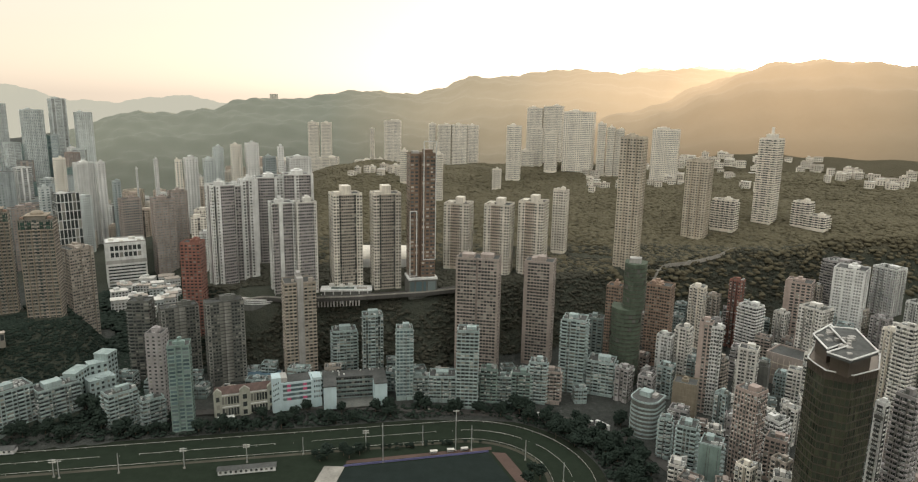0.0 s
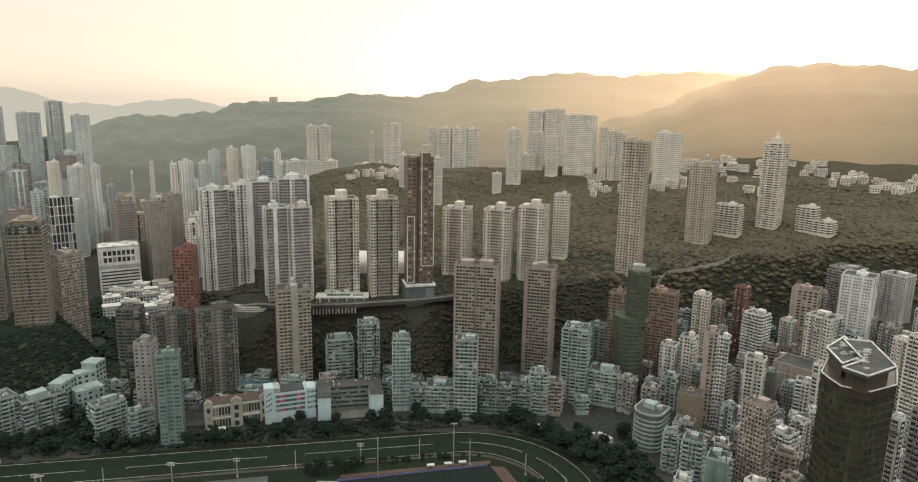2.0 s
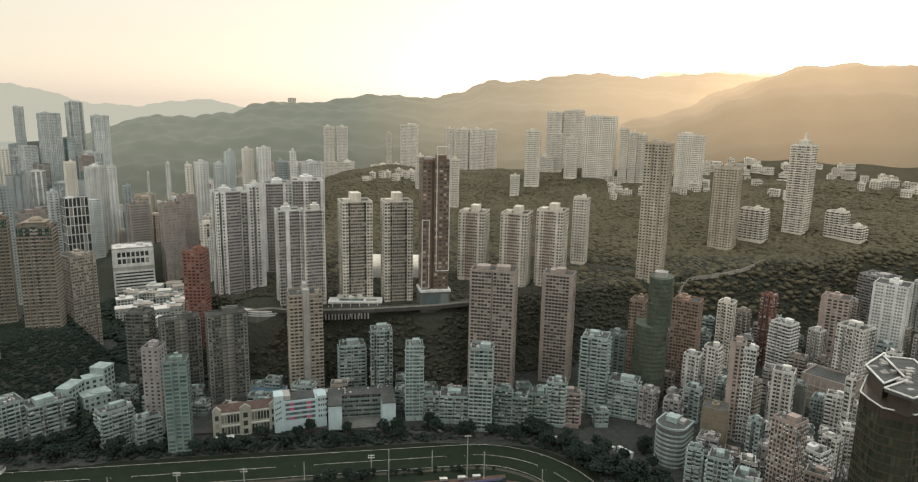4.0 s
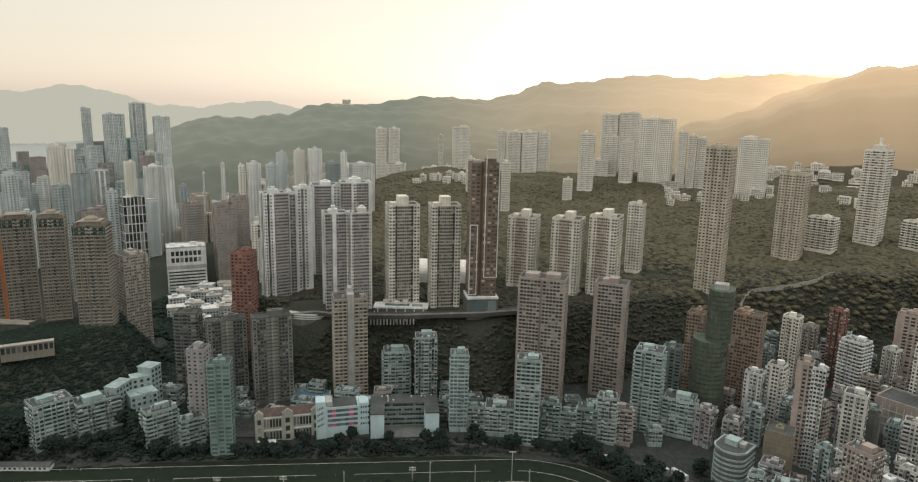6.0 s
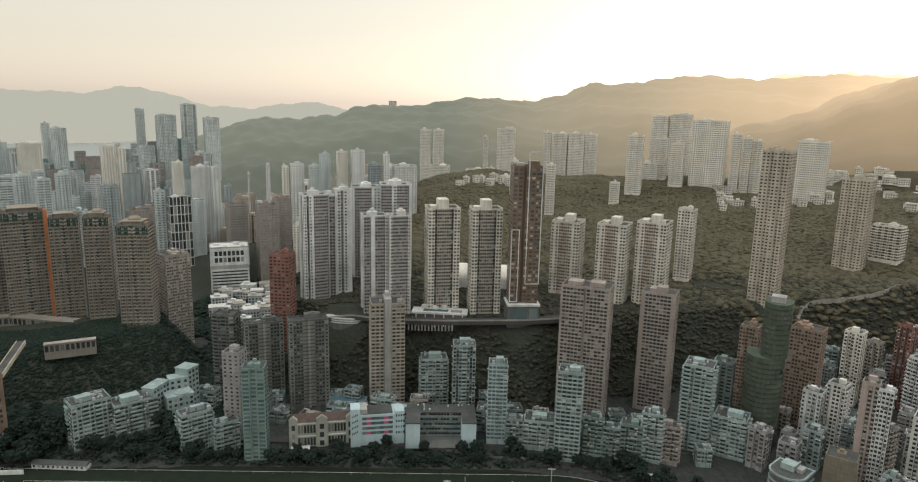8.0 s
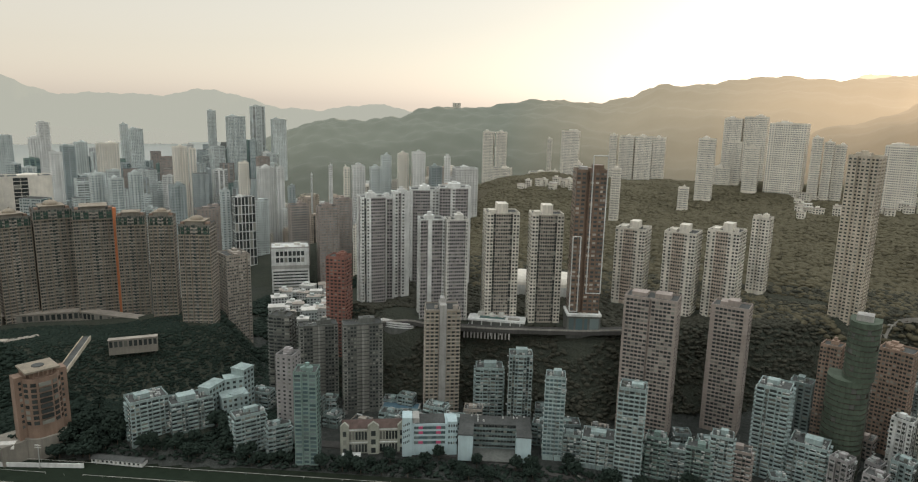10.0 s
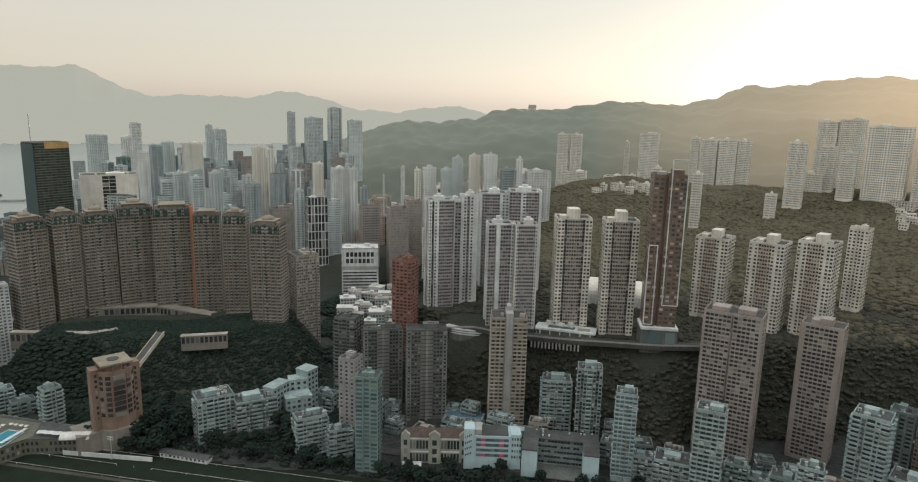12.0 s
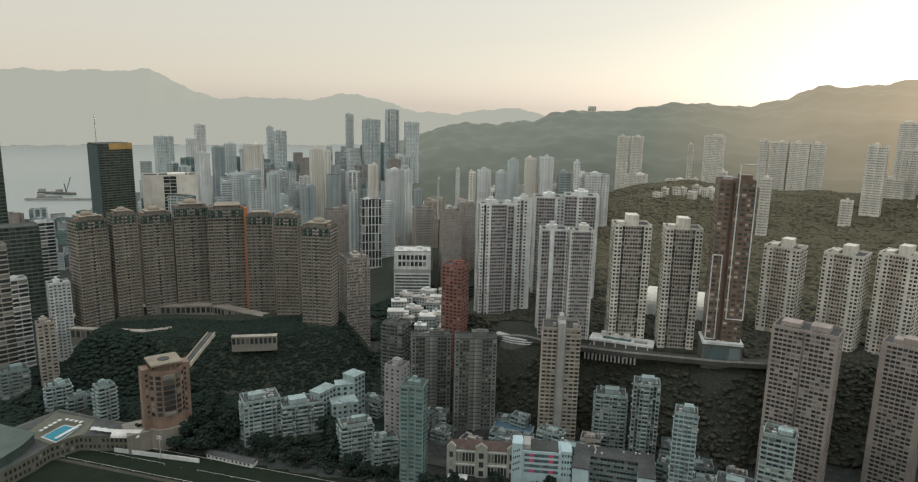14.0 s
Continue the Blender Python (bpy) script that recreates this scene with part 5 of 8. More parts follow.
def club():
    t = thing("club_building", "sandstone club building with curved front and roof pool", "building", -398, 345, 0)
    FOOT.append((-398, 340, 30))
    FOOT.append((-375, 366, 24))
    FOOT.append((-420, 312, 30))
    front = [(-392, 270), (-391, 305), (-393, 322), (-397, 336), (-393.5, 353), (-366, 367.5), (-361, 373), (-366, 384), (-400, 376), (-440, 371), (-440, 270)]
    loc = [(x + 398, y - 345) for x, y in front]
    part("wall", Shape().prism(loc, -1, 10.6), W_CLUB, t)
    part("flat_roof", Shape().prism(ring_offset(loc, 0.965), 10.6, 10.8), W_ROOF, t, "dark felt flat roof")
    deck = [(-424, 336), (-437, 366), (-404, 372), (-392, 357), (-397, 337)]
    deck_ob = part("pool_terrace", Shape().prism([(x + 398, y - 345) for x, y in deck], 10.8, 11.05), W_CLUB, t, "stone paved pool terrace")
    pool = [(-410.6, 340.4), (-396.8, 340.4), (-402.0, 358.2), (-413.4, 356.3)]
    part("pool_kerb", Shape().prism(ring_offset([(x + 398, y - 345) for x, y in pool], 1.12), 11.0, 11.18), W_WHITE, deck_ob)
    part("pool_water", Shape().prism([(x + 398, y - 345) for x, y in pool], 11.1, 11.24), G_POOL, deck_ob, "bright blue pool water")
    hall = [(-440, 270), (-395, 270), (-394, 305), (-400, 322), (-408, 334), (-440, 330)]
    part("stand_roof", Shape().prism([(x + 398, y - 345) for x, y in hall], 10.6, 16.5), W_COPPERGREEN, t, "green metal roofed stand")
    part("stand_eave", Shape().prism(ring_offset([(x + 398, y - 345) for x, y in hall], 1.03), 16.5, 17.1, bottom=True), W_COPPERGREEN, t)
    for f in range(2):
        for (xa, ya), (xb, yb) in zip(front[1:6], front[2:7]):
            n = max(2, int(math.hypot(xb - xa, yb - ya) / 2.6))
            for i in range(n):
                q = (i + 0.5) / n
                o = part("window", WINDOW_CLUB, G_DARK, t, at=(xa + (xb - xa) * q + 398, ya + (yb - ya) * q - 345, 2.0 + 4.4 * f))
                o.rotation_euler = (0, 0, math.atan2(yb - ya, xb - xa))
    vault = Shape()
    for i in range(9):
        a = math.pi * i / 8
        vault.v += [(4.5 * math.cos(a), -9, 3.0 * math.sin(a)), (4.5 * math.cos(a), 9, 3.0 * math.sin(a))]
        if i:
            vault.f.append((2 * i - 2, 2 * i - 1, 2 * i + 1, 2 * i))
    vault.f += [tuple(range(0, 18, 2)), tuple(range(17, 0, -2))]
    o = part("vaulted_roof", vault, W_PALE, t, "pale barrel vaulted roof", at=(30.5, 24, 10.6))
    o.rotation_euler = (0, 0, radians(-62))
    for i in range(3):
        o = part("awning", Shape().box(-2.6, 2.6, -1.7, 1.7, 2.4, 2.6, bottom=True), W_WHITE, t, "white fabric awning", at=(9 + i * 5.2, 16.5 + i * 1.4, 10.6))
        o.rotation_euler = (radians(9), 0, radians(28))
    return t


WINDOW_CLUB = Shape().box(-0.75, 0.75, -0.09, 0.1, 0, 2.3, bottom=True).mesh("window", G_DARK)
club()


def parasol(x, y):
    t = thing("parasol", "white parasol beside the pool", "parasol", x, y, 11.0, 0, "pool parasols")
    s = Shape()
    s.v = [(1.5 * math.cos(2 * math.pi * i / 8), 1.5 * math.sin(2 * math.pi * i / 8), 2.1) for i in range(8)] + [(0, 0, 2.8)]
    s.f = [(i, (i + 1) % 8, 8) for i in range(8)] + [tuple(range(7, -1, -1))]
    part("canopy", s, W_WHITE, t)
    part("pole", Shape().tube((0, 0, 0), (0, 0, 2.2), 0.06, 6), W_STEEL, t)


for i in range(8):
    parasol(-398.0 - 0.6 * i * 0.9, 342.0 + i * 2.5)
for i in range(5):
    parasol(-416.0 - i * 0.9, 343 + i * 3.6)
for i in range(4):
    parasol(-416.5 + i * 3.8, 360.6 + i * 0.7)


def funicular(x0, y0, z0, x1, y1, z1):
    """Covered stair bridge that climbs from the orange tower to the estate."""
    ln = math.hypot(x1 - x0, y1 - y0)
    t = thing("covered_bridge", "covered bridge from the orange tower to the estate", "bridge", x0, y0, 0, math.degrees(math.atan2(y1 - y0, x1 - x0)))
    for i, b in enumerate((-2.6, 2.6)):
        s = Shape()
        n = len(s.v)
        s.v = [(0, b - 0.3, z0 - 3), (ln, b - 0.3, z1 - 3), (ln, b + 0.3, z1 - 3), (0, b + 0.3, z0 - 3), (0, b - 0.3, z0), (ln, b - 0.3, z1), (ln, b + 0.3, z1), (0, b + 0.3, z0)]
        s.f = [(0, 1, 5, 4), (1, 2, 6, 5), (2, 3, 7, 6), (3, 0, 4, 7), (4, 5, 6, 7), (3, 2, 1, 0)]
        part("side_wall", s, W_TAN if i else W_BEIGE, t)
    s = Shape()
    s.v = [(0, -2.3, z0 - 0.6), (ln, -2.3, z1 - 0.6), (ln, 2.3, z1 - 0.6), (0, 2.3, z0 - 0.6), (0, -2.3, z0 - 1.0), (ln, -2.3, z1 - 1.0), (ln, 2.3, z1 - 1.0), (0, 2.3, z0 - 1.0)]
    s.f = [(0, 1, 2, 3), (7, 6, 5, 4), (0, 4, 5, 1), (2, 6, 7, 3)]
    part("deck_roof", s, W_ROOF, t)


funicular(-349, 402, 52, -372, 446, 57)


# ---- roads ----
def road(name, label, pts, width, mat=None, lift=0.5, wall=0.0, level=None):
    """A strip that follows the ground, or a level, with low parapets where it is retained."""
    mat = mat or W_ROAD
    line = []
    for (xa, ya), (xb, yb) in zip(pts, pts[1:]):
        n = max(2, int(math.hypot(xb - xa, yb - ya) / 5))
        line += [(xa + (xb - xa) * i / n, ya + (yb - ya) * i / n) for i in range(n)]
    line.append(pts[-1])
    s, w2 = Shape(), Shape()
    zs = [max(g(x, y) + lift, level[0] + (level[1] - level[0]) * i / (len(line) - 1) if level else -99) for i, (x, y) in enumerate(line)]
    for _ in range(4):
        zs = [zs[0]] + [(zs[i - 1] + zs[i] * 2 + zs[i + 1]) / 4 + 0.1 for i in range(1, len(zs) - 1)] + [zs[-1]]
    edge = []
    for i, (x, y) in enumerate(line):
        xa, ya = line[max(0, i - 1)]
        xb, yb = line[min(len(line) - 1, i + 1)]
        ln = math.hypot(xb - xa, yb - ya) or 1
        nx, ny = -(yb - ya) / ln, (xb - xa) / ln
        edge.append(((x - nx * width / 2, y - ny * width / 2, zs[i]), (x + nx * width / 2, y + ny * width / 2, zs[i])))
    for i, (a, b) in enumerate(edge):
        s.v += [a, b, (a[0], a[1], a[2] - 3), (b[0], b[1], b[2] - 3)]
        if i:
            k = 4 * i
            s.f += [(k - 4, k, k + 1, k - 3), (k - 2, k + 2, k, k - 4), (k - 3, k + 1, k + 3, k - 1)]
            if wall:
                (p, q), (p2, q2) = edge[i - 1], edge[i]
                m = len(w2.v)
                w2.v += [p, p2, (p2[0], p2[1], p2[2] + wall), (p[0], p[1], p[2] + wall), (p[0], p[1] + 0.35, p[2]), (p2[0], p2[1] + 0.35, p2[2]), (p2[0], p2[1] + 0.35, p2[2] + wall), (p[0], p[1] + 0.35, p[2] + wall)]
                w2.f += [(m, m + 1, m + 2, m + 3), (m + 3, m + 2, m + 6, m + 7), (m + 5, m + 4, m + 7, m + 6)]
    ob = tagged(new(name, s.mesh(name, mat)), label, "road", kind="structure")
    if wall:
        pw = new("parapet", w2.mesh("parapet", W_CONC))
        pw.parent = ob
    return ob, edge

estate_tower("brown tiled tower of a curved hilltop estate under a low dome", -521.5, 456.7, 24.1, 17.7, 126.4, 78.2, True, False)
estate_tower("brown tiled tower of a curved hilltop estate under a low dome", -513.7, 483.3, 19.3, 14.2, 128.0, 71.9, True, False)
estate_tower("brown tiled tower of a curved hilltop estate under a low dome", -508.8, 511.9, 25.5, 18.7, 125.1, 63.6, True, False)
estate_tower("brown tiled tower of a curved hilltop estate under a low dome", -489.7, 535.4, 29.2, 21.5, 130.2, 53.9, True, False)
estate_tower("brown tiled tower of a curved hilltop estate beside its twin", -458.5, 550.0, 32.2, 23.7, 130.1, 44.1, False, True)
estate_tower("brown tiled tower of a curved hilltop estate beside its twin", -420.1, 551.4, 22.1, 16.3, 126.7, 35.5, False, False)
estate_tower("brown tiled tower of a curved hilltop estate under a low dome", -384.2, 546.3, 19.2, 14.1, 129.6, 27.3, True, False)
estate_tower("brown tiled tower of a curved hilltop estate under a low dome", -343.0, 537.0, 24.5, 18.0, 126.7, 18.8, True, False)
arcade_wall("podium_wall", "tan arcaded podium wall of the estate", -502, 422, -448, 445.6, 43.5, 9, 5, 14)
arcade_wall("podium_wall", "tan arcaded podium wall of the estate", -448, 445.6, -436, 464, 43.0, 9, 5, 6)
arcade_wall("podium_wall", "tan arcaded podium wall of the estate", -372, 465, -345, 485, 46.5, 7.5, 5, 10)
arcade_wall("podium_wall", "tan arcaded podium under the estate towers", -537, 445, -514, 495, 40.5, 8, 10, 12)
arcade_wall("podium_wall", "tan arcaded podium under the estate towers", -514, 495, -464, 530, 40.5, 8, 10, 14)
arcade_wall("podium_wall", "tan arcaded podium under the estate towers", -464, 530, -387, 530, 40.5, 8, 10, 18)
arcade_wall("podium_wall", "tan arcaded podium under the estate towers", -387, 530, -340, 522, 40.5, 6, 10, 14)
tower("residential_tower", "brown stepped apartment tower beside the curved estate", -344.5, 586.3, 21.1, 25.4, 91.1, 53.9, W_TAUPE, G_PALE, deep=1.5, front='wmrmrw', side='wmrmrmw')
tower("office_tower", "white framed office tower with dark glass bays", -479.5, 809.1, 25.4, 20.3, 106.0, 44.5, W_WHITE, G_DARK, floor=11.0, win=(0.76, 0.9), roof=3.0, front='wwwwww', side='wwwww')
exchange_block(-389.0, 763.0, 42.0, 30.0, 60.0, 30.0)
tower("residential_tower", "red brick tiled apartment tower among white blocks", -222.6, 548.0, 16.1, 14.5, 106.5, 3.1, W_RED, G_DARK, win=(0.6, 0.45), blank=(3,), front='wwwww', side='wwwww', ledge=0.35)
tower("residential_tower", "dark concrete tower with a blank gable", -250.1, 507.2, 16.3, 13.1, 67.7, 7.3, W_DARK, G_DARK, deep=1.2, front='BwBwB', side='BwBwB')
tower("residential_tower", "dark weathered apartment slab with stacked balconies", -220.0, 506.0, 28.0, 12.6, 64.0, 34.2, W_RAIL, G_DARK, front='wmRRsRRmw', side='wmw', deep=1.0, trim=W_DARK, bay=W_DARK, ledge=0.12, group='dark slabs')
tower("residential_tower", "dark weathered apartment slab with stacked balconies", -182.5, 501.3, 28.2, 12.7, 70.6, 30.2, W_RAIL, G_DARK, front='wmRRsRRmw', side='wmw', deep=1.0, trim=W_DARK, bay=W_DARK, ledge=0.12, group='dark slabs')
tower("residential_tower", "narrow pinkish grey apartment tower with small windows", -210.6, 446.1, 11.7, 11.7, 63.8, 2.1, W_MAUVE, G_DARK, win=(0.4, 0.45), front='www', side='www')
tower("residential_tower", "narrow pale green glazed apartment tower", -188.5, 430.2, 14.2, 12.7, 61.5, 16.5, W_GREEN, G_BLUE, deep=0.8, win=(0.75, 0.6), front='wrw', side='wrw')
tower("residential_tower", "tall white apartment tower with fluted bays", -210.2, 583.8, 21.0, 16.8, 150.1, 38.1, W_WHITE, G_DARK, front='wdwsmmr', side='wsmsw', deep=1.9, win=(0.5, 0.5), coolers=0.3, group='white apartment cluster', roof=4.5, bay=W_BAY)
tower("residential_tower", "tall white apartment tower with fluted bays", -203.1, 595.6, 14.0, 11.2, 147.9, 32.8, W_WHITE, G_DARK, front='mrsms', side='wsmsw', deep=1.9, win=(0.5, 0.5), coolers=0.3, group='white apartment cluster', roof=4.5, bay=W_BAY)
tower("residential_tower", "tall white apartment tower with fluted bays", -193.2, 605.6, 14.3, 11.5, 152.2, 29.5, W_WHITE, G_DARK, front='swrwss', side='wsmsw', deep=1.9, win=(0.5, 0.5), coolers=0.3, group='white apartment cluster', roof=4.5, bay=W_BAY)
tower("residential_tower", "tall white apartment tower with fluted bays", -186.1, 650.0, 26.6, 21.3, 150.3, 24.2, W_WHITE, G_DARK, front='srmmswws', side='wsmsw', deep=1.9, win=(0.5, 0.5), coolers=0.3, group='white apartment cluster', roof=4.5, bay=W_BAY)
tower("residential_tower", "tall white apartment tower with fluted bays", -158.4, 650.6, 27.6, 22.1, 153.5, 21.5, W_WHITE, G_DARK, front='mmsWmmrss', side='wsmsw', deep=1.9, win=(0.5, 0.5), coolers=0.3, group='white apartment cluster', roof=4.5, bay=W_BAY)
tower("residential_tower", "tall white apartment tower with fluted bays", -151.6, 563.5, 18.8, 16.9, 138.9, 28.7, W_WHITE, G_DARK, front='mrsssmmw', side='wsmsw', deep=1.9, win=(0.5, 0.5), coolers=0.3, group='white apartment cluster', roof=4.5, bay=W_BAY)
tower("residential_tower", "tall white apartment tower with fluted bays", -132.2, 565.8, 17.1, 15.3, 139.5, 26.4, W_PALE, G_DARK, front='swmmmmws', side='wsmsw', deep=1.9, win=(0.5, 0.5), coolers=0.3, group='white apartment cluster', roof=4.5, bay=W_BAY)
tower("residential_tower", "cream tiled twin tower with stepped crown", -99.7, 578.7, 25.2, 20.1, 145.4, 22.3, W_CREAM, G_DARK, front='wwdmmdww', side='wwdww', deep=1.1, win=(0.62, 0.52), crown=((-0.16, 0.16, -0.3, 0.3, 7.0), (-0.4, -0.2, -0.2, 0.2, 1.8)), coolers=0.3, group='cream twin towers', bay=W_TAUPE)
tower("residential_tower", "cream tiled twin tower with stepped crown", -64.8, 578.2, 23.8, 19.1, 146.4, 18.2, W_CREAM, G_DARK, front='wwdmmdww', side='wwdww', deep=1.1, win=(0.62, 0.52), crown=((-0.16, 0.16, -0.3, 0.3, 7.0), (-0.4, -0.2, -0.2, 0.2, 1.8)), coolers=0.3, group='cream twin towers', bay=W_TAUPE)
tower("residential_tower", "pale cream apartment tower on the wooded terrace", -0.7, 642.3, 24.4, 22.0, 129.3, -13.4, W_CREAM, G_DARK, front='wswrmrwsww', side='wwdwww', deep=1.2, win=(0.66, 0.52), crown=((-0.1, 0.2, -0.2, 0.3, 6.0), (-0.4, -0.2, -0.2, 0.2, 1.5)), coolers=0.3, group='terrace towers', bay=W_PINK)
tower("residential_tower", "pale cream apartment tower on the wooded terrace", 38.1, 634.3, 24.5, 22.0, 130.2, -17.2, W_CREAM, G_DARK, front='wswrmrwsww', side='wwdwww', deep=1.2, win=(0.66, 0.52), crown=((-0.1, 0.2, -0.2, 0.3, 6.0), (-0.4, -0.2, -0.2, 0.2, 1.5)), coolers=0.3, group='terrace towers', bay=W_PINK)
tower("residential_tower", "pale cream apartment tower on the wooded terrace", 71.0, 637.2, 24.5, 22.1, 133.1, -20.4, W_CREAM, G_DARK, front='wswrmrwsww', side='wwdwww', deep=1.2, win=(0.66, 0.52), crown=((-0.1, 0.2, -0.2, 0.3, 6.0), (-0.4, -0.2, -0.2, 0.2, 1.5)), coolers=0.3, group='terrace towers', bay=W_PINK)
tower("residential_tower", "pale cream apartment tower on the wooded terrace", 105.9, 697.5, 14.0, 14.0, 136.1, -22.8, W_CREAM, G_DARK, deep=1.2, win=(0.55, 0.5), roof=4.0, group='terrace towers', front='wwrww', side='wwrww')
tower("residential_tower", "taupe apartment tower with rows of small balconies", 16.5, 530.9, 34.6, 19.0, 102.2, -10.3, W_ROSE, G_DARK, front='swwwwwwRwwwwwws', side='swwswws', deep=0.9, win=(0.82, 0.56), group='slope towers', crown=((-0.4, -0.1, -0.2, 0.3, 2.5), (0.05, 0.35, -0.2, 0.3, 3.0)), ledge=0.18)
tower("residential_tower", "taupe apartment tower with rows of small balconies", 69.4, 554.2, 24.4, 17.1, 94.8, -16.2, W_ROSE, G_DARK, front='sswwwwwwwss', side='swwswws', deep=0.9, win=(0.82, 0.56), group='slope towers', crown=((-0.3, 0.1, -0.2, 0.3, 2.5), (-0.1, 0.2, -0.2, 0.3, 4.0)), ledge=0.18)
tower("residential_tower", "very tall slim cream tower on the hillside", 168.9, 660.8, 21.6, 19.5, 193.6, -30.3, W_BEIGE, G_DARK, deep=1.2, win=(0.55, 0.46), roof=4.0, front='wwrwwrw', side='wwrwwrw')
tower("residential_tower", "tall slim cream tower by the hillside road", 271.0, 761.8, 24.4, 22.0, 164.1, -35.6, W_BEIGE, G_DARK, deep=1.2, win=(0.55, 0.46), roof=4.0, front='wwrwwrww', side='wwrwwrw')
tower("residential_tower", "tall rounded tower with banded balconies and a spire", 371.5, 810.8, 22.2, 20.0, 187.5, -44.6, W_HILL, G_PALE, front='wBwBBwBw', side='wBwBw', ledge=0.5, win=(0.6, 0.42), crown=((-0.25, 0.25, -0.25, 0.25, 6.0), (-0.06, 0.06, -0.06, 0.06, 14.0)))
tower("apartment_block", "white mid-rise block on the wooded hillside", 310.8, 779.8, 25.9, 15.5, 117.8, -41.7, W_HILL, G_DARK, front='BwBwBwBwB', side='BwBwB')
tower("apartment_block", "white mid-rise block on the wooded hillside", 403.8, 783.1, 19.2, 13.5, 116.7, -51.3, W_HILL, G_DARK, front='BwBwBwB', side='BwBwB')
tower("apartment_block", "white mid-rise block on the wooded hillside", 414.6, 769.9, 23.7, 16.6, 102.8, -52.3, W_HILL, G_DARK, front='BwBwBwB', side='BwBwB')
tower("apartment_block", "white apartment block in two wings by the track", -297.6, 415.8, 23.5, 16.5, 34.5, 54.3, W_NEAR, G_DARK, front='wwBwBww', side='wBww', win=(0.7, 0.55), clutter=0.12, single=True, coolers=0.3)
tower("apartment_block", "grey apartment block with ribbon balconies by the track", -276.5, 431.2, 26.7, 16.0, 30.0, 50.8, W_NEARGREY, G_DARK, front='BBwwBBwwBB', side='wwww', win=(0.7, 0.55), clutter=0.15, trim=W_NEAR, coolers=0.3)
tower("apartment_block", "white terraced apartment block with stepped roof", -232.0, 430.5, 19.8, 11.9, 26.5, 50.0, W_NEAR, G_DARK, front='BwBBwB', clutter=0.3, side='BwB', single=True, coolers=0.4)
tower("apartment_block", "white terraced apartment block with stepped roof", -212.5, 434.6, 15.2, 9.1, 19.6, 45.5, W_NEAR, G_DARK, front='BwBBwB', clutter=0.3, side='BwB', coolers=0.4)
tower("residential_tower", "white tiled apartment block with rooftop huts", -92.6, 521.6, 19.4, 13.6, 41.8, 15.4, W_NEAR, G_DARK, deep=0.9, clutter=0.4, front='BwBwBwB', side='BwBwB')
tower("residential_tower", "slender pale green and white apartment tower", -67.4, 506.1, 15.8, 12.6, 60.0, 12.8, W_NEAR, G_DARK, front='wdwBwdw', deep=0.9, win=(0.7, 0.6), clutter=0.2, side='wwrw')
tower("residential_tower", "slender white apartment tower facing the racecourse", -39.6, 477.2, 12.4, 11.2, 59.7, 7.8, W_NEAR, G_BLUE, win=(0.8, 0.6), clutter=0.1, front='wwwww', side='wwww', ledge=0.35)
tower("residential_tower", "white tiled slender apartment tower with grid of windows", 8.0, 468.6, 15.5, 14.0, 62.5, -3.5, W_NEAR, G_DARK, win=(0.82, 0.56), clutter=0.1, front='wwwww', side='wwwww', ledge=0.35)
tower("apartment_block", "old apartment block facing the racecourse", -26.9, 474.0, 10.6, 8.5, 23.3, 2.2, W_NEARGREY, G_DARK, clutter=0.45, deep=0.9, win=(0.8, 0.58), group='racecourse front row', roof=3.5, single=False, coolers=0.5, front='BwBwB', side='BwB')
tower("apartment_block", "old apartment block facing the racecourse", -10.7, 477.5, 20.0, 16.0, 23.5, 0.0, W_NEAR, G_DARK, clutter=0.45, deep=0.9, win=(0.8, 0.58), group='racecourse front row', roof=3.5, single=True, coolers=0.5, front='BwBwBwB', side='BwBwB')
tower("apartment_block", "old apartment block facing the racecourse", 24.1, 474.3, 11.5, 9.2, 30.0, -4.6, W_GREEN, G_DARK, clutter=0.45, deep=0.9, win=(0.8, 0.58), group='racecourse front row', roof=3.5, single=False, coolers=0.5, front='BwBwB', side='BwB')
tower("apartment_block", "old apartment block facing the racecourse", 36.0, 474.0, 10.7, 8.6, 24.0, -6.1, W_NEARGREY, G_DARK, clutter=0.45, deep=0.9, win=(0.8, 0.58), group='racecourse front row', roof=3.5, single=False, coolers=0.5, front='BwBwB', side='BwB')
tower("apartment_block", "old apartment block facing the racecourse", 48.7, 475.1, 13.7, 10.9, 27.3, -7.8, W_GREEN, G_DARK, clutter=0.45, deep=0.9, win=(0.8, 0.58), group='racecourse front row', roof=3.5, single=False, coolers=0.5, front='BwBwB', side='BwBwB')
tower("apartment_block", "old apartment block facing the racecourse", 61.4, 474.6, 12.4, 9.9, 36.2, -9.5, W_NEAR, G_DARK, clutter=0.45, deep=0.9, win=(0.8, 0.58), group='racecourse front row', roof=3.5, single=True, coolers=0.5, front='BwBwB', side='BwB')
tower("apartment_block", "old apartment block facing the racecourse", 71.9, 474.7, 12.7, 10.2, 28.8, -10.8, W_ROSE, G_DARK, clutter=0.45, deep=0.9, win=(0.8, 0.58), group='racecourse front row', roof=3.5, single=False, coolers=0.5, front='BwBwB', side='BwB')
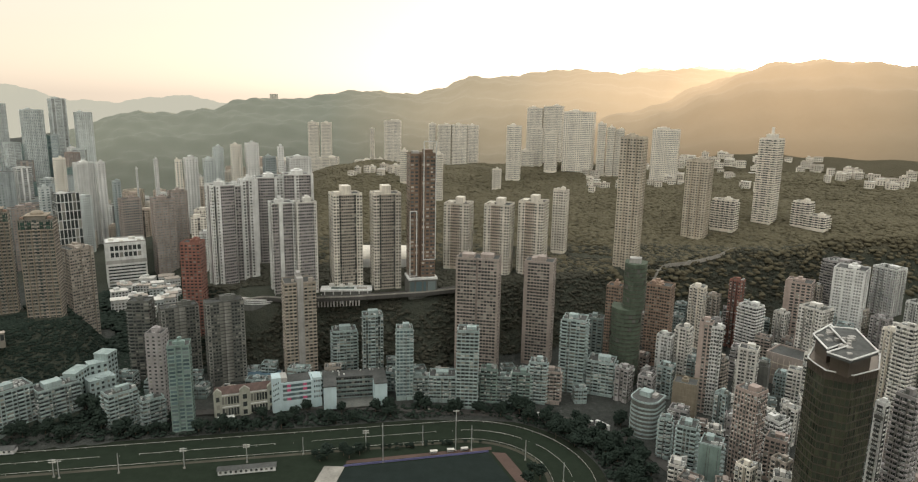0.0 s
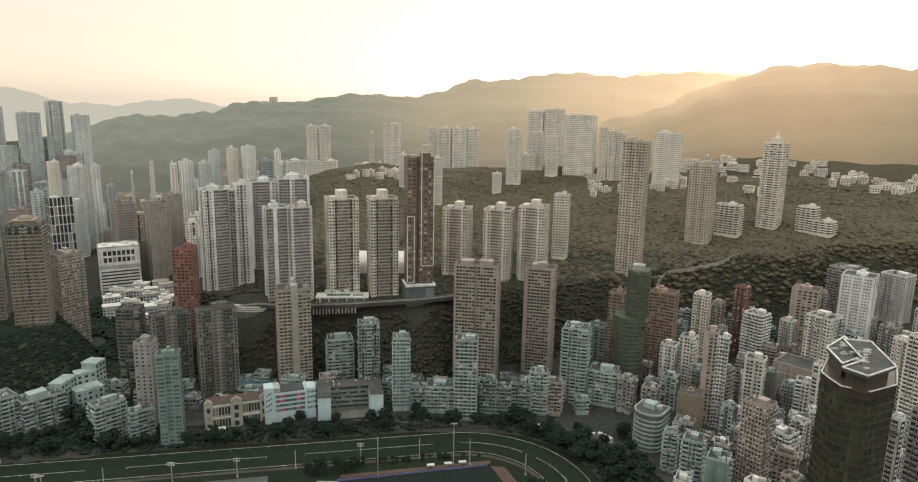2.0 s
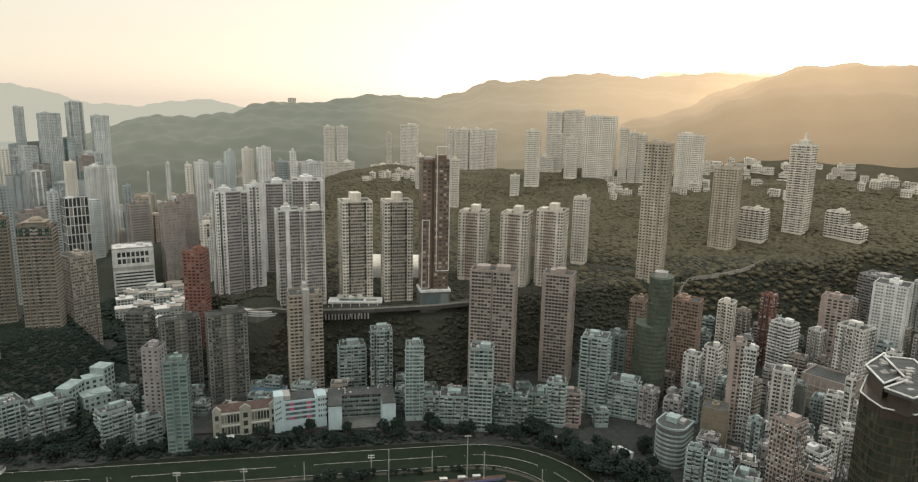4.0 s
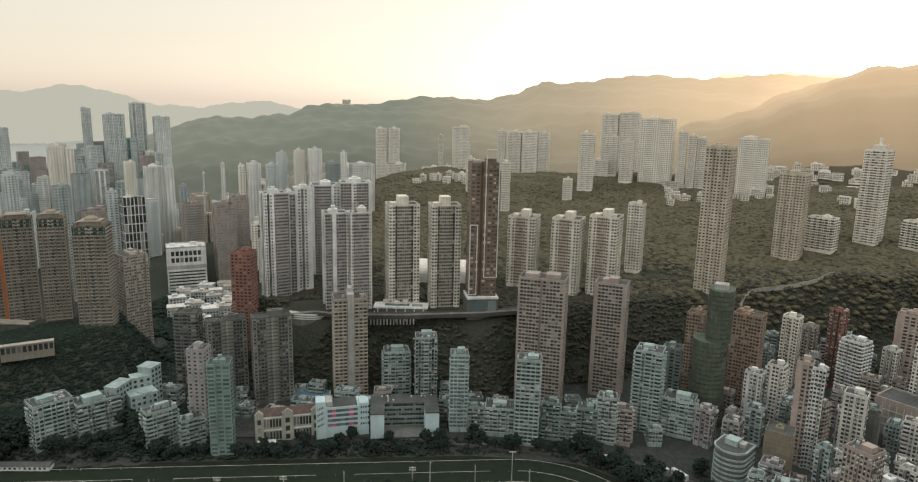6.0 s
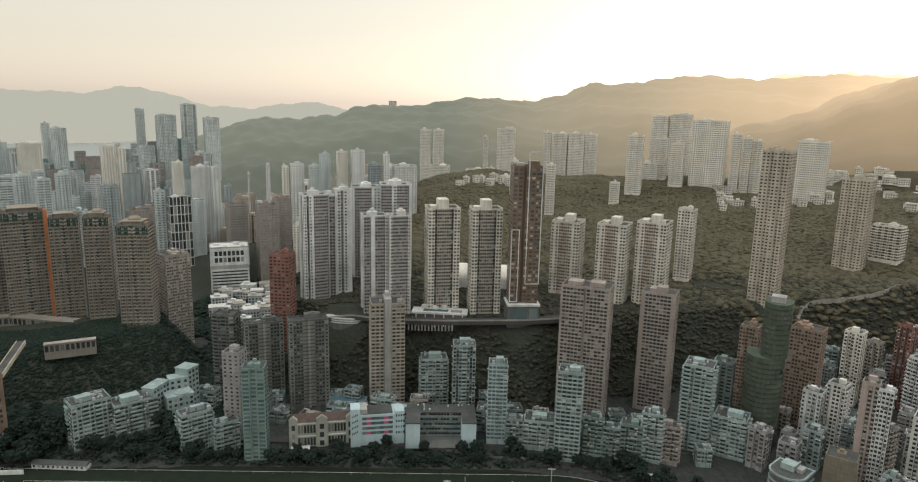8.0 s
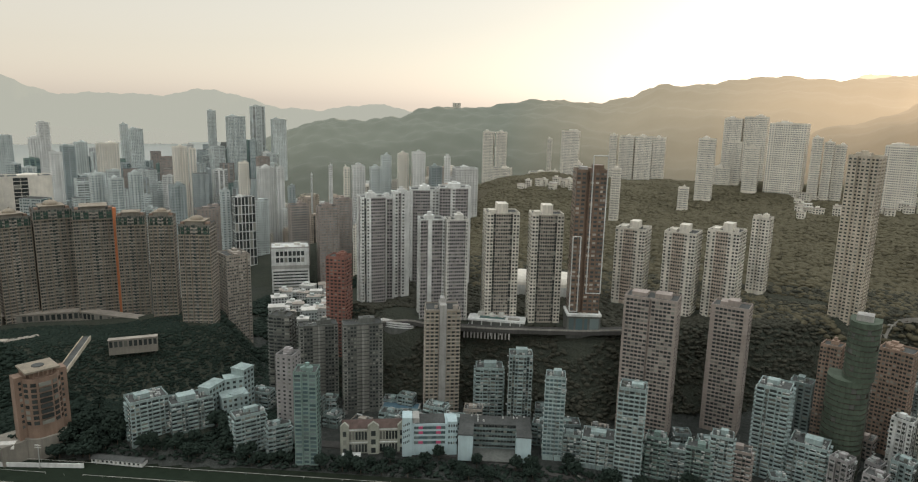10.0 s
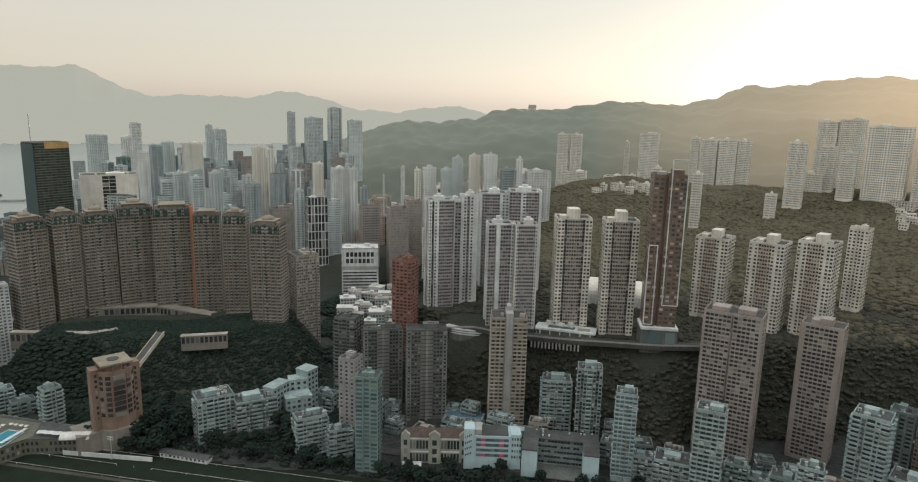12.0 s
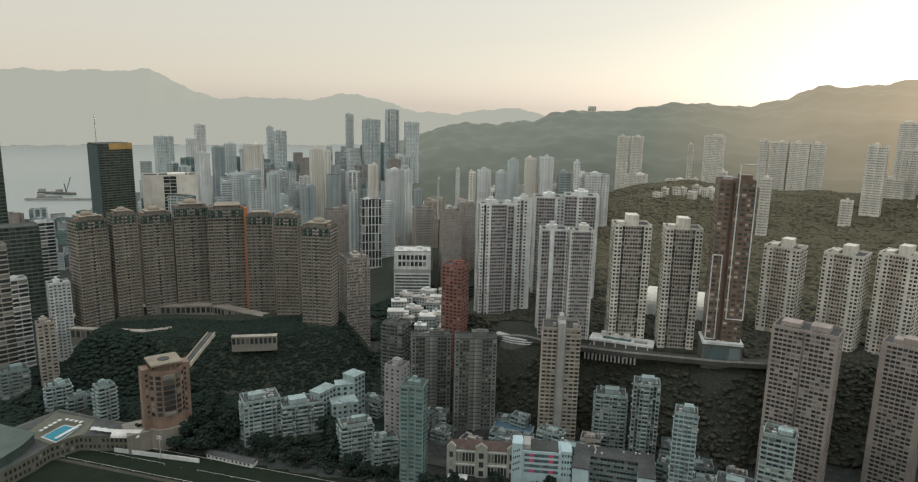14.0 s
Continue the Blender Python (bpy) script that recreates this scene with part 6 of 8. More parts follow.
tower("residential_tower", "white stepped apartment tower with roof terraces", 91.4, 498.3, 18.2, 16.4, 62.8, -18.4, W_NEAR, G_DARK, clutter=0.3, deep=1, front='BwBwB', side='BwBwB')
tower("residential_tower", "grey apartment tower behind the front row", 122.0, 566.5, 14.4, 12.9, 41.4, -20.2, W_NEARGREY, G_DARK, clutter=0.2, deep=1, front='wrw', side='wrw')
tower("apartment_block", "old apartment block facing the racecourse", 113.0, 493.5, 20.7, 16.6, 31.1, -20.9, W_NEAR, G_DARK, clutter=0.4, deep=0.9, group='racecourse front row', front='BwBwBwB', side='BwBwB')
tower("residential_tower", "rust brown tiled slab tower on the slope", 133.8, 551.5, 12.3, 12.3, 75.0, -27.6, W_RUST, G_DARK, front='wwmww', side='wrw', win=(0.7, 0.52))
tower("residential_tower", "rust brown tiled slab tower on the slope", 173.2, 553.9, 20.2, 16.2, 75.7, -31.4, W_RUST, G_DARK, front='wmrmw', side='wrwrw', win=(0.7, 0.52))
tower("residential_tower", "weathered white apartment tower in the dense town", 166.7, 510.6, 11.7, 9.9, 46.0, -36.1, W_WHITE, G_DARK, win=(0.6, 0.55), clutter=0.25, floor=2.8, deep=1.8, huts=2, group='dense town towers', coolers=0.4, front='wsmsw', side='wrwrw')
tower("residential_tower", "pale tiled apartment tower in the dense town", 180.9, 510.3, 11.2, 9.5, 52.6, -37.5, W_PALE, G_DARK, win=(0.6, 0.55), clutter=0.25, floor=2.8, deep=1.8, huts=2, group='dense town towers', coolers=0.4, front='wsmsw', side='BwBwB')
tower("residential_tower", "cream white apartment tower in the dense town", 220.8, 596.1, 12.8, 10.9, 62.7, -38.3, W_HILL, G_DARK, win=(0.6, 0.55), clutter=0.12, floor=2.8, deep=1.8, huts=2, group='dense town towers', coolers=0.4, front='wrwrw', side='wrwrw')
tower("residential_tower", "taupe tiled apartment tower in the dense town", 239.4, 604.9, 9.5, 8.1, 52.9, -49.6, W_TAUPE, G_DARK, win=(0.6, 0.55), clutter=0.12, floor=2.8, deep=1.8, huts=2, group='dense town towers', coolers=0.4, front='wwrw', side='wwrw')
tower("residential_tower", "red brick apartment tower in the dense town", 255.8, 595.4, 10.7, 9.1, 69.9, -51.3, W_RED, G_DARK, win=(0.6, 0.55), clutter=0.12, floor=2.8, deep=1.8, huts=2, group='dense town towers', coolers=0.4, front='wrwrw', side='wrw')
tower("residential_tower", "weathered white apartment tower in the dense town", 258.6, 568.4, 16.7, 14.2, 54.4, -52.5, W_WHITE, G_DARK, win=(0.6, 0.55), clutter=0.12, floor=2.8, deep=1.8, huts=2, group='dense town towers', coolers=0.4, front='BwBwBwBwB', side='BwBwBwB')
tower("residential_tower", "pale tiled apartment tower in the dense town", 291.9, 580.2, 10.6, 9.0, 44.8, -54.7, W_PALE, G_DARK, win=(0.6, 0.55), clutter=0.12, floor=2.8, deep=1.8, huts=2, group='dense town towers', coolers=0.4, front='wrwrw', side='wrw')
tower("residential_tower", "taupe tiled apartment tower in the dense town", 356.5, 643.8, 7.9, 6.7, 53.3, -57.0, W_TAUPE, G_DARK, win=(0.6, 0.55), clutter=0.12, floor=2.8, deep=1.8, huts=2, group='dense town towers', coolers=0.4, front='wrw', side='wrw')
tower("residential_tower", "pinkish grey apartment tower in the dense town", 387.6, 662.8, 26.8, 22.7, 73.9, -58.3, W_MAUVE, G_DARK, win=(0.6, 0.55), clutter=0.12, floor=2.8, deep=1.8, huts=2, group='dense town towers', coolers=0.4, front='BwBwBwBwBwBwB', side='BwBwBwBwBwB')
tower("residential_tower", "weathered white apartment tower in the dense town", 436.3, 660.7, 23.2, 19.7, 68.8, -61.4, W_WHITE, G_DARK, win=(0.6, 0.55), clutter=0.12, floor=2.8, deep=1.8, huts=2, group='dense town towers', coolers=0.4, front='wrwrwrwrwrw', side='wrwrwrwrw')
tower("residential_tower", "pale tiled apartment tower in the dense town", 294.4, 529.7, 20.1, 17.1, 65.2, -57.1, W_PALE, G_DARK, win=(0.6, 0.55), clutter=0.12, floor=2.8, deep=1.8, huts=2, group='dense town towers', coolers=0.4, front='wwrwwrww', side='wwrwwrww')
tower("residential_tower", "taupe tiled apartment tower in the dense town", 196.4, 475.1, 10.1, 8.6, 40.9, -50.5, W_TAUPE, G_DARK, win=(0.6, 0.55), clutter=0.25, floor=2.8, deep=1.8, huts=2, group='dense town towers', coolers=0.4, front='BwBwB', side='BwBwB')
tower("residential_tower", "weathered blue-white apartment tower in the dense town", 180.4, 424.2, 8.2, 7.0, 35.7, -51.0, W_NEAR, G_DARK, win=(0.6, 0.55), clutter=0.25, floor=2.8, deep=1.8, huts=2, group='dense town towers', coolers=0.4, front='wrw', side='wrw')
tower("residential_tower", "rosy tiled apartment tower in the dense town", 178.3, 379.1, 14.3, 12.1, 58.9, -53.2, W_SALMON, G_DARK, win=(0.6, 0.55), clutter=0.25, floor=2.8, deep=1.8, huts=2, group='dense town towers', coolers=0.4, front='wwwwwww', side='wwwwww')
tower("residential_tower", "pale tiled apartment tower in the dense town", 244.9, 442.3, 4.7, 4.0, 58.1, -57.0, W_PALE, G_DARK, win=(0.6, 0.55), clutter=0.25, floor=2.8, deep=1.8, huts=2, group='dense town towers', coolers=0.4, front='w', side='w')
tower("residential_tower", "weathered white apartment tower in the dense town", 226.7, 332.5, 5.4, 4.6, 73.1, -62.3, W_WHITE, G_DARK, win=(0.6, 0.55), clutter=0.25, floor=2.8, deep=1.8, huts=2, group='dense town towers', coolers=0.4, front='w', side='w')
tower("residential_tower", "pale tiled apartment tower in the dense town", 299.1, 424.8, 10.6, 9.0, 85.2, -63.1, W_PALE, G_DARK, win=(0.6, 0.55), clutter=0.25, floor=2.8, deep=1.8, huts=2, group='dense town towers', coolers=0.4, front='BwBwB', side='BwBwB')
tower("residential_tower", "cream white apartment tower in the dense town", 322.1, 474.6, 10.0, 8.5, 66.0, -62.2, W_HILL, G_DARK, win=(0.6, 0.55), clutter=0.25, floor=2.8, deep=1.8, huts=2, group='dense town towers', coolers=0.4, front='wrwrw', side='wrw')
tower("residential_tower", "taupe tiled apartment tower in the dense town", 374.9, 608.6, 18.2, 15.5, 41.0, -59.6, W_TAUPE, G_DARK, win=(0.6, 0.55), clutter=0.12, floor=2.8, deep=1.8, huts=2, group='dense town towers', coolers=0.4, front='wwrwwrww', side='wwrwwrw')
tower("residential_tower", "pinkish grey apartment tower in the dense town", 373.3, 566.2, 13.3, 11.3, 45.8, -61.4, W_MAUVE, G_DARK, win=(0.6, 0.55), clutter=0.12, floor=2.8, deep=1.8, huts=2, group='dense town towers', coolers=0.4, front='wrwrw', side='wrwrw')
tower("residential_tower", "weathered white apartment tower in the dense town", 208.4, 407.1, 14.5, 12.3, 27.2, -55.1, W_WHITE, G_DARK, win=(0.6, 0.55), clutter=0.25, floor=2.8, deep=1.8, huts=2, group='dense town towers', coolers=0.4, front='BwBwBwB', side='BwBwBwB')
tower("residential_tower", "pale tiled apartment tower in the dense town", 228.5, 424.6, 9.5, 8.1, 25.9, -56.3, W_PALE, G_DARK, win=(0.6, 0.55), clutter=0.25, floor=2.8, deep=1.8, huts=2, group='dense town towers', coolers=0.4, front='wrw', side='wrw')
tower("residential_tower", "cream white apartment tower in the dense town", 164.0, 344.6, 9.2, 7.8, 28.6, -53.5, W_HILL, G_DARK, win=(0.6, 0.55), clutter=0.25, floor=2.8, deep=1.8, huts=2, group='dense town towers', coolers=0.4, front='wwrw', side='wwrw')
tower("residential_tower", "taupe tiled apartment tower in the dense town", 183.4, 344.4, 9.0, 7.6, 32.5, -56.0, W_TAUPE, G_DARK, win=(0.6, 0.55), clutter=0.25, floor=2.8, deep=1.8, huts=2, group='dense town towers', coolers=0.4, front='wrw', side='wrw')
tower("residential_tower", "pinkish grey apartment tower in the dense town", 220.3, 304.2, 9.4, 8.0, 90.3, -63.9, W_MAUVE, G_DARK, win=(0.6, 0.55), clutter=0.25, floor=2.8, deep=1.8, huts=2, group='dense town towers', coolers=0.4, front='BwBwB', side='BwBwB')
tower("residential_tower", "weathered white apartment tower in the dense town", 434.5, 607.8, 17.3, 14.7, 47.8, -63.6, W_WHITE, G_DARK, win=(0.6, 0.55), clutter=0.12, floor=2.8, deep=1.8, huts=2, group='dense town towers', coolers=0.4, front='wrwrwrw', side='wrwrwrw')
tower("residential_tower", "pale tiled apartment tower in the dense town", 317.2, 425.4, 12.1, 10.3, 69.3, -64.7, W_PALE, G_DARK, win=(0.6, 0.55), clutter=0.25, floor=2.8, deep=1.8, huts=2, group='dense town towers', coolers=0.4, front='wwrww', side='wwrww')
tower("residential_tower", "cream white apartment tower in the dense town", 496.5, 659.8, 22.0, 18.7, 45.6, -65.0, W_HILL, G_DARK, win=(0.6, 0.55), clutter=0.12, floor=2.8, deep=1.8, huts=2, group='dense town towers', coolers=0.4, front='wrwrwrwrw', side='wrwrwrwrw')
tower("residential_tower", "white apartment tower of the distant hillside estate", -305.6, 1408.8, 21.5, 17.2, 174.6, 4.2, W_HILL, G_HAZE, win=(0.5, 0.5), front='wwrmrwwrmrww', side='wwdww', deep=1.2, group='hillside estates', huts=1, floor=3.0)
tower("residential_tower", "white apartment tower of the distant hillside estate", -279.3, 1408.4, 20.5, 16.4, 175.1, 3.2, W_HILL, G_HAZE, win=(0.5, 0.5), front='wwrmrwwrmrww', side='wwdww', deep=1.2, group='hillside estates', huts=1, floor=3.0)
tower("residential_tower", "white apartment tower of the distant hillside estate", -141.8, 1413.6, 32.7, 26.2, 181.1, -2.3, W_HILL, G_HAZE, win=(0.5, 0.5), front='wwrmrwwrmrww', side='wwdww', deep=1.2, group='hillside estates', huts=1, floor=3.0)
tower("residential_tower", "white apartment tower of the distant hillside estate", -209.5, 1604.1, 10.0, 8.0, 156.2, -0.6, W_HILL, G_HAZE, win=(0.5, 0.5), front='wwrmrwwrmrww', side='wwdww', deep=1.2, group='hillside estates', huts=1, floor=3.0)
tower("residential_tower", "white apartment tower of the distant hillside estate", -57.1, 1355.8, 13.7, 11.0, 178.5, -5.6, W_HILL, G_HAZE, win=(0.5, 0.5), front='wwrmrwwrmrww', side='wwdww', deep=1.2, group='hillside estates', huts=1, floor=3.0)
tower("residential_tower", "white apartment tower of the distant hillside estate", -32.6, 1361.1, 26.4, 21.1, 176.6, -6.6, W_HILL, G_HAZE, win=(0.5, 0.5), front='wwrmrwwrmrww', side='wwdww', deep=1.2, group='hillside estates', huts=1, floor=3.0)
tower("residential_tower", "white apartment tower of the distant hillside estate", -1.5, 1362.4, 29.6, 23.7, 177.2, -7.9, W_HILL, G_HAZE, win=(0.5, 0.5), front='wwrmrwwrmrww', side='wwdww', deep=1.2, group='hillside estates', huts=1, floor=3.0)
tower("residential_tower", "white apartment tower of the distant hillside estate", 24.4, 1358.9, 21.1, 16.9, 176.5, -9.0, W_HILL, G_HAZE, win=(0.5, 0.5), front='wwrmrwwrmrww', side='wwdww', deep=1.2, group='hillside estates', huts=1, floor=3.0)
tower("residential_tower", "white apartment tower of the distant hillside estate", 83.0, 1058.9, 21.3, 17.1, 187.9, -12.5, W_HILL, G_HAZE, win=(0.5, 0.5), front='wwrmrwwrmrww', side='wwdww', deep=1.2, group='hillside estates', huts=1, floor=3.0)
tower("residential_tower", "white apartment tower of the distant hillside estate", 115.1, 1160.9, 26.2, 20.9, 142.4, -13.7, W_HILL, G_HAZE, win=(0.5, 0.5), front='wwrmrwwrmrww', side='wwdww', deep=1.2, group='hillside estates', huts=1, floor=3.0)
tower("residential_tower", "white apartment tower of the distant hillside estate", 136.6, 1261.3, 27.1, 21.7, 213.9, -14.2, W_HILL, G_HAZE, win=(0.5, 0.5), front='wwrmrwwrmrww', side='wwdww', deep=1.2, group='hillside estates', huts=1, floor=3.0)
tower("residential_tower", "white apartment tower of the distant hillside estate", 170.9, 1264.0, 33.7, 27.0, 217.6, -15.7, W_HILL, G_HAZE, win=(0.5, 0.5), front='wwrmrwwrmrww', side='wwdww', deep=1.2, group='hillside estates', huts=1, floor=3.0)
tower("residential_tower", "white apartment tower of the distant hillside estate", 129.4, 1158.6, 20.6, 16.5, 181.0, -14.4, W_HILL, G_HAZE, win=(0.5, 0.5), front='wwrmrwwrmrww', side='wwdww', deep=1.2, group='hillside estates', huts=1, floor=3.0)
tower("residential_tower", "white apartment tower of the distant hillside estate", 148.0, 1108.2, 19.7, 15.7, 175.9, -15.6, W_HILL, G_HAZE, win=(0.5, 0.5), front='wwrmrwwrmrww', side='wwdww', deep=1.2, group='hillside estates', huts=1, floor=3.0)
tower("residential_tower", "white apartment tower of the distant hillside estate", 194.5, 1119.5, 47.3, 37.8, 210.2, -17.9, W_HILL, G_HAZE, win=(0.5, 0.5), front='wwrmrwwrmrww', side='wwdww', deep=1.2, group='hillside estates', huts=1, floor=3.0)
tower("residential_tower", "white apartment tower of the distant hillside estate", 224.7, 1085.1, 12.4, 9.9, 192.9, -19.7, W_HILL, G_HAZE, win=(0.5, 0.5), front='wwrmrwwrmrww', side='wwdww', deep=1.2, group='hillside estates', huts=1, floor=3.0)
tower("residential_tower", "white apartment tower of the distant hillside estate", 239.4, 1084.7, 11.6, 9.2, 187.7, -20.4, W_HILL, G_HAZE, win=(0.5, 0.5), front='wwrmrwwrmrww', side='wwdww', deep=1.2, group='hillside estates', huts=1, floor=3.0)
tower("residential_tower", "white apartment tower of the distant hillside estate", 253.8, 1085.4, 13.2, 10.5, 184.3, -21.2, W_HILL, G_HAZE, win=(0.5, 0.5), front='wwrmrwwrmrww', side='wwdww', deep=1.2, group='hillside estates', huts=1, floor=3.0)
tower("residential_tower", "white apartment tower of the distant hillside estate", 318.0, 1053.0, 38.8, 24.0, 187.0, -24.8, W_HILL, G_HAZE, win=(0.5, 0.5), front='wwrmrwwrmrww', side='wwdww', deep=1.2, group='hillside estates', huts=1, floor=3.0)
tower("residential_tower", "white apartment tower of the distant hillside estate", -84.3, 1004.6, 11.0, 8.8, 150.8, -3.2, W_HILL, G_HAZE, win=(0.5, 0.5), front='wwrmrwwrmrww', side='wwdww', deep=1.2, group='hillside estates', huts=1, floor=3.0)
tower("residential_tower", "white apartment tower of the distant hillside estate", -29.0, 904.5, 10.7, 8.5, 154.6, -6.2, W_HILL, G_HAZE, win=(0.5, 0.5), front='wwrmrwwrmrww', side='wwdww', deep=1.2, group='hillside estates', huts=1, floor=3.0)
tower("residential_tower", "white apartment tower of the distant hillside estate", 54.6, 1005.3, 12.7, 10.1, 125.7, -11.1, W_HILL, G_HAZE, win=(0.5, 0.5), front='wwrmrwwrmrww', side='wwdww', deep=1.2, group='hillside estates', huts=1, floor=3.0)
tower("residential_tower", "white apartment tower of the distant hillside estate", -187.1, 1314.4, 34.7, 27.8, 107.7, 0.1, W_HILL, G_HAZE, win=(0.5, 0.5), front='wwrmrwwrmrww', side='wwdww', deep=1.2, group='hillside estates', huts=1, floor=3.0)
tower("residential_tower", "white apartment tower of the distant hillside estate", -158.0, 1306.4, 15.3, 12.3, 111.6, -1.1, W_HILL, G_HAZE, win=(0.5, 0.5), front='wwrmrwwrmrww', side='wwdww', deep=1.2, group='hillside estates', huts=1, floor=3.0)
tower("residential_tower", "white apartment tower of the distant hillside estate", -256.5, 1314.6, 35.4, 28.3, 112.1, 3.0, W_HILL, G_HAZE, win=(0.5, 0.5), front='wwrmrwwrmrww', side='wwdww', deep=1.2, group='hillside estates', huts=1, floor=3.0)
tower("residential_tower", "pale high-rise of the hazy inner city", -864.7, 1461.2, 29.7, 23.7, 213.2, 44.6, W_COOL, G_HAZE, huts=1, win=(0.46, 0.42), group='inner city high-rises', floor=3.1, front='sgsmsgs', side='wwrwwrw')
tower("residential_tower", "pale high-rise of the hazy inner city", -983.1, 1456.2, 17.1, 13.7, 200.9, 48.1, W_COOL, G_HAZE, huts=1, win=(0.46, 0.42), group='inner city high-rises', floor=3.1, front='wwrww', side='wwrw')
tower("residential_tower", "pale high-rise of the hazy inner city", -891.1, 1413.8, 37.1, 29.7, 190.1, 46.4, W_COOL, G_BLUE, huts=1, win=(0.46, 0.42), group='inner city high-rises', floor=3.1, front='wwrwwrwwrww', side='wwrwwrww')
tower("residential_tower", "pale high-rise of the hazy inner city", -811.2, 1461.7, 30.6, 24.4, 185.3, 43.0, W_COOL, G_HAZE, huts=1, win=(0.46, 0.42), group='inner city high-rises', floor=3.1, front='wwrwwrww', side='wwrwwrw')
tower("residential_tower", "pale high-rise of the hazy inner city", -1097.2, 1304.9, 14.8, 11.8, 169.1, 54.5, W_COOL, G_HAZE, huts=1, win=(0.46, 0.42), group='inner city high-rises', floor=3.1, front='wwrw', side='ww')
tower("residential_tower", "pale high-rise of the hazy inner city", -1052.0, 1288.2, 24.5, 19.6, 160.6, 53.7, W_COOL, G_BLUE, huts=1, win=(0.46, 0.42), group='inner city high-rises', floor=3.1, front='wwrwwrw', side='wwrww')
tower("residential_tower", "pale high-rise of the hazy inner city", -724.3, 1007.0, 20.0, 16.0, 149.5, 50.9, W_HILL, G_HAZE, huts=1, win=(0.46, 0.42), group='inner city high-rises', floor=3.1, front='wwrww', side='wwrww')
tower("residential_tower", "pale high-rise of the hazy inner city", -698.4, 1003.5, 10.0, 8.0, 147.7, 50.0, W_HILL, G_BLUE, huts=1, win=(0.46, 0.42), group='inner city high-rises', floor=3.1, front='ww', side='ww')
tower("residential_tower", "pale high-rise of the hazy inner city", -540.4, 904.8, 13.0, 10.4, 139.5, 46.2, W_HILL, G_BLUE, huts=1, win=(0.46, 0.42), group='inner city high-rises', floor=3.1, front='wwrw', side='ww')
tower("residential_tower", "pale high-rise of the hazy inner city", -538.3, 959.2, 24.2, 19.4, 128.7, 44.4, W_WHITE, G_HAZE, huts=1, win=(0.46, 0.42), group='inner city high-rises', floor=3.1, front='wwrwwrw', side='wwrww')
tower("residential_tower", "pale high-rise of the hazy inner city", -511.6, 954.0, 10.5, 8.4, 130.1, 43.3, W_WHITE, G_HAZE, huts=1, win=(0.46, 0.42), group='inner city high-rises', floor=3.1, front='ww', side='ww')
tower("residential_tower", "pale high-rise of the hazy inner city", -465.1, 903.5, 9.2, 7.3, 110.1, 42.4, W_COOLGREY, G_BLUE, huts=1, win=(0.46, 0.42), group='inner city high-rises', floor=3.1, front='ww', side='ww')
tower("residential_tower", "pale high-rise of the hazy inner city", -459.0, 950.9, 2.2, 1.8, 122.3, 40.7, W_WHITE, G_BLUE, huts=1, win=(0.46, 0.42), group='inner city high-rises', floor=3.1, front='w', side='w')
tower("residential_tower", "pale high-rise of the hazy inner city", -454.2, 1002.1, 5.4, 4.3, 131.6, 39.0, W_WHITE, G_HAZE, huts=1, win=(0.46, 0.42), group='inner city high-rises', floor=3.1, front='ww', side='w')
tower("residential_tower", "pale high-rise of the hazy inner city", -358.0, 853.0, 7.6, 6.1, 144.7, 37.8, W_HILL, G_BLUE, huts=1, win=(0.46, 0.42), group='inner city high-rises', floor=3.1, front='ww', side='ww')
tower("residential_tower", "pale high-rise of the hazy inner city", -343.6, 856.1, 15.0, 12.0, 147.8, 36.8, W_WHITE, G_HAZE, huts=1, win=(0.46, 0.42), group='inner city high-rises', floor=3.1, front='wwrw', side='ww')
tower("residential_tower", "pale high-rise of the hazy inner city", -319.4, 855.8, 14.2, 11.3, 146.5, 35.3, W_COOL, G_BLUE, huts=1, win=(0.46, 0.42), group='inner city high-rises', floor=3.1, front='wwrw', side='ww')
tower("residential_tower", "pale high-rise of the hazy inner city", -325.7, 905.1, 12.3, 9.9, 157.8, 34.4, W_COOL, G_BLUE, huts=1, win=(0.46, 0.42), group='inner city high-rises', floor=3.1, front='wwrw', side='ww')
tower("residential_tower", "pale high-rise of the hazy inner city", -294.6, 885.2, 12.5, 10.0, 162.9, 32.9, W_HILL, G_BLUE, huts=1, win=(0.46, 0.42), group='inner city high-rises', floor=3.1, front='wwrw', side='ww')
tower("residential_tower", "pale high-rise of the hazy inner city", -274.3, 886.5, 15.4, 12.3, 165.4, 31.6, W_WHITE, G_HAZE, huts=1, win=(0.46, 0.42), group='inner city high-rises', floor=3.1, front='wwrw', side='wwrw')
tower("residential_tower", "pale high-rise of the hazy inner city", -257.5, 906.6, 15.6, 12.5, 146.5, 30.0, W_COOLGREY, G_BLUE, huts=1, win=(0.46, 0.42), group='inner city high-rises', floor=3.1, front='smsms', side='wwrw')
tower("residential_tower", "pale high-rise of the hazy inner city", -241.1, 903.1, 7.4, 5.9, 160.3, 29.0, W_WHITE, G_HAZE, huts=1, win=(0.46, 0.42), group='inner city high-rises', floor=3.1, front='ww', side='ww')
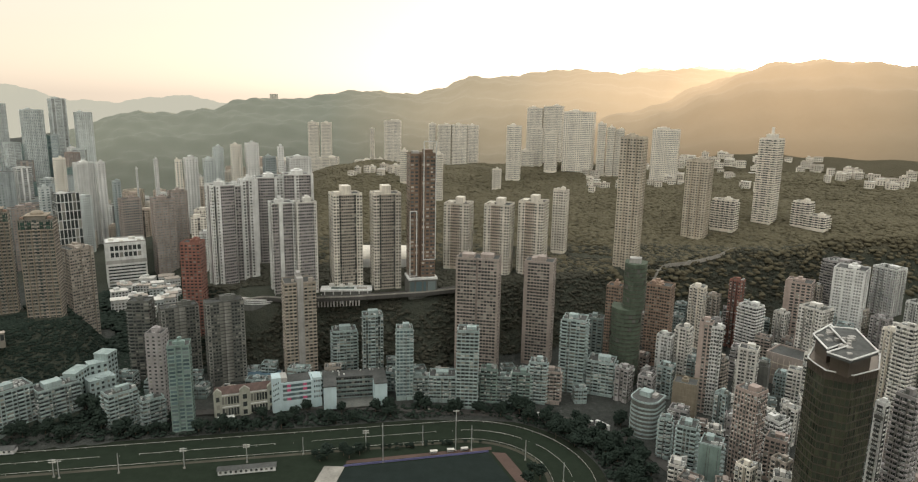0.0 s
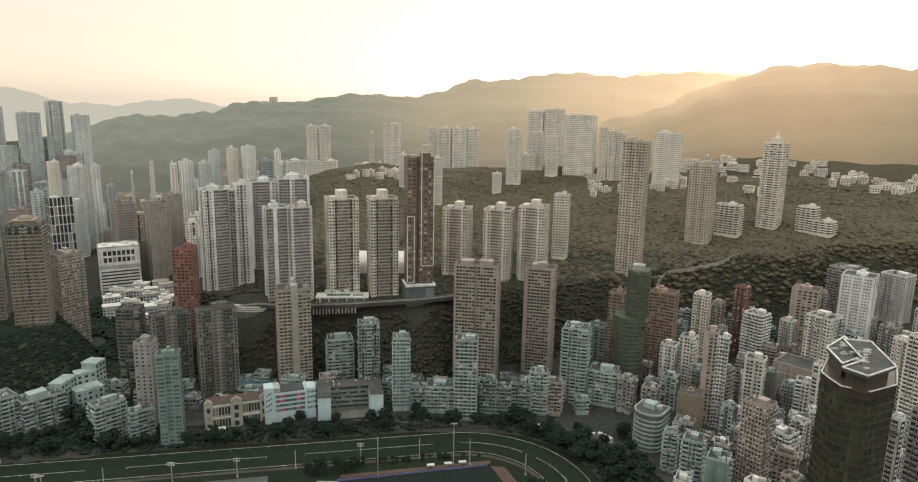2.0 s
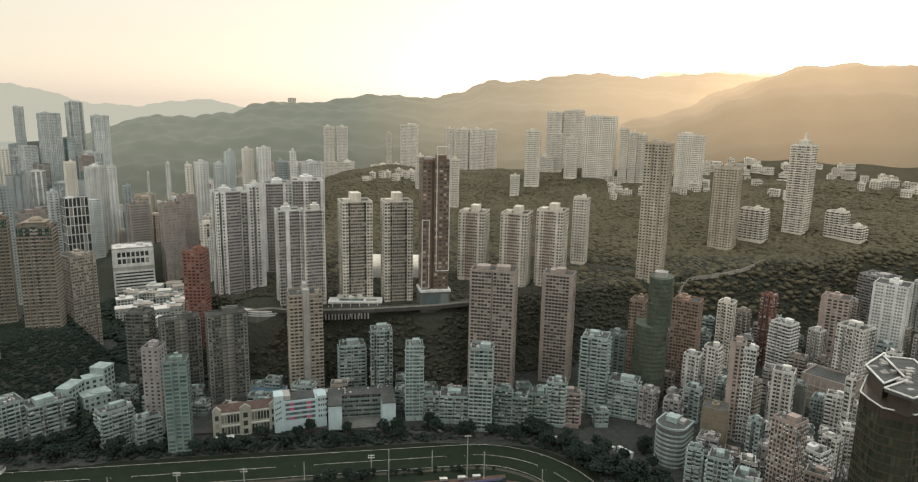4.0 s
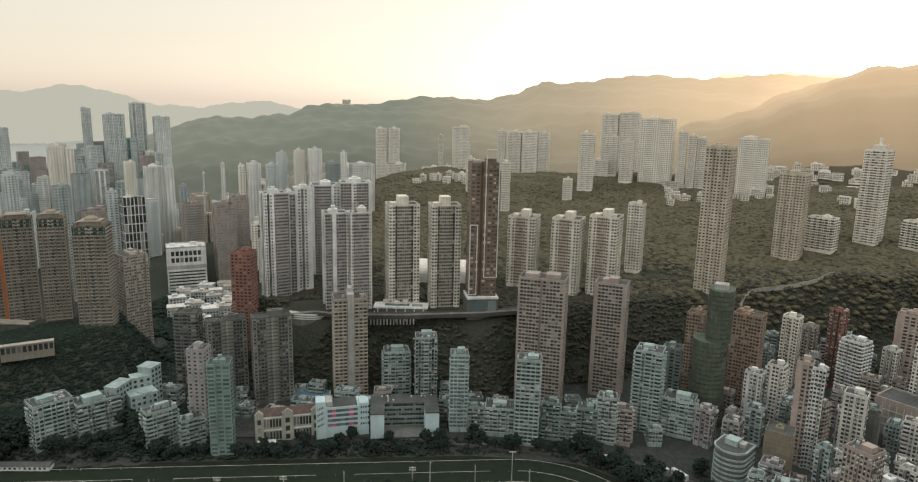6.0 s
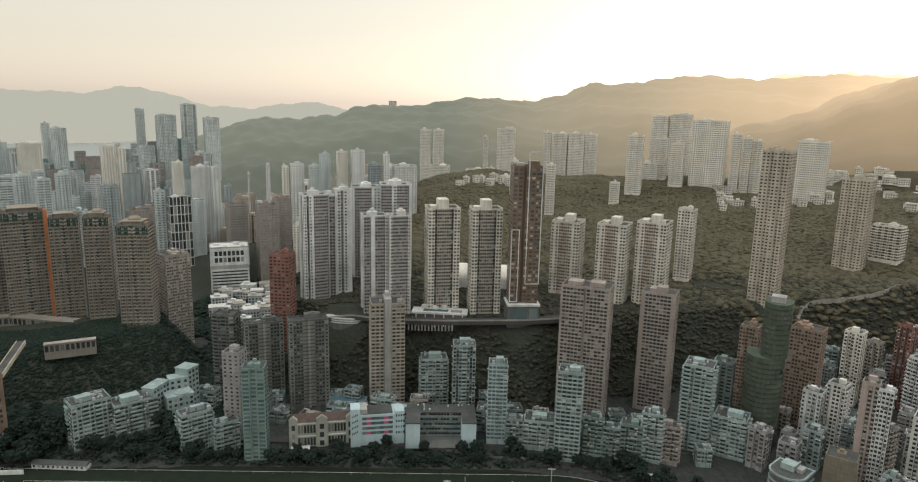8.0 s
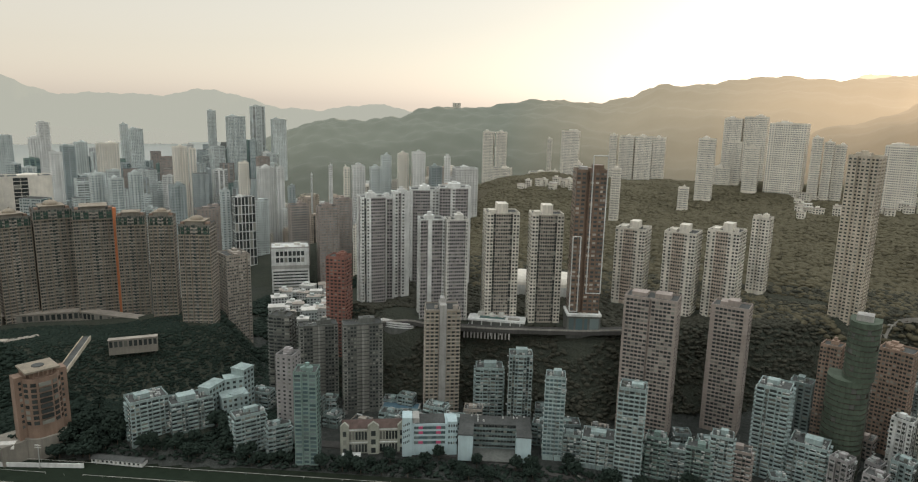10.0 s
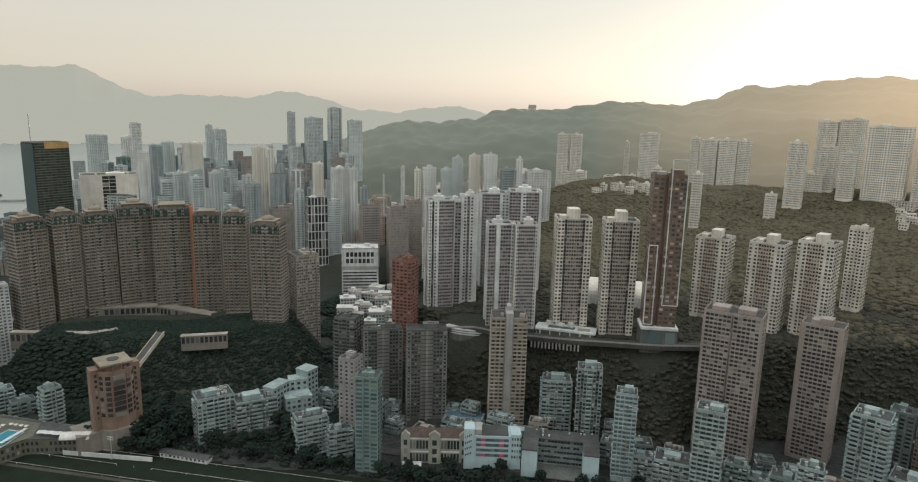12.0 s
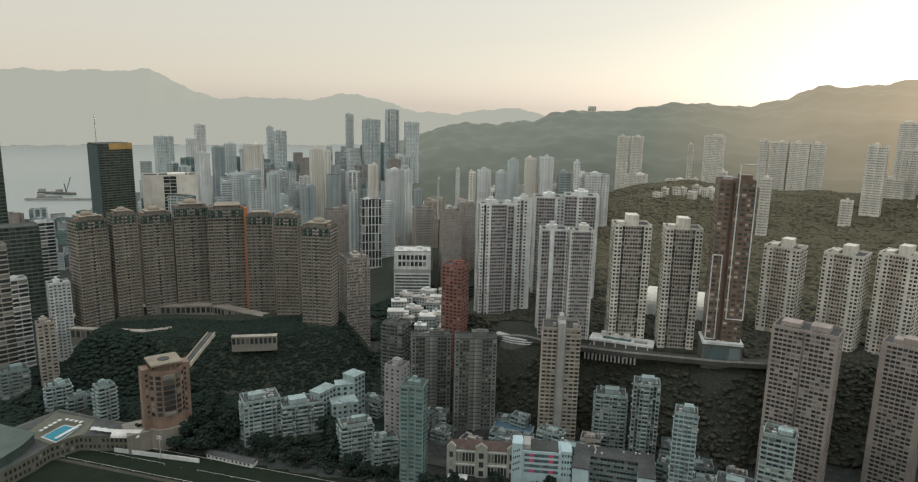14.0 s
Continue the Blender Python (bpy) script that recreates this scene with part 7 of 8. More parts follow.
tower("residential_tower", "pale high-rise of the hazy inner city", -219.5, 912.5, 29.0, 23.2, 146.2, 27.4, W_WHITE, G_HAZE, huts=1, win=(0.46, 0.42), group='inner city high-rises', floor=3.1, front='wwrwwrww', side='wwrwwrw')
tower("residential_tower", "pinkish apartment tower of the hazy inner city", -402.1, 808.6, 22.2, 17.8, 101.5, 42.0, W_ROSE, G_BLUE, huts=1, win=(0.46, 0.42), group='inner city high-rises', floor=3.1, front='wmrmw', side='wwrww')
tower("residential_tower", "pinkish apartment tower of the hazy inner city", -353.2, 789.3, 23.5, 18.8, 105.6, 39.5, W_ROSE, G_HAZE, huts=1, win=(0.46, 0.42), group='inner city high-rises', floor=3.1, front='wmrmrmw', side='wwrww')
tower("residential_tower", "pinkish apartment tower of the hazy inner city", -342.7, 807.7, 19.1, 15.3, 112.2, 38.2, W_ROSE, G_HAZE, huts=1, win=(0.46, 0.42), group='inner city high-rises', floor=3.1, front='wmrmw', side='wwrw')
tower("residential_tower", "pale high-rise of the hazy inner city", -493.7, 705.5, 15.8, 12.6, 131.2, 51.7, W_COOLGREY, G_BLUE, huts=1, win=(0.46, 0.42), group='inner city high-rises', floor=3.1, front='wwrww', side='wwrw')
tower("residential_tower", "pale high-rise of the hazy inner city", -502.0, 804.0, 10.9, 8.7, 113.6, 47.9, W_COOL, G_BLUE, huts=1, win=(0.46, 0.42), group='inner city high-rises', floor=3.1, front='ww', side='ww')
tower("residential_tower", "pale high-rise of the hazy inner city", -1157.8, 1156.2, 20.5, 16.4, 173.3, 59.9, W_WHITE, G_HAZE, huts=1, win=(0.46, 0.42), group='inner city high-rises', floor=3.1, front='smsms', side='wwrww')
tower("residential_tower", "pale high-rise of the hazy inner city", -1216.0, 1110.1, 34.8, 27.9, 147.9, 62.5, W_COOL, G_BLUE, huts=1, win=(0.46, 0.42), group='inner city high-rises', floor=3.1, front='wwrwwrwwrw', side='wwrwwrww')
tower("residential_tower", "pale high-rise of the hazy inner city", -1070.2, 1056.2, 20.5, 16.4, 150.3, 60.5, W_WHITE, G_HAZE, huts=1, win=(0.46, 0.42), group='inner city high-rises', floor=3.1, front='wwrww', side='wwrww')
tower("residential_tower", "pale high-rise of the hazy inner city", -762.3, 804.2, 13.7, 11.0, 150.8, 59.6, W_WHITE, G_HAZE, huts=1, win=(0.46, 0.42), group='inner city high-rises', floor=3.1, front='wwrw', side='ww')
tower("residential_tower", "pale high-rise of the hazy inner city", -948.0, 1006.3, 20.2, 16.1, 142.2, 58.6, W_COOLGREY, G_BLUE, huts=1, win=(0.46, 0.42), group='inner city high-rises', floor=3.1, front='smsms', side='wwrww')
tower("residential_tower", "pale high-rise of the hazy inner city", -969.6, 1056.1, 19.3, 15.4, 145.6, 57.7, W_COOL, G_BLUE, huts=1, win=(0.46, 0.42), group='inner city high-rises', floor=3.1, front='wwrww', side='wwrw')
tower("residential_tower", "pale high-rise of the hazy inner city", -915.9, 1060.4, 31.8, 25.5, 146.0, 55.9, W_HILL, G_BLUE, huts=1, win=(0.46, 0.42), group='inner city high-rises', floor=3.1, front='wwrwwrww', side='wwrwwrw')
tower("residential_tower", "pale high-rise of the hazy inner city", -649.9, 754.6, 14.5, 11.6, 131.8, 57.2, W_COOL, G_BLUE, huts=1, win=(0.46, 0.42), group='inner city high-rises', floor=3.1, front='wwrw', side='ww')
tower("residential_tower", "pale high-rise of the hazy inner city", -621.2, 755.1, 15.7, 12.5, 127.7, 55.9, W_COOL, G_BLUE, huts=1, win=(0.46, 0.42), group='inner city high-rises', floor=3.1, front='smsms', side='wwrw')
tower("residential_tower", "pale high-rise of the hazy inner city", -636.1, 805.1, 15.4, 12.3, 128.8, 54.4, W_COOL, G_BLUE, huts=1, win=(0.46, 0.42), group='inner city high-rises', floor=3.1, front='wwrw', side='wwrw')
black_tower = \
tower("office_tower", "black glass office tower with a gold sign band", -642.6, 570.6, 33.3, 26.7, 179.3, 78.3, W_OLIVE, G_BLACK, floor=2.6, win=(0.9, 0.5), roof=0, front='ggggggg', side='gggggg', ledge=0.2)
black_h = 182 - black_tower.location.z
part("sign_band", Shape().box(-7.3, 16.0, -14.4, -13.6, black_h - 9, black_h - 2.5, bottom=True), W_GOLD, black_tower, "gold coloured sign band")
part("antenna", Shape().tube((-13.3, 0, black_h - 3), (-13.3, 0, black_h + 26), 0.4, 6), W_STEEL, black_tower)
part("flank", Shape().box(-17.7, -17.0, -12.0, 12.0, 0, black_h - 4), G_BLUE, black_tower, "blue-green glass flank")
for i in range(26):
    part("flank_panel", Shape().box(-18.0, -17.7, -9.0, -5.0, 6 + i * 3.8, 8.2 + i * 3.8, bottom=True), W_COOL, black_tower)
    part("flank_panel", Shape().box(-18.0, -17.7, 3.0, 6.0, 6 + i * 3.8, 8.2 + i * 3.8, bottom=True), W_COOL, black_tower)
tower("department_store", "broad white building with louvred centre", -650.1, 649.3, 58.2, 29.1, 139.3, 50.2, W_HILL, G_DARK, front='sssssssggsssssss', side='ssss', floor=4, roof=2.0)
tower("office_tower", "dark glass tower at the edge of the city", -777.0, 520.0, 25.2, 22.7, 221.9, 71.3, W_DARK, G_BLACK, floor=3.8, win=(0.9, 0.6), roof=0, front='ggggg', side='ggggg', ledge=0.25)
tower("office_tower", "dark glass tower at the edge of the city", -662.5, 476.9, 39.2, 23.5, 103.5, 66.9, W_DARK, G_BLACK, floor=3.8, win=(0.9, 0.6), roof=0, front='gggggggg', side='ggggg', ledge=0.25)
tower("office_tower", "white office block with ribbon windows", -691.6, 523.8, 15.7, 12.6, 97.6, 71.0, W_WHITE, G_DARK, floor=3.6, roof=2.0, front='gg', side='gg', ledge=0.25)
tower("residential_tower", "white fluted apartment tower below the hilltop estate", -531.0, 433.7, 15.9, 12.8, 75.2, 66.5, W_WHITE, G_BLUE, front='wrwrw', side='wrw')
tower("office_tower", "white office block with ribbon windows", -543.3, 408.0, 13.4, 10.7, 82.5, 73.1, W_WHITE, G_DARK, floor=3.6, roof=2.0, front='gg', side='g', ledge=0.25)
tower("office_tower", "tan office tower at the city edge", -521.5, 383.0, 13.5, 10.8, 116.7, 74.2, W_TAUPE, G_DARK, floor=3.6, roof=2.0, front='gg', side='g', ledge=0.25)
tower("residential_tower", "slender tan apartment tower above the trees", -488.3, 394.8, 12.0, 10.8, 59.2, 64.6, W_TAUPE, G_DARK, front='wrw', side='wrw')
tower("apartment_block", "low weathered white block by the trees", -500.3, 375.5, 17.3, 13.8, 26.3, 66.8, W_NEARGREY, G_PALE, front='BwBwB', side='BwBwB')
tower("apartment_block", "low weathered white block by the trees", -456.6, 380.7, 15.9, 9.6, 21.8, 64.1, W_NEAR, G_DARK, front='BwBwB', side='BwB')
tower("apartment_block", "low weathered white block by the trees", -405.8, 381.5, 11.2, 10.0, 32.2, 76.0, W_NEAR, G_DARK, front='BwB', side='BwB')
tower("apartment_block", "low weathered grey block by the trees", -436.6, 382.8, 14.9, 9.0, 16.6, 65.8, W_NEARGREY, G_DARK, front='BwBwB', side='BwB')
curved_block(131, 434, 9.5, 26, -38)
tower("residential_tower", "slim pink and white apartment tower in the dense town", 181.6, 467.2, 9.2, 8.3, 71.6, -27.6, W_SALMON, G_DARK, front='ssww', side='wwrw', win=(0.66, 0.55), floor=2.8, deep=1.2, huts=2, group='dense town towers', coolers=0.3, clutter=0.1)
tower("residential_tower", "slim white apartment tower in the dense town", 188.0, 462.2, 7.7, 6.9, 69.8, -28.8, W_WHITE, G_DARK, front='wmw', side='wrw', win=(0.66, 0.55), floor=2.8, deep=1.2, huts=2, group='dense town towers', coolers=0.3, clutter=0.15)
tower("residential_tower", "pale ribbed apartment tower in the dense town", 215.6, 469.9, 13.4, 12.1, 51.4, -32.0, W_PALE, G_DARK, front='smsms', side='wmw', win=(0.66, 0.55), floor=2.8, deep=1.2, huts=2, group='dense town towers', coolers=0.3, clutter=0.15)
tower("residential_tower", "half-finished block under brown sheeting in the dense town", 161.0, 441.3, 16.0, 14.4, 36.4, -26.1, W_SACK, G_DARK, front='s', side='s', win=(0.66, 0.55), floor=2.8, deep=1.2, huts=2, group='dense town towers', coolers=0.3, ledge=0.12, roof=3.0)
tower("residential_tower", "old white apartment block with balconies in the dense town", 136.3, 402.7, 7.4, 6.7, 27.8, -24.3, W_NEAR, G_DARK, front='BwB', side='BBwB', win=(0.66, 0.55), floor=2.8, deep=1.2, huts=2, group='dense town towers', coolers=0.3, clutter=0.4)
tower("residential_tower", "old white apartment block with balconies in the dense town", 143.5, 382.9, 11.1, 13.3, 33.7, -26.7, W_NEAR, G_DARK, front='BwwB', side='BwBwB', win=(0.66, 0.55), floor=2.8, deep=1.2, huts=2, group='dense town towers', coolers=0.3, clutter=0.4)
tower("residential_tower", "old apartment block with a blank green gable in the dense town", 151.0, 363.0, 12.0, 13.2, 32.8, -29.4, W_GREEN, G_DARK, front='s', side='BwBwB', win=(0.66, 0.55), floor=2.8, deep=1.2, huts=2, group='dense town towers', coolers=0.3, clutter=0.3, trim=W_NEAR)
tower("residential_tower", "pinkish low apartment block in the dense town", 197.5, 379.3, 12.2, 10.9, 27.6, -35.8, W_SALMON, G_DARK, front='wwww', side='wwww', win=(0.66, 0.55), floor=2.8, deep=1.2, huts=2, group='dense town towers', coolers=0.3, clutter=0.2)
tower("residential_tower", "dark clad narrow block in the dense town", 230.4, 479.8, 12.1, 10.9, 34.1, -33.3, W_DARK, G_DARK, front='sss', side='sss', win=(0.66, 0.55), floor=2.8, deep=1.2, huts=2, group='dense town towers', coolers=0.3)
tower("residential_tower", "pink apartment tower with a white curved bay", 313.6, 596.5, 21.8, 19.7, 69.7, -36.0, W_SALMON, G_DARK, front='sswwww', side='wwww', win=(0.66, 0.55), floor=2.8, deep=1.2, huts=2, group='dense town towers', coolers=0.3)
tower("residential_tower", "large white ribbed apartment tower in the dense town", 363.0, 602.3, 26.0, 24.0, 81.6, -40.4, W_WHITE, G_HAZE, front='smsmsms', side='smsms', win=(0.66, 0.55), floor=2.8, deep=1.2, huts=2, group='dense town towers', coolers=0.3)
mall_block(273.9, 516.7, 34.0, 26.0, 29.9, -48.0)
terrace_podium("white galleried podium building above the bank road", -97, 563, 44, 14, 54, 11, 6, True)
curved_deck(-170, 555, 19, 53, 5, 10)
terrace_podium("low stepped terrace building below the slim tower", 138, 686, 46, 12, 58, 7, -8, False)
sports_hall(-62, 648, 70, 17, 75, 4)
for vx, vy, va, vk in ((104, 440, -50, "bus"), (96, 447, -40, "van"), (112, 428, -60, "car"), (118, 418, -62, "car"), (60, 455, 0, "van"), (125, 404, -65, "van"), (20, 458, 0, "car"), (-20, 459, 2, "car"), (86, 450, -20, "car")):
    vehicle(vk, vx, vy, va, W_DARK if vk == "car" else W_WHITE, {"bus": 11.5, "van": 6.0, "car": 4.4}[vk], {"bus": 2.5, "van": 2.1, "car": 1.8}[vk], {"bus": 4.2, "van": 2.6, "car": 1.5}[vk])
for bx, by, ba, bc in ((-1560, 1105, 20, True), (-1600, 1090, 30, False), (-1440, 1150, 10, True), (-1520, 1040, 40, False)):
    work_boat(bx, by, ba, bc)
mole = thing("breakwater", "long grey breakwater in the harbour", "breakwater", -1480, 1043, -2.0, 36)
part("wall", Shape().box(-75, 75, -4, 4, -3, 4.5), W_GREY, mole)
spine_tower(-128.7, 521.2, 24.6, 19.7, 82.3, 21.6)
frame_tower(-33.1, 565.3, 21.7, 17.3, 192.6, 14.5)
clubhouse_tower(-355.2, 389.9, 12.1, 58.0, 63.6)
mansion(-154.5, 455.5, 40.0, 11.5, 22.0, 22.0)
school(-76.7, 472.5, 46.2, 28.7, 21.0, 12.6)
panelled_school(-118.6, 463.5, 33.3, 15.0, 27.0, 20.3)
angled_school(-256.8, 452.8, 34.7, 24.3, 40.2, 51.5)
netted_tower(136.5, 513.5, 22.0, 19.0, 104.1, -20.0)
glass_office([(160.0, 289.4), (159.6, 282.5), (160.2, 274.6), (169.1, 269.3), (184.5, 277.0), (196.3, 295.5), (194.3, 327.7), (172.0, 306.4)], [(178.3, 307.3), (189.1, 304.5), (181.8, 274.7), (163.8, 263.8), (158.6, 272.8), (172.3, 281.2)], [(167.0, 300.3), (183.3, 315.3), (176.2, 289.3), (163.2, 280.7)], 114, 123)
tower("ridge_building", "pale tower block alone on the far ridge", -654.3, 2390.2, 26.6, 21.3, 235.5, 20.7, W_HILL, G_PALE, floor=4.0, roof=0, front='wwrww', side='wwrww')

# inner city between the estate and the harbour, and low town blocks
rng = random.Random(21)


def free(x, y, r):
    return all(math.hypot(x - a, y - b) > r + c * 0.8 for a, b, c in FOOT)


n_made = 0
while n_made < 225:
    deg, r = rng.uniform(-60, -29), rng.uniform(720, 1900)
    a = radians(deg)
    x, y = r * math.sin(a), r * math.cos(a)
    w, d = rng.uniform(12, 28), rng.uniform(12, 22)
    if y < 620 or g(x, y) < 1 or g(x, y) > 40 or not free(x, y, 0.42 * (w + d)):
        continue
    if (deg < -50.5 and r < 850) or (deg > -41 and r < 960):
        continue
    tall = rng.uniform(8, 22) if deg < -50.5 else rng.choice((rng.uniform(25, 55), rng.uniform(60, 110), rng.uniform(70, 120)))
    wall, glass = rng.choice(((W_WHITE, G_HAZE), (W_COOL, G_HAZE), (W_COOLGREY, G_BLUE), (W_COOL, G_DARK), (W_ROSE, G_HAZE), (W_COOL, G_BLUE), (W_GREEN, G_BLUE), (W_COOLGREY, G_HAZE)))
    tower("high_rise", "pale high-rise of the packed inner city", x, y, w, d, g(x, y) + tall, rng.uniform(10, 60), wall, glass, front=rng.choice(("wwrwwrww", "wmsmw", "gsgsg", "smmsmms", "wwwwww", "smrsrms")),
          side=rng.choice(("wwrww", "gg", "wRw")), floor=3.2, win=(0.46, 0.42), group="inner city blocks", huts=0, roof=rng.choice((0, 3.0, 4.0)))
    n_made += 1
n_made = 0
while n_made < 55:
    deg, r = rng.uniform(-30, -14), rng.uniform(820, 1200)
    x, y = r * math.sin(radians(deg)), r * math.cos(radians(deg))
    w, d = rng.uniform(14, 26), rng.uniform(13, 20)
    if not free(x, y, 0.42 * (w + d)) or (deg < -22 and r < 1000):
        continue
    tall = min(rng.uniform(24, 70), 128 - g(x, y))
    wall = rng.choice((W_HILL, W_WHITE, W_CREAM, W_PINK, W_BEIGE))
    tower("residential_tower", "pale apartment tower below the wooded ridge", x, y, w, d, g(x, y) + tall, rng.uniform(0, 30), wall, rng.choice((G_DARK, G_PALE)), front=rng.choice(("wwdww", "wwrwwrww", "wrwdwrw")),
          side="wdw", deep=1.6, floor=3.0, win=(0.5, 0.45), group="mid-level towers", huts=0, roof=3.5)
    n_made += 1
n_made = 0
while n_made < 150:
    x, y = rng.uniform(125, 430), rng.uniform(330, 640)
    w, d = rng.uniform(8, 13), rng.uniform(8, 12)
    if math.hypot(x - TURN_X, y - TURN_Y) < 120 or g(x, y) > 14 or not free(x, y, 0.4 * (w + d)):
        continue
    wall = rng.choice((W_NEAR, W_PALE, W_NEARGREY, W_ROSE, W_MAUVE, W_PALE))
    tower("apartment_block", "weathered low apartment block in the dense town", x, y, w, d, g(x, y) + rng.uniform(10, 32), rng.uniform(-40, -15), wall, G_DARK,
          front=rng.choice(("BwB", "wrw", "wwww", "BwwB")), side="www", floor=2.8, clutter=0.3, group="dense town blocks", huts=1, roof=3.0)
    n_made += 1
n_made = 0
while n_made < 30:
    x, y = rng.uniform(-260, 115), rng.uniform(470, 520)
    w, d = rng.uniform(9, 18), rng.uniform(8, 13)
    if g(x, y) > 9 or not free(x, y, 0.42 * (w + d)):
        continue
    tower("apartment_block", "low old building behind the racecourse front row", x, y, w, d, g(x, y) + rng.uniform(5, 15), rng.uniform(-8, 14), rng.choice((W_NEAR, W_NEARGREY, W_TAUPE)), G_DARK,
          front="BwwB", side="www", clutter=0.3, group="back street buildings", huts=1, roof=2.5)
    n_made += 1


road("road", "pale winding road on the wooded hillside", [(193, 649), (195, 653), (204, 661), (222, 666), (246, 677), (271, 688), (293, 705)], 7, W_CONC, 0.8, 1.0)
court = thing("sports_court", "blue sports court on a low deck behind the mansion", "court", -155, 508, 3.0, 12)
part("deck", Shape().box(-14, 14, -5, 5, -2, 5.0), W_GREY, court)
part("surface", Shape().box(-13, 13, -4.4, 4.4, 5.0, 5.06), weathered("blue_court_paint", (0.10, 0.19, 0.25), stain=0.25), court, "blue painted surface")
FOOT.append((-155, 508, 11))
via, via_edge = road("road", "retained road with concrete parapet along the bank", [(-215, 548), (-160, 551), (-118, 549), (-90, 549), (-61, 552), (-31, 554), (-5, 560), (30, 575)], 9, W_ROAD, 0.6, 1.2, (54, 69))
for i in range(14):
        p, q = Vector(via_edge[19][0]), Vector(via_edge[25][0])
        p = p + (q - p) * i / 13
        pier = new("pier", Shape().box(p[0] - 0.5, p[0] + 0.5, p[1] + 0.3, p[1] + 1.4, p[2] - 8, p[2] - 0.3).mesh("pier", W_GREY))
        pier.parent = via
road("road", "street behind the racecourse front row", [(-330, 428), (-230, 446), (-100, 462), (20, 458), (80, 452), (112, 432), (130, 400), (150, 350)], 8, W_ROAD, 0.25)
villa("white flat-roofed villa on the green hillside", 203, 1056, 9, 5, 6, -23, W_HILL, "hillside villas")
villa("cream low block on the green hillside", 251, 1090, 12, 7, 13, 3, W_CREAM, "hillside villas")
villa("white flat-roofed villa on the green hillside", 217, 1001, 13, 8, 7, -15, W_HILL, "hillside villas")
villa("cream low block on the green hillside", 203, 1087, 11, 6, 7, -42, W_CREAM, "hillside villas")
villa("white flat-roofed villa on the green hillside", 196, 1012, 8, 5, 8, -41, W_HILL, "hillside villas")
villa("cream low block on the green hillside", 230, 1084, 9, 5, 5, -14, W_CREAM, "hillside villas")
villa("white flat-roofed villa on the green hillside", 207, 1012, 10, 6, 7, -19, W_HILL, "hillside villas")
villa("cream low block on the green hillside", 207, 1018, 10, 6, 10, 2, W_CREAM, "hillside villas")
villa("white flat-roofed villa on the green hillside", 242, 1000, 9, 6, 10, -34, W_HILL, "hillside villas")
villa("cream low block on the green hillside", 215, 1072, 14, 8, 10, -37, W_CREAM, "hillside villas")
villa("white flat-roofed villa on the green hillside", 205, 1035, 9, 5, 6, -36, W_HILL, "hillside villas")
villa("cream low block on the green hillside", 233, 983, 9, 5, 12, -22, W_CREAM, "hillside villas")
villa("white flat-roofed villa on the green hillside", 191, 969, 9, 5, 8, -32, W_HILL, "hillside villas")
villa("cream low block on the green hillside", 209, 1009, 12, 7, 5, -31, W_CREAM, "hillside villas")
villa("white flat-roofed villa on the green hillside", 318, 1156, 11, 7, 6, -8, W_HILL, "hillside villas")
villa("cream low block on the green hillside", 286, 1009, 9, 5, 7, -42, W_CREAM, "hillside villas")
villa("white flat-roofed villa on the green hillside", 319, 1012, 12, 7, 8, -12, W_HILL, "hillside villas")
villa("cream low block on the green hillside", 341, 1096, 10, 6, 5, -29, W_CREAM, "hillside villas")
villa("white flat-roofed villa on the green hillside", 325, 1072, 13, 8, 12, -28, W_HILL, "hillside villas")
villa("cream low block on the green hillside", 354, 1086, 14, 8, 5, -19, W_CREAM, "hillside villas")
villa("white flat-roofed villa on the green hillside", 348, 1062, 10, 6, 9, -34, W_HILL, "hillside villas")
villa("cream low block on the green hillside", 349, 1079, 14, 8, 7, 2, W_CREAM, "hillside villas")
villa("white flat-roofed villa on the green hillside", 349, 1111, 9, 5, 8, -23, W_HILL, "hillside villas")
villa("cream low block on the green hillside", 346, 1143, 13, 8, 8, -20, W_CREAM, "hillside villas")
villa("white flat-roofed villa on the green hillside", 322, 1170, 9, 6, 7, -9, W_HILL, "hillside villas")
villa("cream low block on the green hillside", 343, 1088, 9, 5, 9, -33, W_CREAM, "hillside villas")
villa("white flat-roofed villa on the green hillside", 332, 1010, 9, 5, 6, -4, W_HILL, "hillside villas")
villa("cream low block on the green hillside", 295, 998, 11, 7, 8, -25, W_CREAM, "hillside villas")
villa("white flat-roofed villa on the green hillside", 318, 1031, 12, 7, 10, 1, W_HILL, "hillside villas")
villa("cream low block on the green hillside", 339, 1148, 15, 9, 9, -12, W_CREAM, "hillside villas")
villa("white flat-roofed villa on the green hillside", 438, 1273, 14, 8, 7, -22, W_HILL, "hillside villas")
villa("cream low block on the green hillside", 491, 1239, 15, 9, 9, -13, W_CREAM, "hillside villas")
villa("white flat-roofed villa on the green hillside", 409, 1252, 13, 8, 13, -6, W_HILL, "hillside villas")
villa("cream low block on the green hillside", 426, 1268, 11, 6, 12, 1, W_CREAM, "hillside villas")
villa("white flat-roofed villa on the green hillside", 469, 1223, 15, 9, 8, -27, W_HILL, "hillside villas")
villa("cream low block on the green hillside", 467, 1208, 11, 7, 5, -21, W_CREAM, "hillside villas")
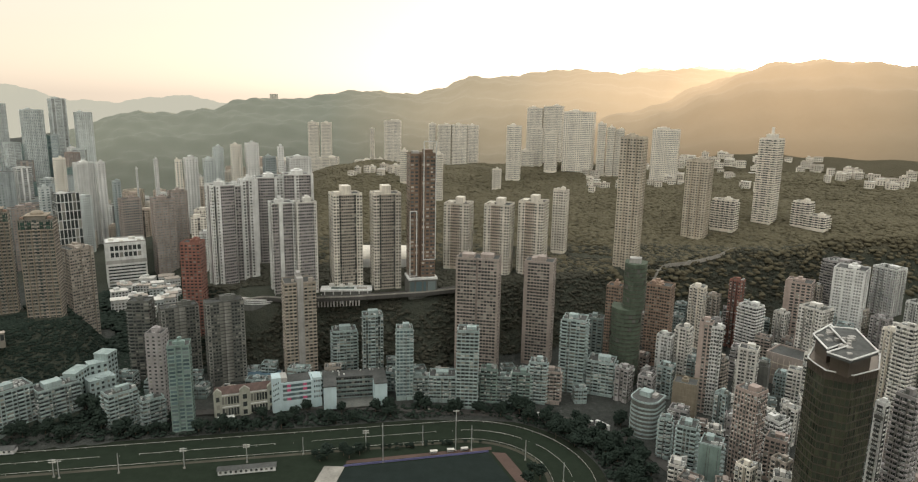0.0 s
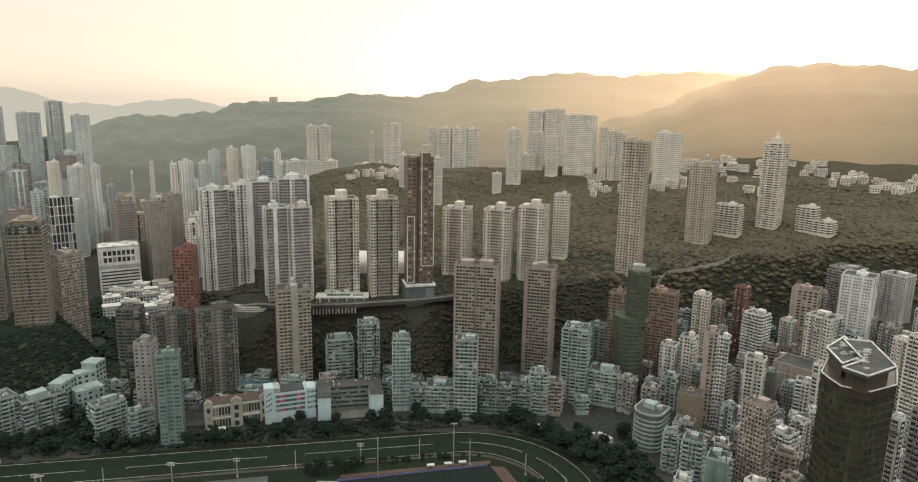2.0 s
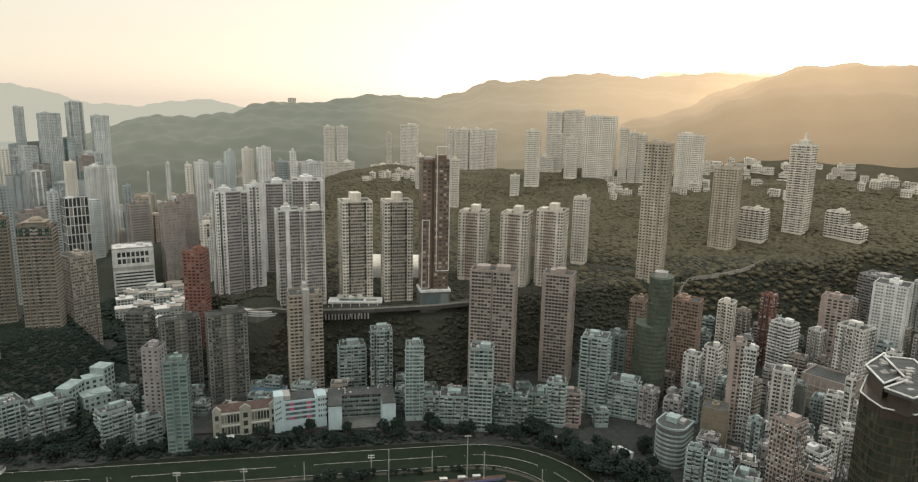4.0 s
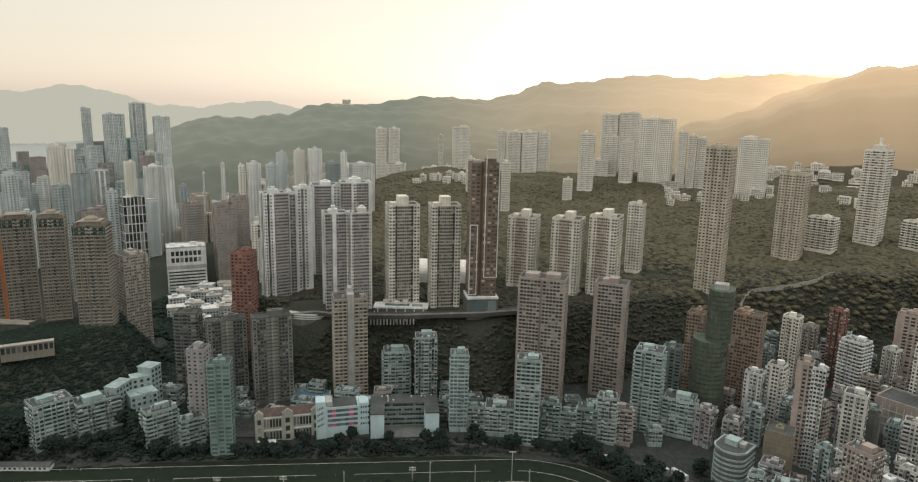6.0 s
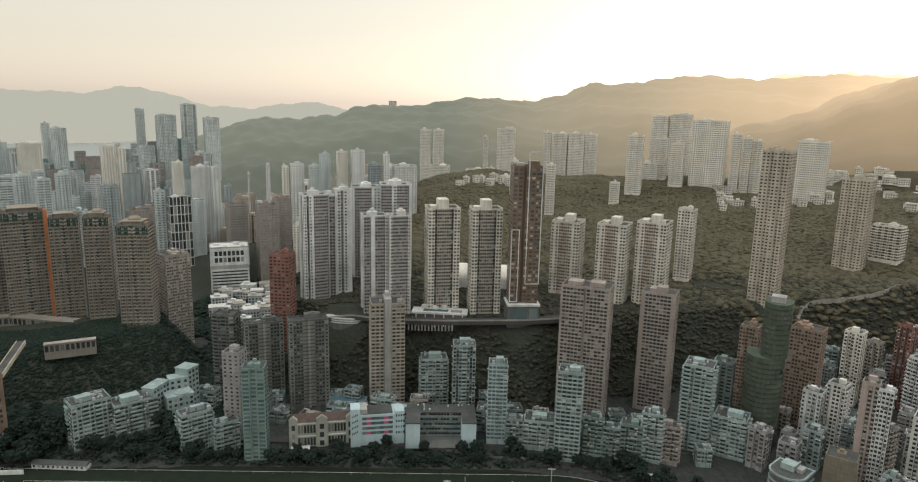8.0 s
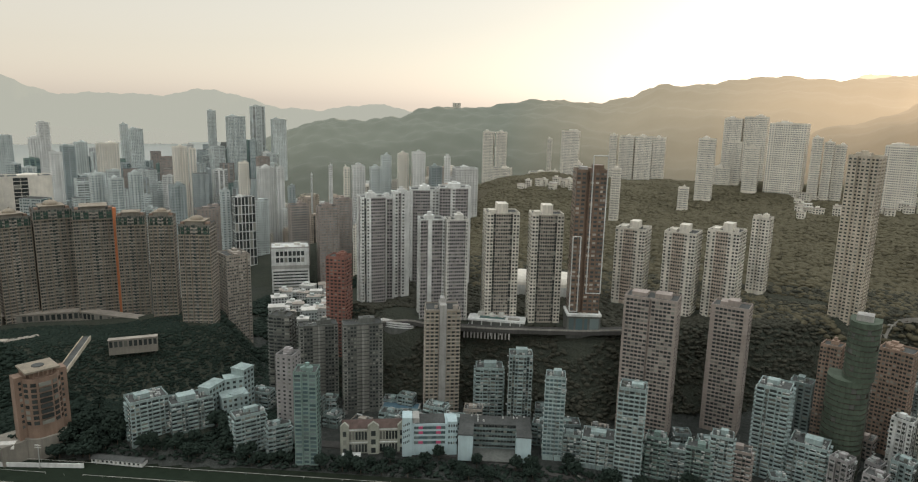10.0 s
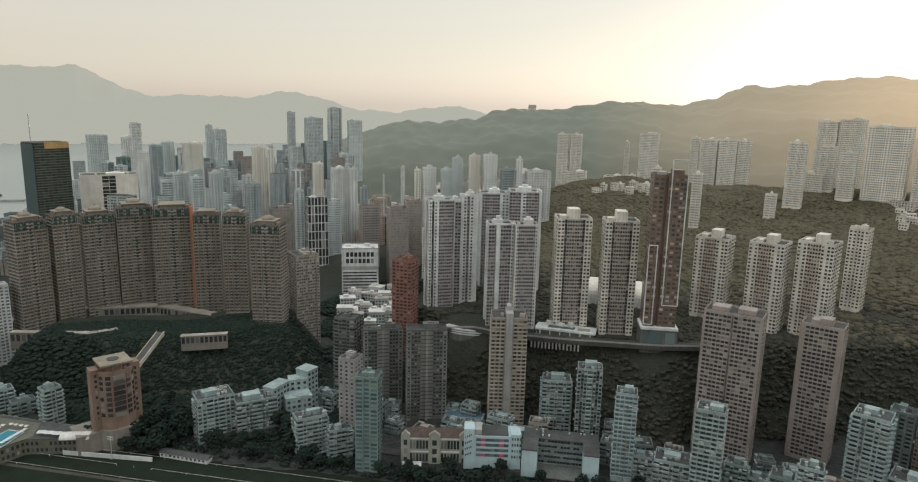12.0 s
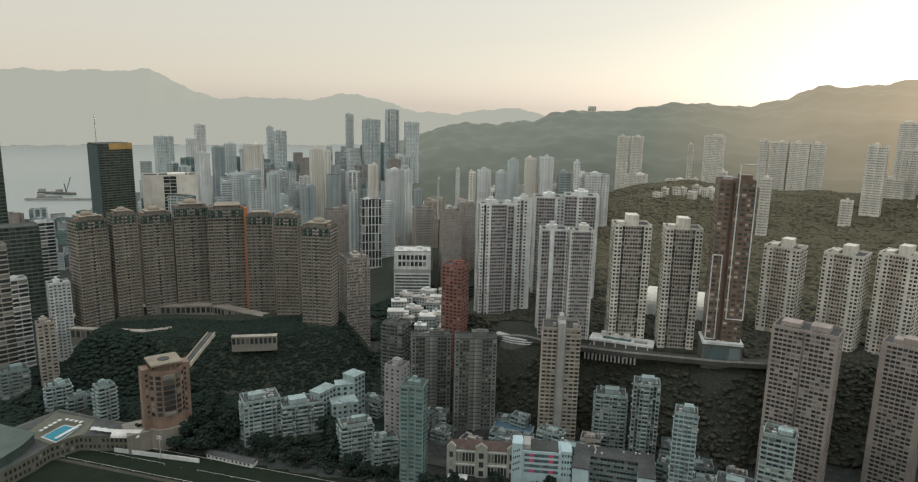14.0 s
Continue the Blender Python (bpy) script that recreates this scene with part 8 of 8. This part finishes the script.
villa("white flat-roofed villa on the green hillside", 502, 1208, 16, 9, 11, -12, W_HILL, "hillside villas")
villa("cream low block on the green hillside", 486, 1219, 16, 9, 10, -34, W_CREAM, "hillside villas")
villa("white flat-roofed villa on the green hillside", 534, 1213, 15, 9, 8, -0, W_HILL, "hillside villas")
villa("cream low block on the green hillside", 495, 1213, 12, 7, 6, -9, W_CREAM, "hillside villas")
villa("white flat-roofed villa on the green hillside", 421, 1281, 11, 6, 12, -24, W_HILL, "hillside villas")
villa("cream low block on the green hillside", 521, 1191, 15, 9, 5, -18, W_CREAM, "hillside villas")
villa("white flat-roofed villa on the green hillside", 417, 1282, 15, 9, 6, -15, W_HILL, "hillside villas")
villa("cream low block on the green hillside", 409, 1254, 11, 6, 7, -27, W_CREAM, "hillside villas")
villa("white flat-roofed villa on the green hillside", 433, 1286, 14, 9, 6, -36, W_HILL, "hillside villas")
villa("cream low block on the green hillside", 532, 1202, 15, 9, 11, -22, W_CREAM, "hillside villas")
villa("white flat-roofed villa on the green hillside", 458, 1267, 12, 7, 11, -22, W_HILL, "hillside villas")
villa("cream low block on the green hillside", 461, 1244, 12, 7, 12, -35, W_CREAM, "hillside villas")
villa("white flat-roofed villa on the green hillside", 483, 1249, 16, 9, 10, -13, W_HILL, "hillside villas")
villa("cream low block on the green hillside", 435, 1274, 15, 9, 11, -1, W_CREAM, "hillside villas")
villa("white flat-roofed villa on the green hillside", 469, 1243, 16, 10, 7, -37, W_HILL, "hillside villas")
villa("cream low block on the green hillside", 489, 1229, 16, 10, 7, -34, W_CREAM, "hillside villas")
villa("white flat-roofed villa on the green hillside", 426, 956, 12, 7, 13, -3, W_HILL, "hillside villas")
villa("cream low block on the green hillside", 437, 1096, 12, 7, 8, 4, W_CREAM, "hillside villas")
villa("white flat-roofed villa on the green hillside", 417, 978, 12, 7, 10, -44, W_HILL, "hillside villas")
villa("cream low block on the green hillside", 440, 1102, 10, 6, 5, 0, W_CREAM, "hillside villas")
villa("white flat-roofed villa on the green hillside", 419, 995, 9, 6, 6, -16, W_HILL, "hillside villas")
villa("cream low block on the green hillside", 429, 964, 9, 5, 9, 2, W_CREAM, "hillside villas")
villa("white flat-roofed villa on the green hillside", 513, 1176, 15, 9, 7, 1, W_HILL, "hillside villas")
villa("cream low block on the green hillside", 449, 1002, 10, 6, 9, -29, W_CREAM, "hillside villas")
villa("white flat-roofed villa on the green hillside", 430, 1074, 15, 9, 7, -8, W_HILL, "hillside villas")
villa("cream low block on the green hillside", 599, 1168, 14, 8, 11, -40, W_CREAM, "hillside villas")
villa("white flat-roofed villa on the green hillside", 581, 1151, 13, 8, 13, -17, W_HILL, "hillside villas")
villa("cream low block on the green hillside", 605, 1155, 11, 7, 5, -29, W_CREAM, "hillside villas")
villa("white flat-roofed villa on the green hillside", 607, 1164, 15, 9, 5, -43, W_HILL, "hillside villas")
villa("cream low block on the green hillside", 610, 1148, 14, 8, 12, -23, W_CREAM, "hillside villas")
villa("white flat-roofed villa on the green hillside", 625, 1180, 14, 9, 7, -31, W_HILL, "hillside villas")
villa("cream low block on the green hillside", 608, 1154, 13, 8, 7, -22, W_CREAM, "hillside villas")
villa("white flat-roofed villa on the green hillside", 608, 1177, 11, 6, 12, -13, W_HILL, "hillside villas")
villa("cream low block on the green hillside", 598, 1175, 10, 6, 7, -4, W_CREAM, "hillside villas")
villa("white flat-roofed villa on the green hillside", 580, 1196, 12, 7, 7, -44, W_HILL, "hillside villas")
villa("cream low block on the green hillside", 600, 1015, 13, 8, 10, -3, W_CREAM, "hillside villas")
villa("white flat-roofed villa on the green hillside", 583, 1060, 10, 6, 11, -4, W_HILL, "hillside villas")
villa("cream low block on the green hillside", 570, 1007, 14, 8, 11, -23, W_CREAM, "hillside villas")
villa("white flat-roofed villa on the green hillside", 546, 999, 9, 5, 10, -44, W_HILL, "hillside villas")
villa("cream low block on the green hillside", 619, 1046, 9, 6, 8, -39, W_CREAM, "hillside villas")
villa("white flat-roofed villa on the green hillside", 601, 1045, 12, 7, 12, -36, W_HILL, "hillside villas")
villa("cream low block on the green hillside", 644, 1115, 15, 9, 13, -43, W_CREAM, "hillside villas")
villa("white flat-roofed villa on the green hillside", 583, 1030, 11, 7, 11, -8, W_HILL, "hillside villas")
villa("cream low block on the green hillside", 585, 1017, 10, 6, 11, -26, W_CREAM, "hillside villas")
villa("white flat-roofed villa on the green hillside", 617, 1047, 10, 6, 9, -14, W_HILL, "hillside villas")
villa("cream low block on the green hillside", 611, 992, 14, 8, 10, -41, W_CREAM, "hillside villas")
villa("white flat-roofed villa on the green hillside", 615, 951, 12, 7, 8, -10, W_HILL, "hillside villas")
villa("cream low block on the green hillside", 632, 964, 9, 5, 10, -5, W_CREAM, "hillside villas")
villa("white flat-roofed villa on the green hillside", 722, 1073, 10, 6, 5, -0, W_HILL, "hillside villas")
villa("cream low block on the green hillside", 616, 989, 14, 8, 6, 1, W_CREAM, "hillside villas")
villa("white flat-roofed villa on the green hillside", 609, 972, 11, 7, 9, -21, W_HILL, "hillside villas")
villa("cream low block on the green hillside", 721, 1076, 12, 7, 12, -14, W_CREAM, "hillside villas")
villa("white flat-roofed villa on the green hillside", 622, 968, 14, 9, 10, 1, W_HILL, "hillside villas")
villa("cream low block on the green hillside", 612, 955, 11, 7, 9, -16, W_CREAM, "hillside villas")
villa("white flat-roofed villa on the green hillside", 628, 954, 8, 5, 11, -38, W_HILL, "hillside villas")
villa("cream low block on the green hillside", 625, 1021, 15, 9, 5, -10, W_CREAM, "hillside villas")
villa("white flat-roofed villa on the green hillside", 591, 968, 13, 8, 9, -40, W_HILL, "hillside villas")
villa("cream low block on the green hillside", 725, 1081, 15, 9, 8, -31, W_CREAM, "hillside villas")
villa("white flat-roofed villa on the green hillside", 638, 965, 13, 8, 13, -40, W_HILL, "hillside villas")
villa("cream low block on the green hillside", -141, 1079, 10, 6, 10, -31, W_CREAM, "hillside villas")
villa("white flat-roofed villa on the green hillside", -148, 1080, 13, 8, 10, -41, W_HILL, "hillside villas")
villa("cream low block on the green hillside", -167, 1048, 9, 5, 6, -22, W_CREAM, "hillside villas")
villa("white flat-roofed villa on the green hillside", -169, 1050, 13, 8, 6, -37, W_HILL, "hillside villas")
villa("cream low block on the green hillside", -162, 1063, 9, 5, 10, -23, W_CREAM, "hillside villas")
villa("white flat-roofed villa on the green hillside", -142, 1080, 10, 6, 6, -4, W_HILL, "hillside villas")
villa("cream low block on the green hillside", -110, 1072, 11, 6, 12, -43, W_CREAM, "hillside villas")
villa("white flat-roofed villa on the green hillside", -126, 1068, 11, 6, 8, -3, W_HILL, "hillside villas")
villa("cream low block on the green hillside", -124, 1048, 12, 7, 9, -37, W_CREAM, "hillside villas")
villa("white flat-roofed villa on the green hillside", -102, 1073, 12, 7, 12, -6, W_HILL, "hillside villas")
villa("cream low block on the green hillside", -82, 1071, 13, 8, 10, -29, W_CREAM, "hillside villas")
villa("white flat-roofed villa on the green hillside", -97, 1053, 9, 5, 11, -4, W_HILL, "hillside villas")
villa("cream low block on the green hillside", -124, 1091, 12, 7, 11, -21, W_CREAM, "hillside villas")
villa("white flat-roofed villa on the green hillside", -84, 1046, 13, 8, 11, -33, W_HILL, "hillside villas")
villa("white low house among trees behind the red tower", -312, 664, 15, 11, 12, 29, W_COOL, "low white houses")
villa("white low house among trees behind the red tower", -366, 697, 16, 12, 10, 36, W_WHITE, "low white houses")
villa("white low house among trees behind the red tower", -334, 663, 12, 9, 7, 34, W_WHITE, "low white houses")
villa("white low house among trees behind the red tower", -348, 677, 10, 8, 6, 34, W_WHITE, "low white houses")
villa("white low house among trees behind the red tower", -291, 639, 11, 8, 7, 12, W_WHITE, "low white houses")
villa("white low house among trees behind the red tower", -325, 729, 12, 9, 7, 5, W_WHITE, "low white houses")
villa("white low house among trees behind the red tower", -324, 683, 14, 11, 6, 14, W_WHITE, "low white houses")
villa("white low house among trees behind the red tower", -350, 723, 13, 10, 10, 2, W_WHITE, "low white houses")
villa("white low house among trees behind the red tower", -338, 688, 12, 9, 8, 33, W_WHITE, "low white houses")
villa("white low house among trees behind the red tower", -329, 746, 15, 11, 12, 37, W_WHITE, "low white houses")
villa("white low house among trees behind the red tower", -309, 645, 11, 8, 9, 23, W_WHITE, "low white houses")
villa("white low house among trees behind the red tower", -347, 772, 16, 12, 6, 13, W_COOL, "low white houses")
villa("white low house among trees behind the red tower", -348, 697, 15, 11, 6, 24, W_WHITE, "low white houses")
villa("white low house among trees behind the red tower", -363, 732, 14, 10, 7, 39, W_COOL, "low white houses")
villa("white low house among trees behind the red tower", -341, 756, 15, 11, 12, 25, W_WHITE, "low white houses")
villa("white low house among trees behind the red tower", -284, 654, 16, 12, 9, 19, W_COOL, "low white houses")
villa("white low house among trees behind the red tower", -357, 745, 16, 12, 12, 7, W_WHITE, "low white houses")
villa("white low house among trees behind the red tower", -339, 730, 13, 10, 11, 27, W_WHITE, "low white houses")
villa("white low house among trees behind the red tower", -315, 713, 16, 12, 7, 34, W_WHITE, "low white houses")
villa("white low house among trees behind the red tower", -331, 709, 14, 10, 11, 25, W_COOL, "low white houses")
villa("white low house among trees behind the red tower", -302, 673, 13, 10, 12, 21, W_WHITE, "low white houses")
villa("white low house among trees behind the red tower", -304, 686, 11, 8, 12, 19, W_WHITE, "low white houses")
villa("white low house among trees behind the red tower", -374, 725, 14, 11, 10, 29, W_WHITE, "low white houses")
villa("white low house among trees behind the red tower", -348, 662, 16, 12, 12, 28, W_WHITE, "low white houses")
villa("white low house among trees behind the red tower", -365, 713, 10, 7, 12, 18, W_WHITE, "low white houses")
villa("white low house among trees behind the red tower", -318, 695, 10, 8, 6, 30, W_COOL, "low white houses")

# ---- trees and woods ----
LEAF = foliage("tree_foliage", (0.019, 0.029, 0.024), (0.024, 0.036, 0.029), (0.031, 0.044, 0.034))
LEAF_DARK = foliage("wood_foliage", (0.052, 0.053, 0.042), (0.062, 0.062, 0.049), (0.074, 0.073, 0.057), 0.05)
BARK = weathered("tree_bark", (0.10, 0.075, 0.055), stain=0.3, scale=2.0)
# hill leaves paler and browner than the near ones, haze put into their colour
HAZY_LEAF = foliage("hazy_hill_foliage", (0.092, 0.084, 0.056), (0.117, 0.106, 0.072), (0.136, 0.124, 0.086), 0.02)



def ico(sub):
    bm = bmesh.new()
    bmesh.ops.create_icosphere(bm, subdivisions=sub, radius=1.0)
    bm.verts.ensure_lookup_table()
    v = np.array([q.co[:] for q in bm.verts])
    f = np.array([[q.index for q in fc.verts] for fc in bm.faces])
    bm.free()
    return v, f


ICO1, ICO2 = ico(1), ico(2)


def clumps(name, places, sizes, mat, seed, ball=ICO1, rough=0.42, squash=0.5):
    """Many uneven leaf clumps in one mesh."""
    rng = np.random.default_rng(seed)
    v, f = ball
    n, m = len(places), len(v)
    scale = sizes[:, None, None] * (1 + rough * rng.uniform(-1, 1, (n, m, 1)))
    a = rng.uniform(0, 2 * np.pi, n)
    c, s = np.cos(a)[:, None], np.sin(a)[:, None]
    vx, vy, vz = v[:, 0][None], v[:, 1][None], v[:, 2][None]
    shape = np.stack([vx * c - vy * s, vx * s + vy * c, np.broadcast_to(vz * squash, (n, m))], -1) * scale
    pts = (shape + places[:, None]).reshape(-1, 3)
    tri = (f[None] + (np.arange(n) * m)[:, None, None]).reshape(-1, 3)
    me = bpy.data.meshes.new(name)
    me.vertices.add(len(pts))
    me.vertices.foreach_set("co", pts.ravel())
    me.loops.add(tri.size)
    me.loops.foreach_set("vertex_index", tri.ravel().astype(np.int32))
    me.polygons.add(len(tri))
    me.polygons.foreach_set("loop_start", np.arange(0, tri.size, 3, dtype=np.int32))
    me.polygons.foreach_set("use_smooth", np.ones(len(tri), bool))
    me.update(calc_edges=True)
    me.materials.append(mat)
    return me


def tree_kind(seed, high, wide):
    """One tree: a tapered trunk with limbs and a crown of many leaf clumps with gaps."""
    rng = np.random.default_rng(seed)
    s = Shape()
    s.tube((0, 0, -0.5), (0.1, 0, high * 0.42), 0.28, 7)
    for k in range(5):
        a = k * 1.3 + seed
        s.tube((0.1, 0, high * (0.28 + 0.04 * k)), (wide * 0.3 * math.cos(a), wide * 0.3 * math.sin(a), high * 0.62), 0.11, 5)
    trunk = s.mesh("trunk", BARK)
    n = 110
    d = rng.normal(size=(n, 3))
    d /= np.linalg.norm(d, axis=1)[:, None]
    q = rng.uniform(0.45, 1.0, n)[:, None]
    p = d * q * np.array([wide / 2, wide / 2, high * 0.3]) + np.array([0, 0, high * 0.66])
    p[:, 2] = np.maximum(p[:, 2], high * 0.3)
    crown = clumps("crown", p, rng.uniform(0.06, 0.13, n) * wide, LEAF, seed, squash=0.8)
    return trunk, crown


TREE_KINDS = [tree_kind(i, hh, ww) for i, (hh, ww) in enumerate(((11, 9), (9, 8), (13, 10), (8, 9), (12, 8), (7, 6)))]
_feet = np.array(FOOT)


def clear_of(x, y, room=2.0):
    return (np.hypot(_feet[:, 0] - x, _feet[:, 1] - y) > _feet[:, 2] * 0.85 + room).all()


def plant(x, y, rng, scale=1.0, group="trackside trees"):
    trunk, crown = rng.choice(TREE_KINDS)
    t = thing("tree", "dark green broadleaf tree beside the racecourse", "tree", x, y, g(x, y), rng.uniform(0, 360), group)
    k = scale * rng.uniform(0.75, 1.15)
    t.scale = (k, k, k * rng.uniform(0.85, 1.1))
    part("trunk", trunk, BARK, t)
    part("crown", crown, LEAF, t)


rng = random.Random(11)
outer = course(0, 400.0)
for x0, y0 in outer:
    if y0 < 395 and x0 > 20:
        continue
    for k in range(3):
        x, y = x0 + rng.uniform(-7, 7), y0 + rng.uniform(8, 34) if x0 > -260 else y0 + rng.uniform(12, 60)
        if y < y0 + 7 or x < -385:
            continue
        if clear_of(x, y, 2.5):
            plant(x, y, rng)
for k in range(60):
    x = rng.uniform(-345, -215)
    y = 446 + 0.195 * x + rng.uniform(12, 40)
    if clear_of(x, y, 1.5):
        plant(x, y, rng, 1.2)
for k in range(46):
    x, y = rng.uniform(-372, -318), rng.uniform(377, 402)
    if math.hypot(x + 355.2, y - 389.9) > 15 and y > 446 + 0.195 * x + 3:
        plant(x, y, rng, 1.35)
for k in range(60):
    x, y = rng.uniform(84, 122), rng.uniform(330, 450)
    if math.hypot(x - TURN_X, y - TURN_Y) > TURN_R + 8 and clear_of(x, y, 2.0):
        plant(x, y, rng, 1.1)
for k in range(30):
    x, y = rng.uniform(-80, 25), rng.uniform(408, 413)
    y += (x + 20) * 0.19
    plant(x, y, rng, 0.35, "infield shrubs")
for x, y in ((-82, 392), (-86, 389), (-68, 393), (-72, 396), (-62, 398), (-90, 394), (48, 380), (52, 372), (44, 366)):
    plant(x, y, rng, 0.9, "infield trees")


def woods(name, label, count, region, size, seed, mat=LEAF_DARK, keep=None, ball=ICO1, lift=0.2, squash=0.5):
    rg = np.random.default_rng(seed)
    x0, x1, y0, y1 = region
    x, y = rg.uniform(x0, x1, count), rg.uniform(y0, y1, count)
    ok = keep(x, y)
    x, y = x[ok], y[ok]
    far = np.ones(len(x), bool)
    for fx, fy, fr in FOOT:
        far &= np.hypot(x - fx, y - fy) > fr * 0.9 + 2
    x, y = x[far], y[far]
    z = ground(x, y)
    sz = rg.uniform(size[0], size[1], len(x))
    ob = new(name, clumps(name, np.stack([x, y, z + sz * lift], -1), sz, mat, seed, ball, squash=squash))
    return tagged(ob, label, "trees", kind="stuff")


def azimuth(x, y):
    return np.degrees(np.arctan2(x, y))


def beside_track(x, y):
    r = np.hypot(x - TURN_X, y - TURN_Y)
    line = 446 + 0.195 * np.minimum(x, 0)
    west = (x < 0) & (y > line + 8) & (y < line + np.where(x < -250, 55, 26)) & (x > -385)
    bend = (x >= 0) & (r > TURN_R + 8) & (r < TURN_R + np.where(y > 440, 24, 34)) & (x < 122)
    return west | bend


woods("track_woods", "dark bushes and tree tops along the racecourse", 15000, (-390, 155, 330, 480), (0.7, 1.8), 9, keep=beside_track, lift=0.9, mat=LEAF)
woods("bank_woods", "dense dark woods on the steep bank", 30000, (-262, 430, 515, 720), (1.0, 2.8), 3, keep=lambda x, y: (ground(x, y) > 6) & (y < 715), lift=0.2)
woods("estate_woods", "dense dark woods below the hilltop estate", 26000, (-520, -205, 385, 560), (0.8, 2.0), 4,
      keep=lambda x, y: ((y > 446 + 0.195 * x + 16) & (x < -205)) & ((-(x + 400) * 0.6 + (y - 480) * 0.8) < 34) & (azimuth(x, y) > -51), mat=LEAF, lift=0.0)
woods("terrace_woods", "woods over the terraces and valley behind", 38000, (-220, 760, 640, 1200), (2.2, 4.8), 5, keep=lambda x, y: (ground(x, y) > 30) & (azimuth(x, y) > -13) & (np.hypot(x, y) < 1270), mat=HAZY_LEAF, squash=0.5, lift=-0.06)
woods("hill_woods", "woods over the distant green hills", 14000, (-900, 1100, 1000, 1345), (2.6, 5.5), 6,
      keep=lambda x, y: (ground(x, y) > 28) & (np.hypot(x, y) > 1150) & (np.hypot(x, y) < 1300) & (azimuth(x, y) > -31), mat=HAZY_LEAF, lift=-0.14, squash=0.42)
woods("valley_woods", "dark trees among the low white houses", 5000, (-395, -250, 545, 780), (1.2, 3.2), 12, keep=lambda x, y: (azimuth(x, y) > -34) & (np.sin(x * 0.07) * np.sin(y * 0.06 + 1) > -0.2), lift=0.7, mat=LEAF)
woods("club_woods", "dark trees round the club and the low blocks", 5000, (-530, -368, 345, 440), (1.0, 2.8), 14, keep=lambda x, y: (azimuth(x, y) > -56) & ((x < -444) | (y > 386)), lift=0.6, mat=LEAF)
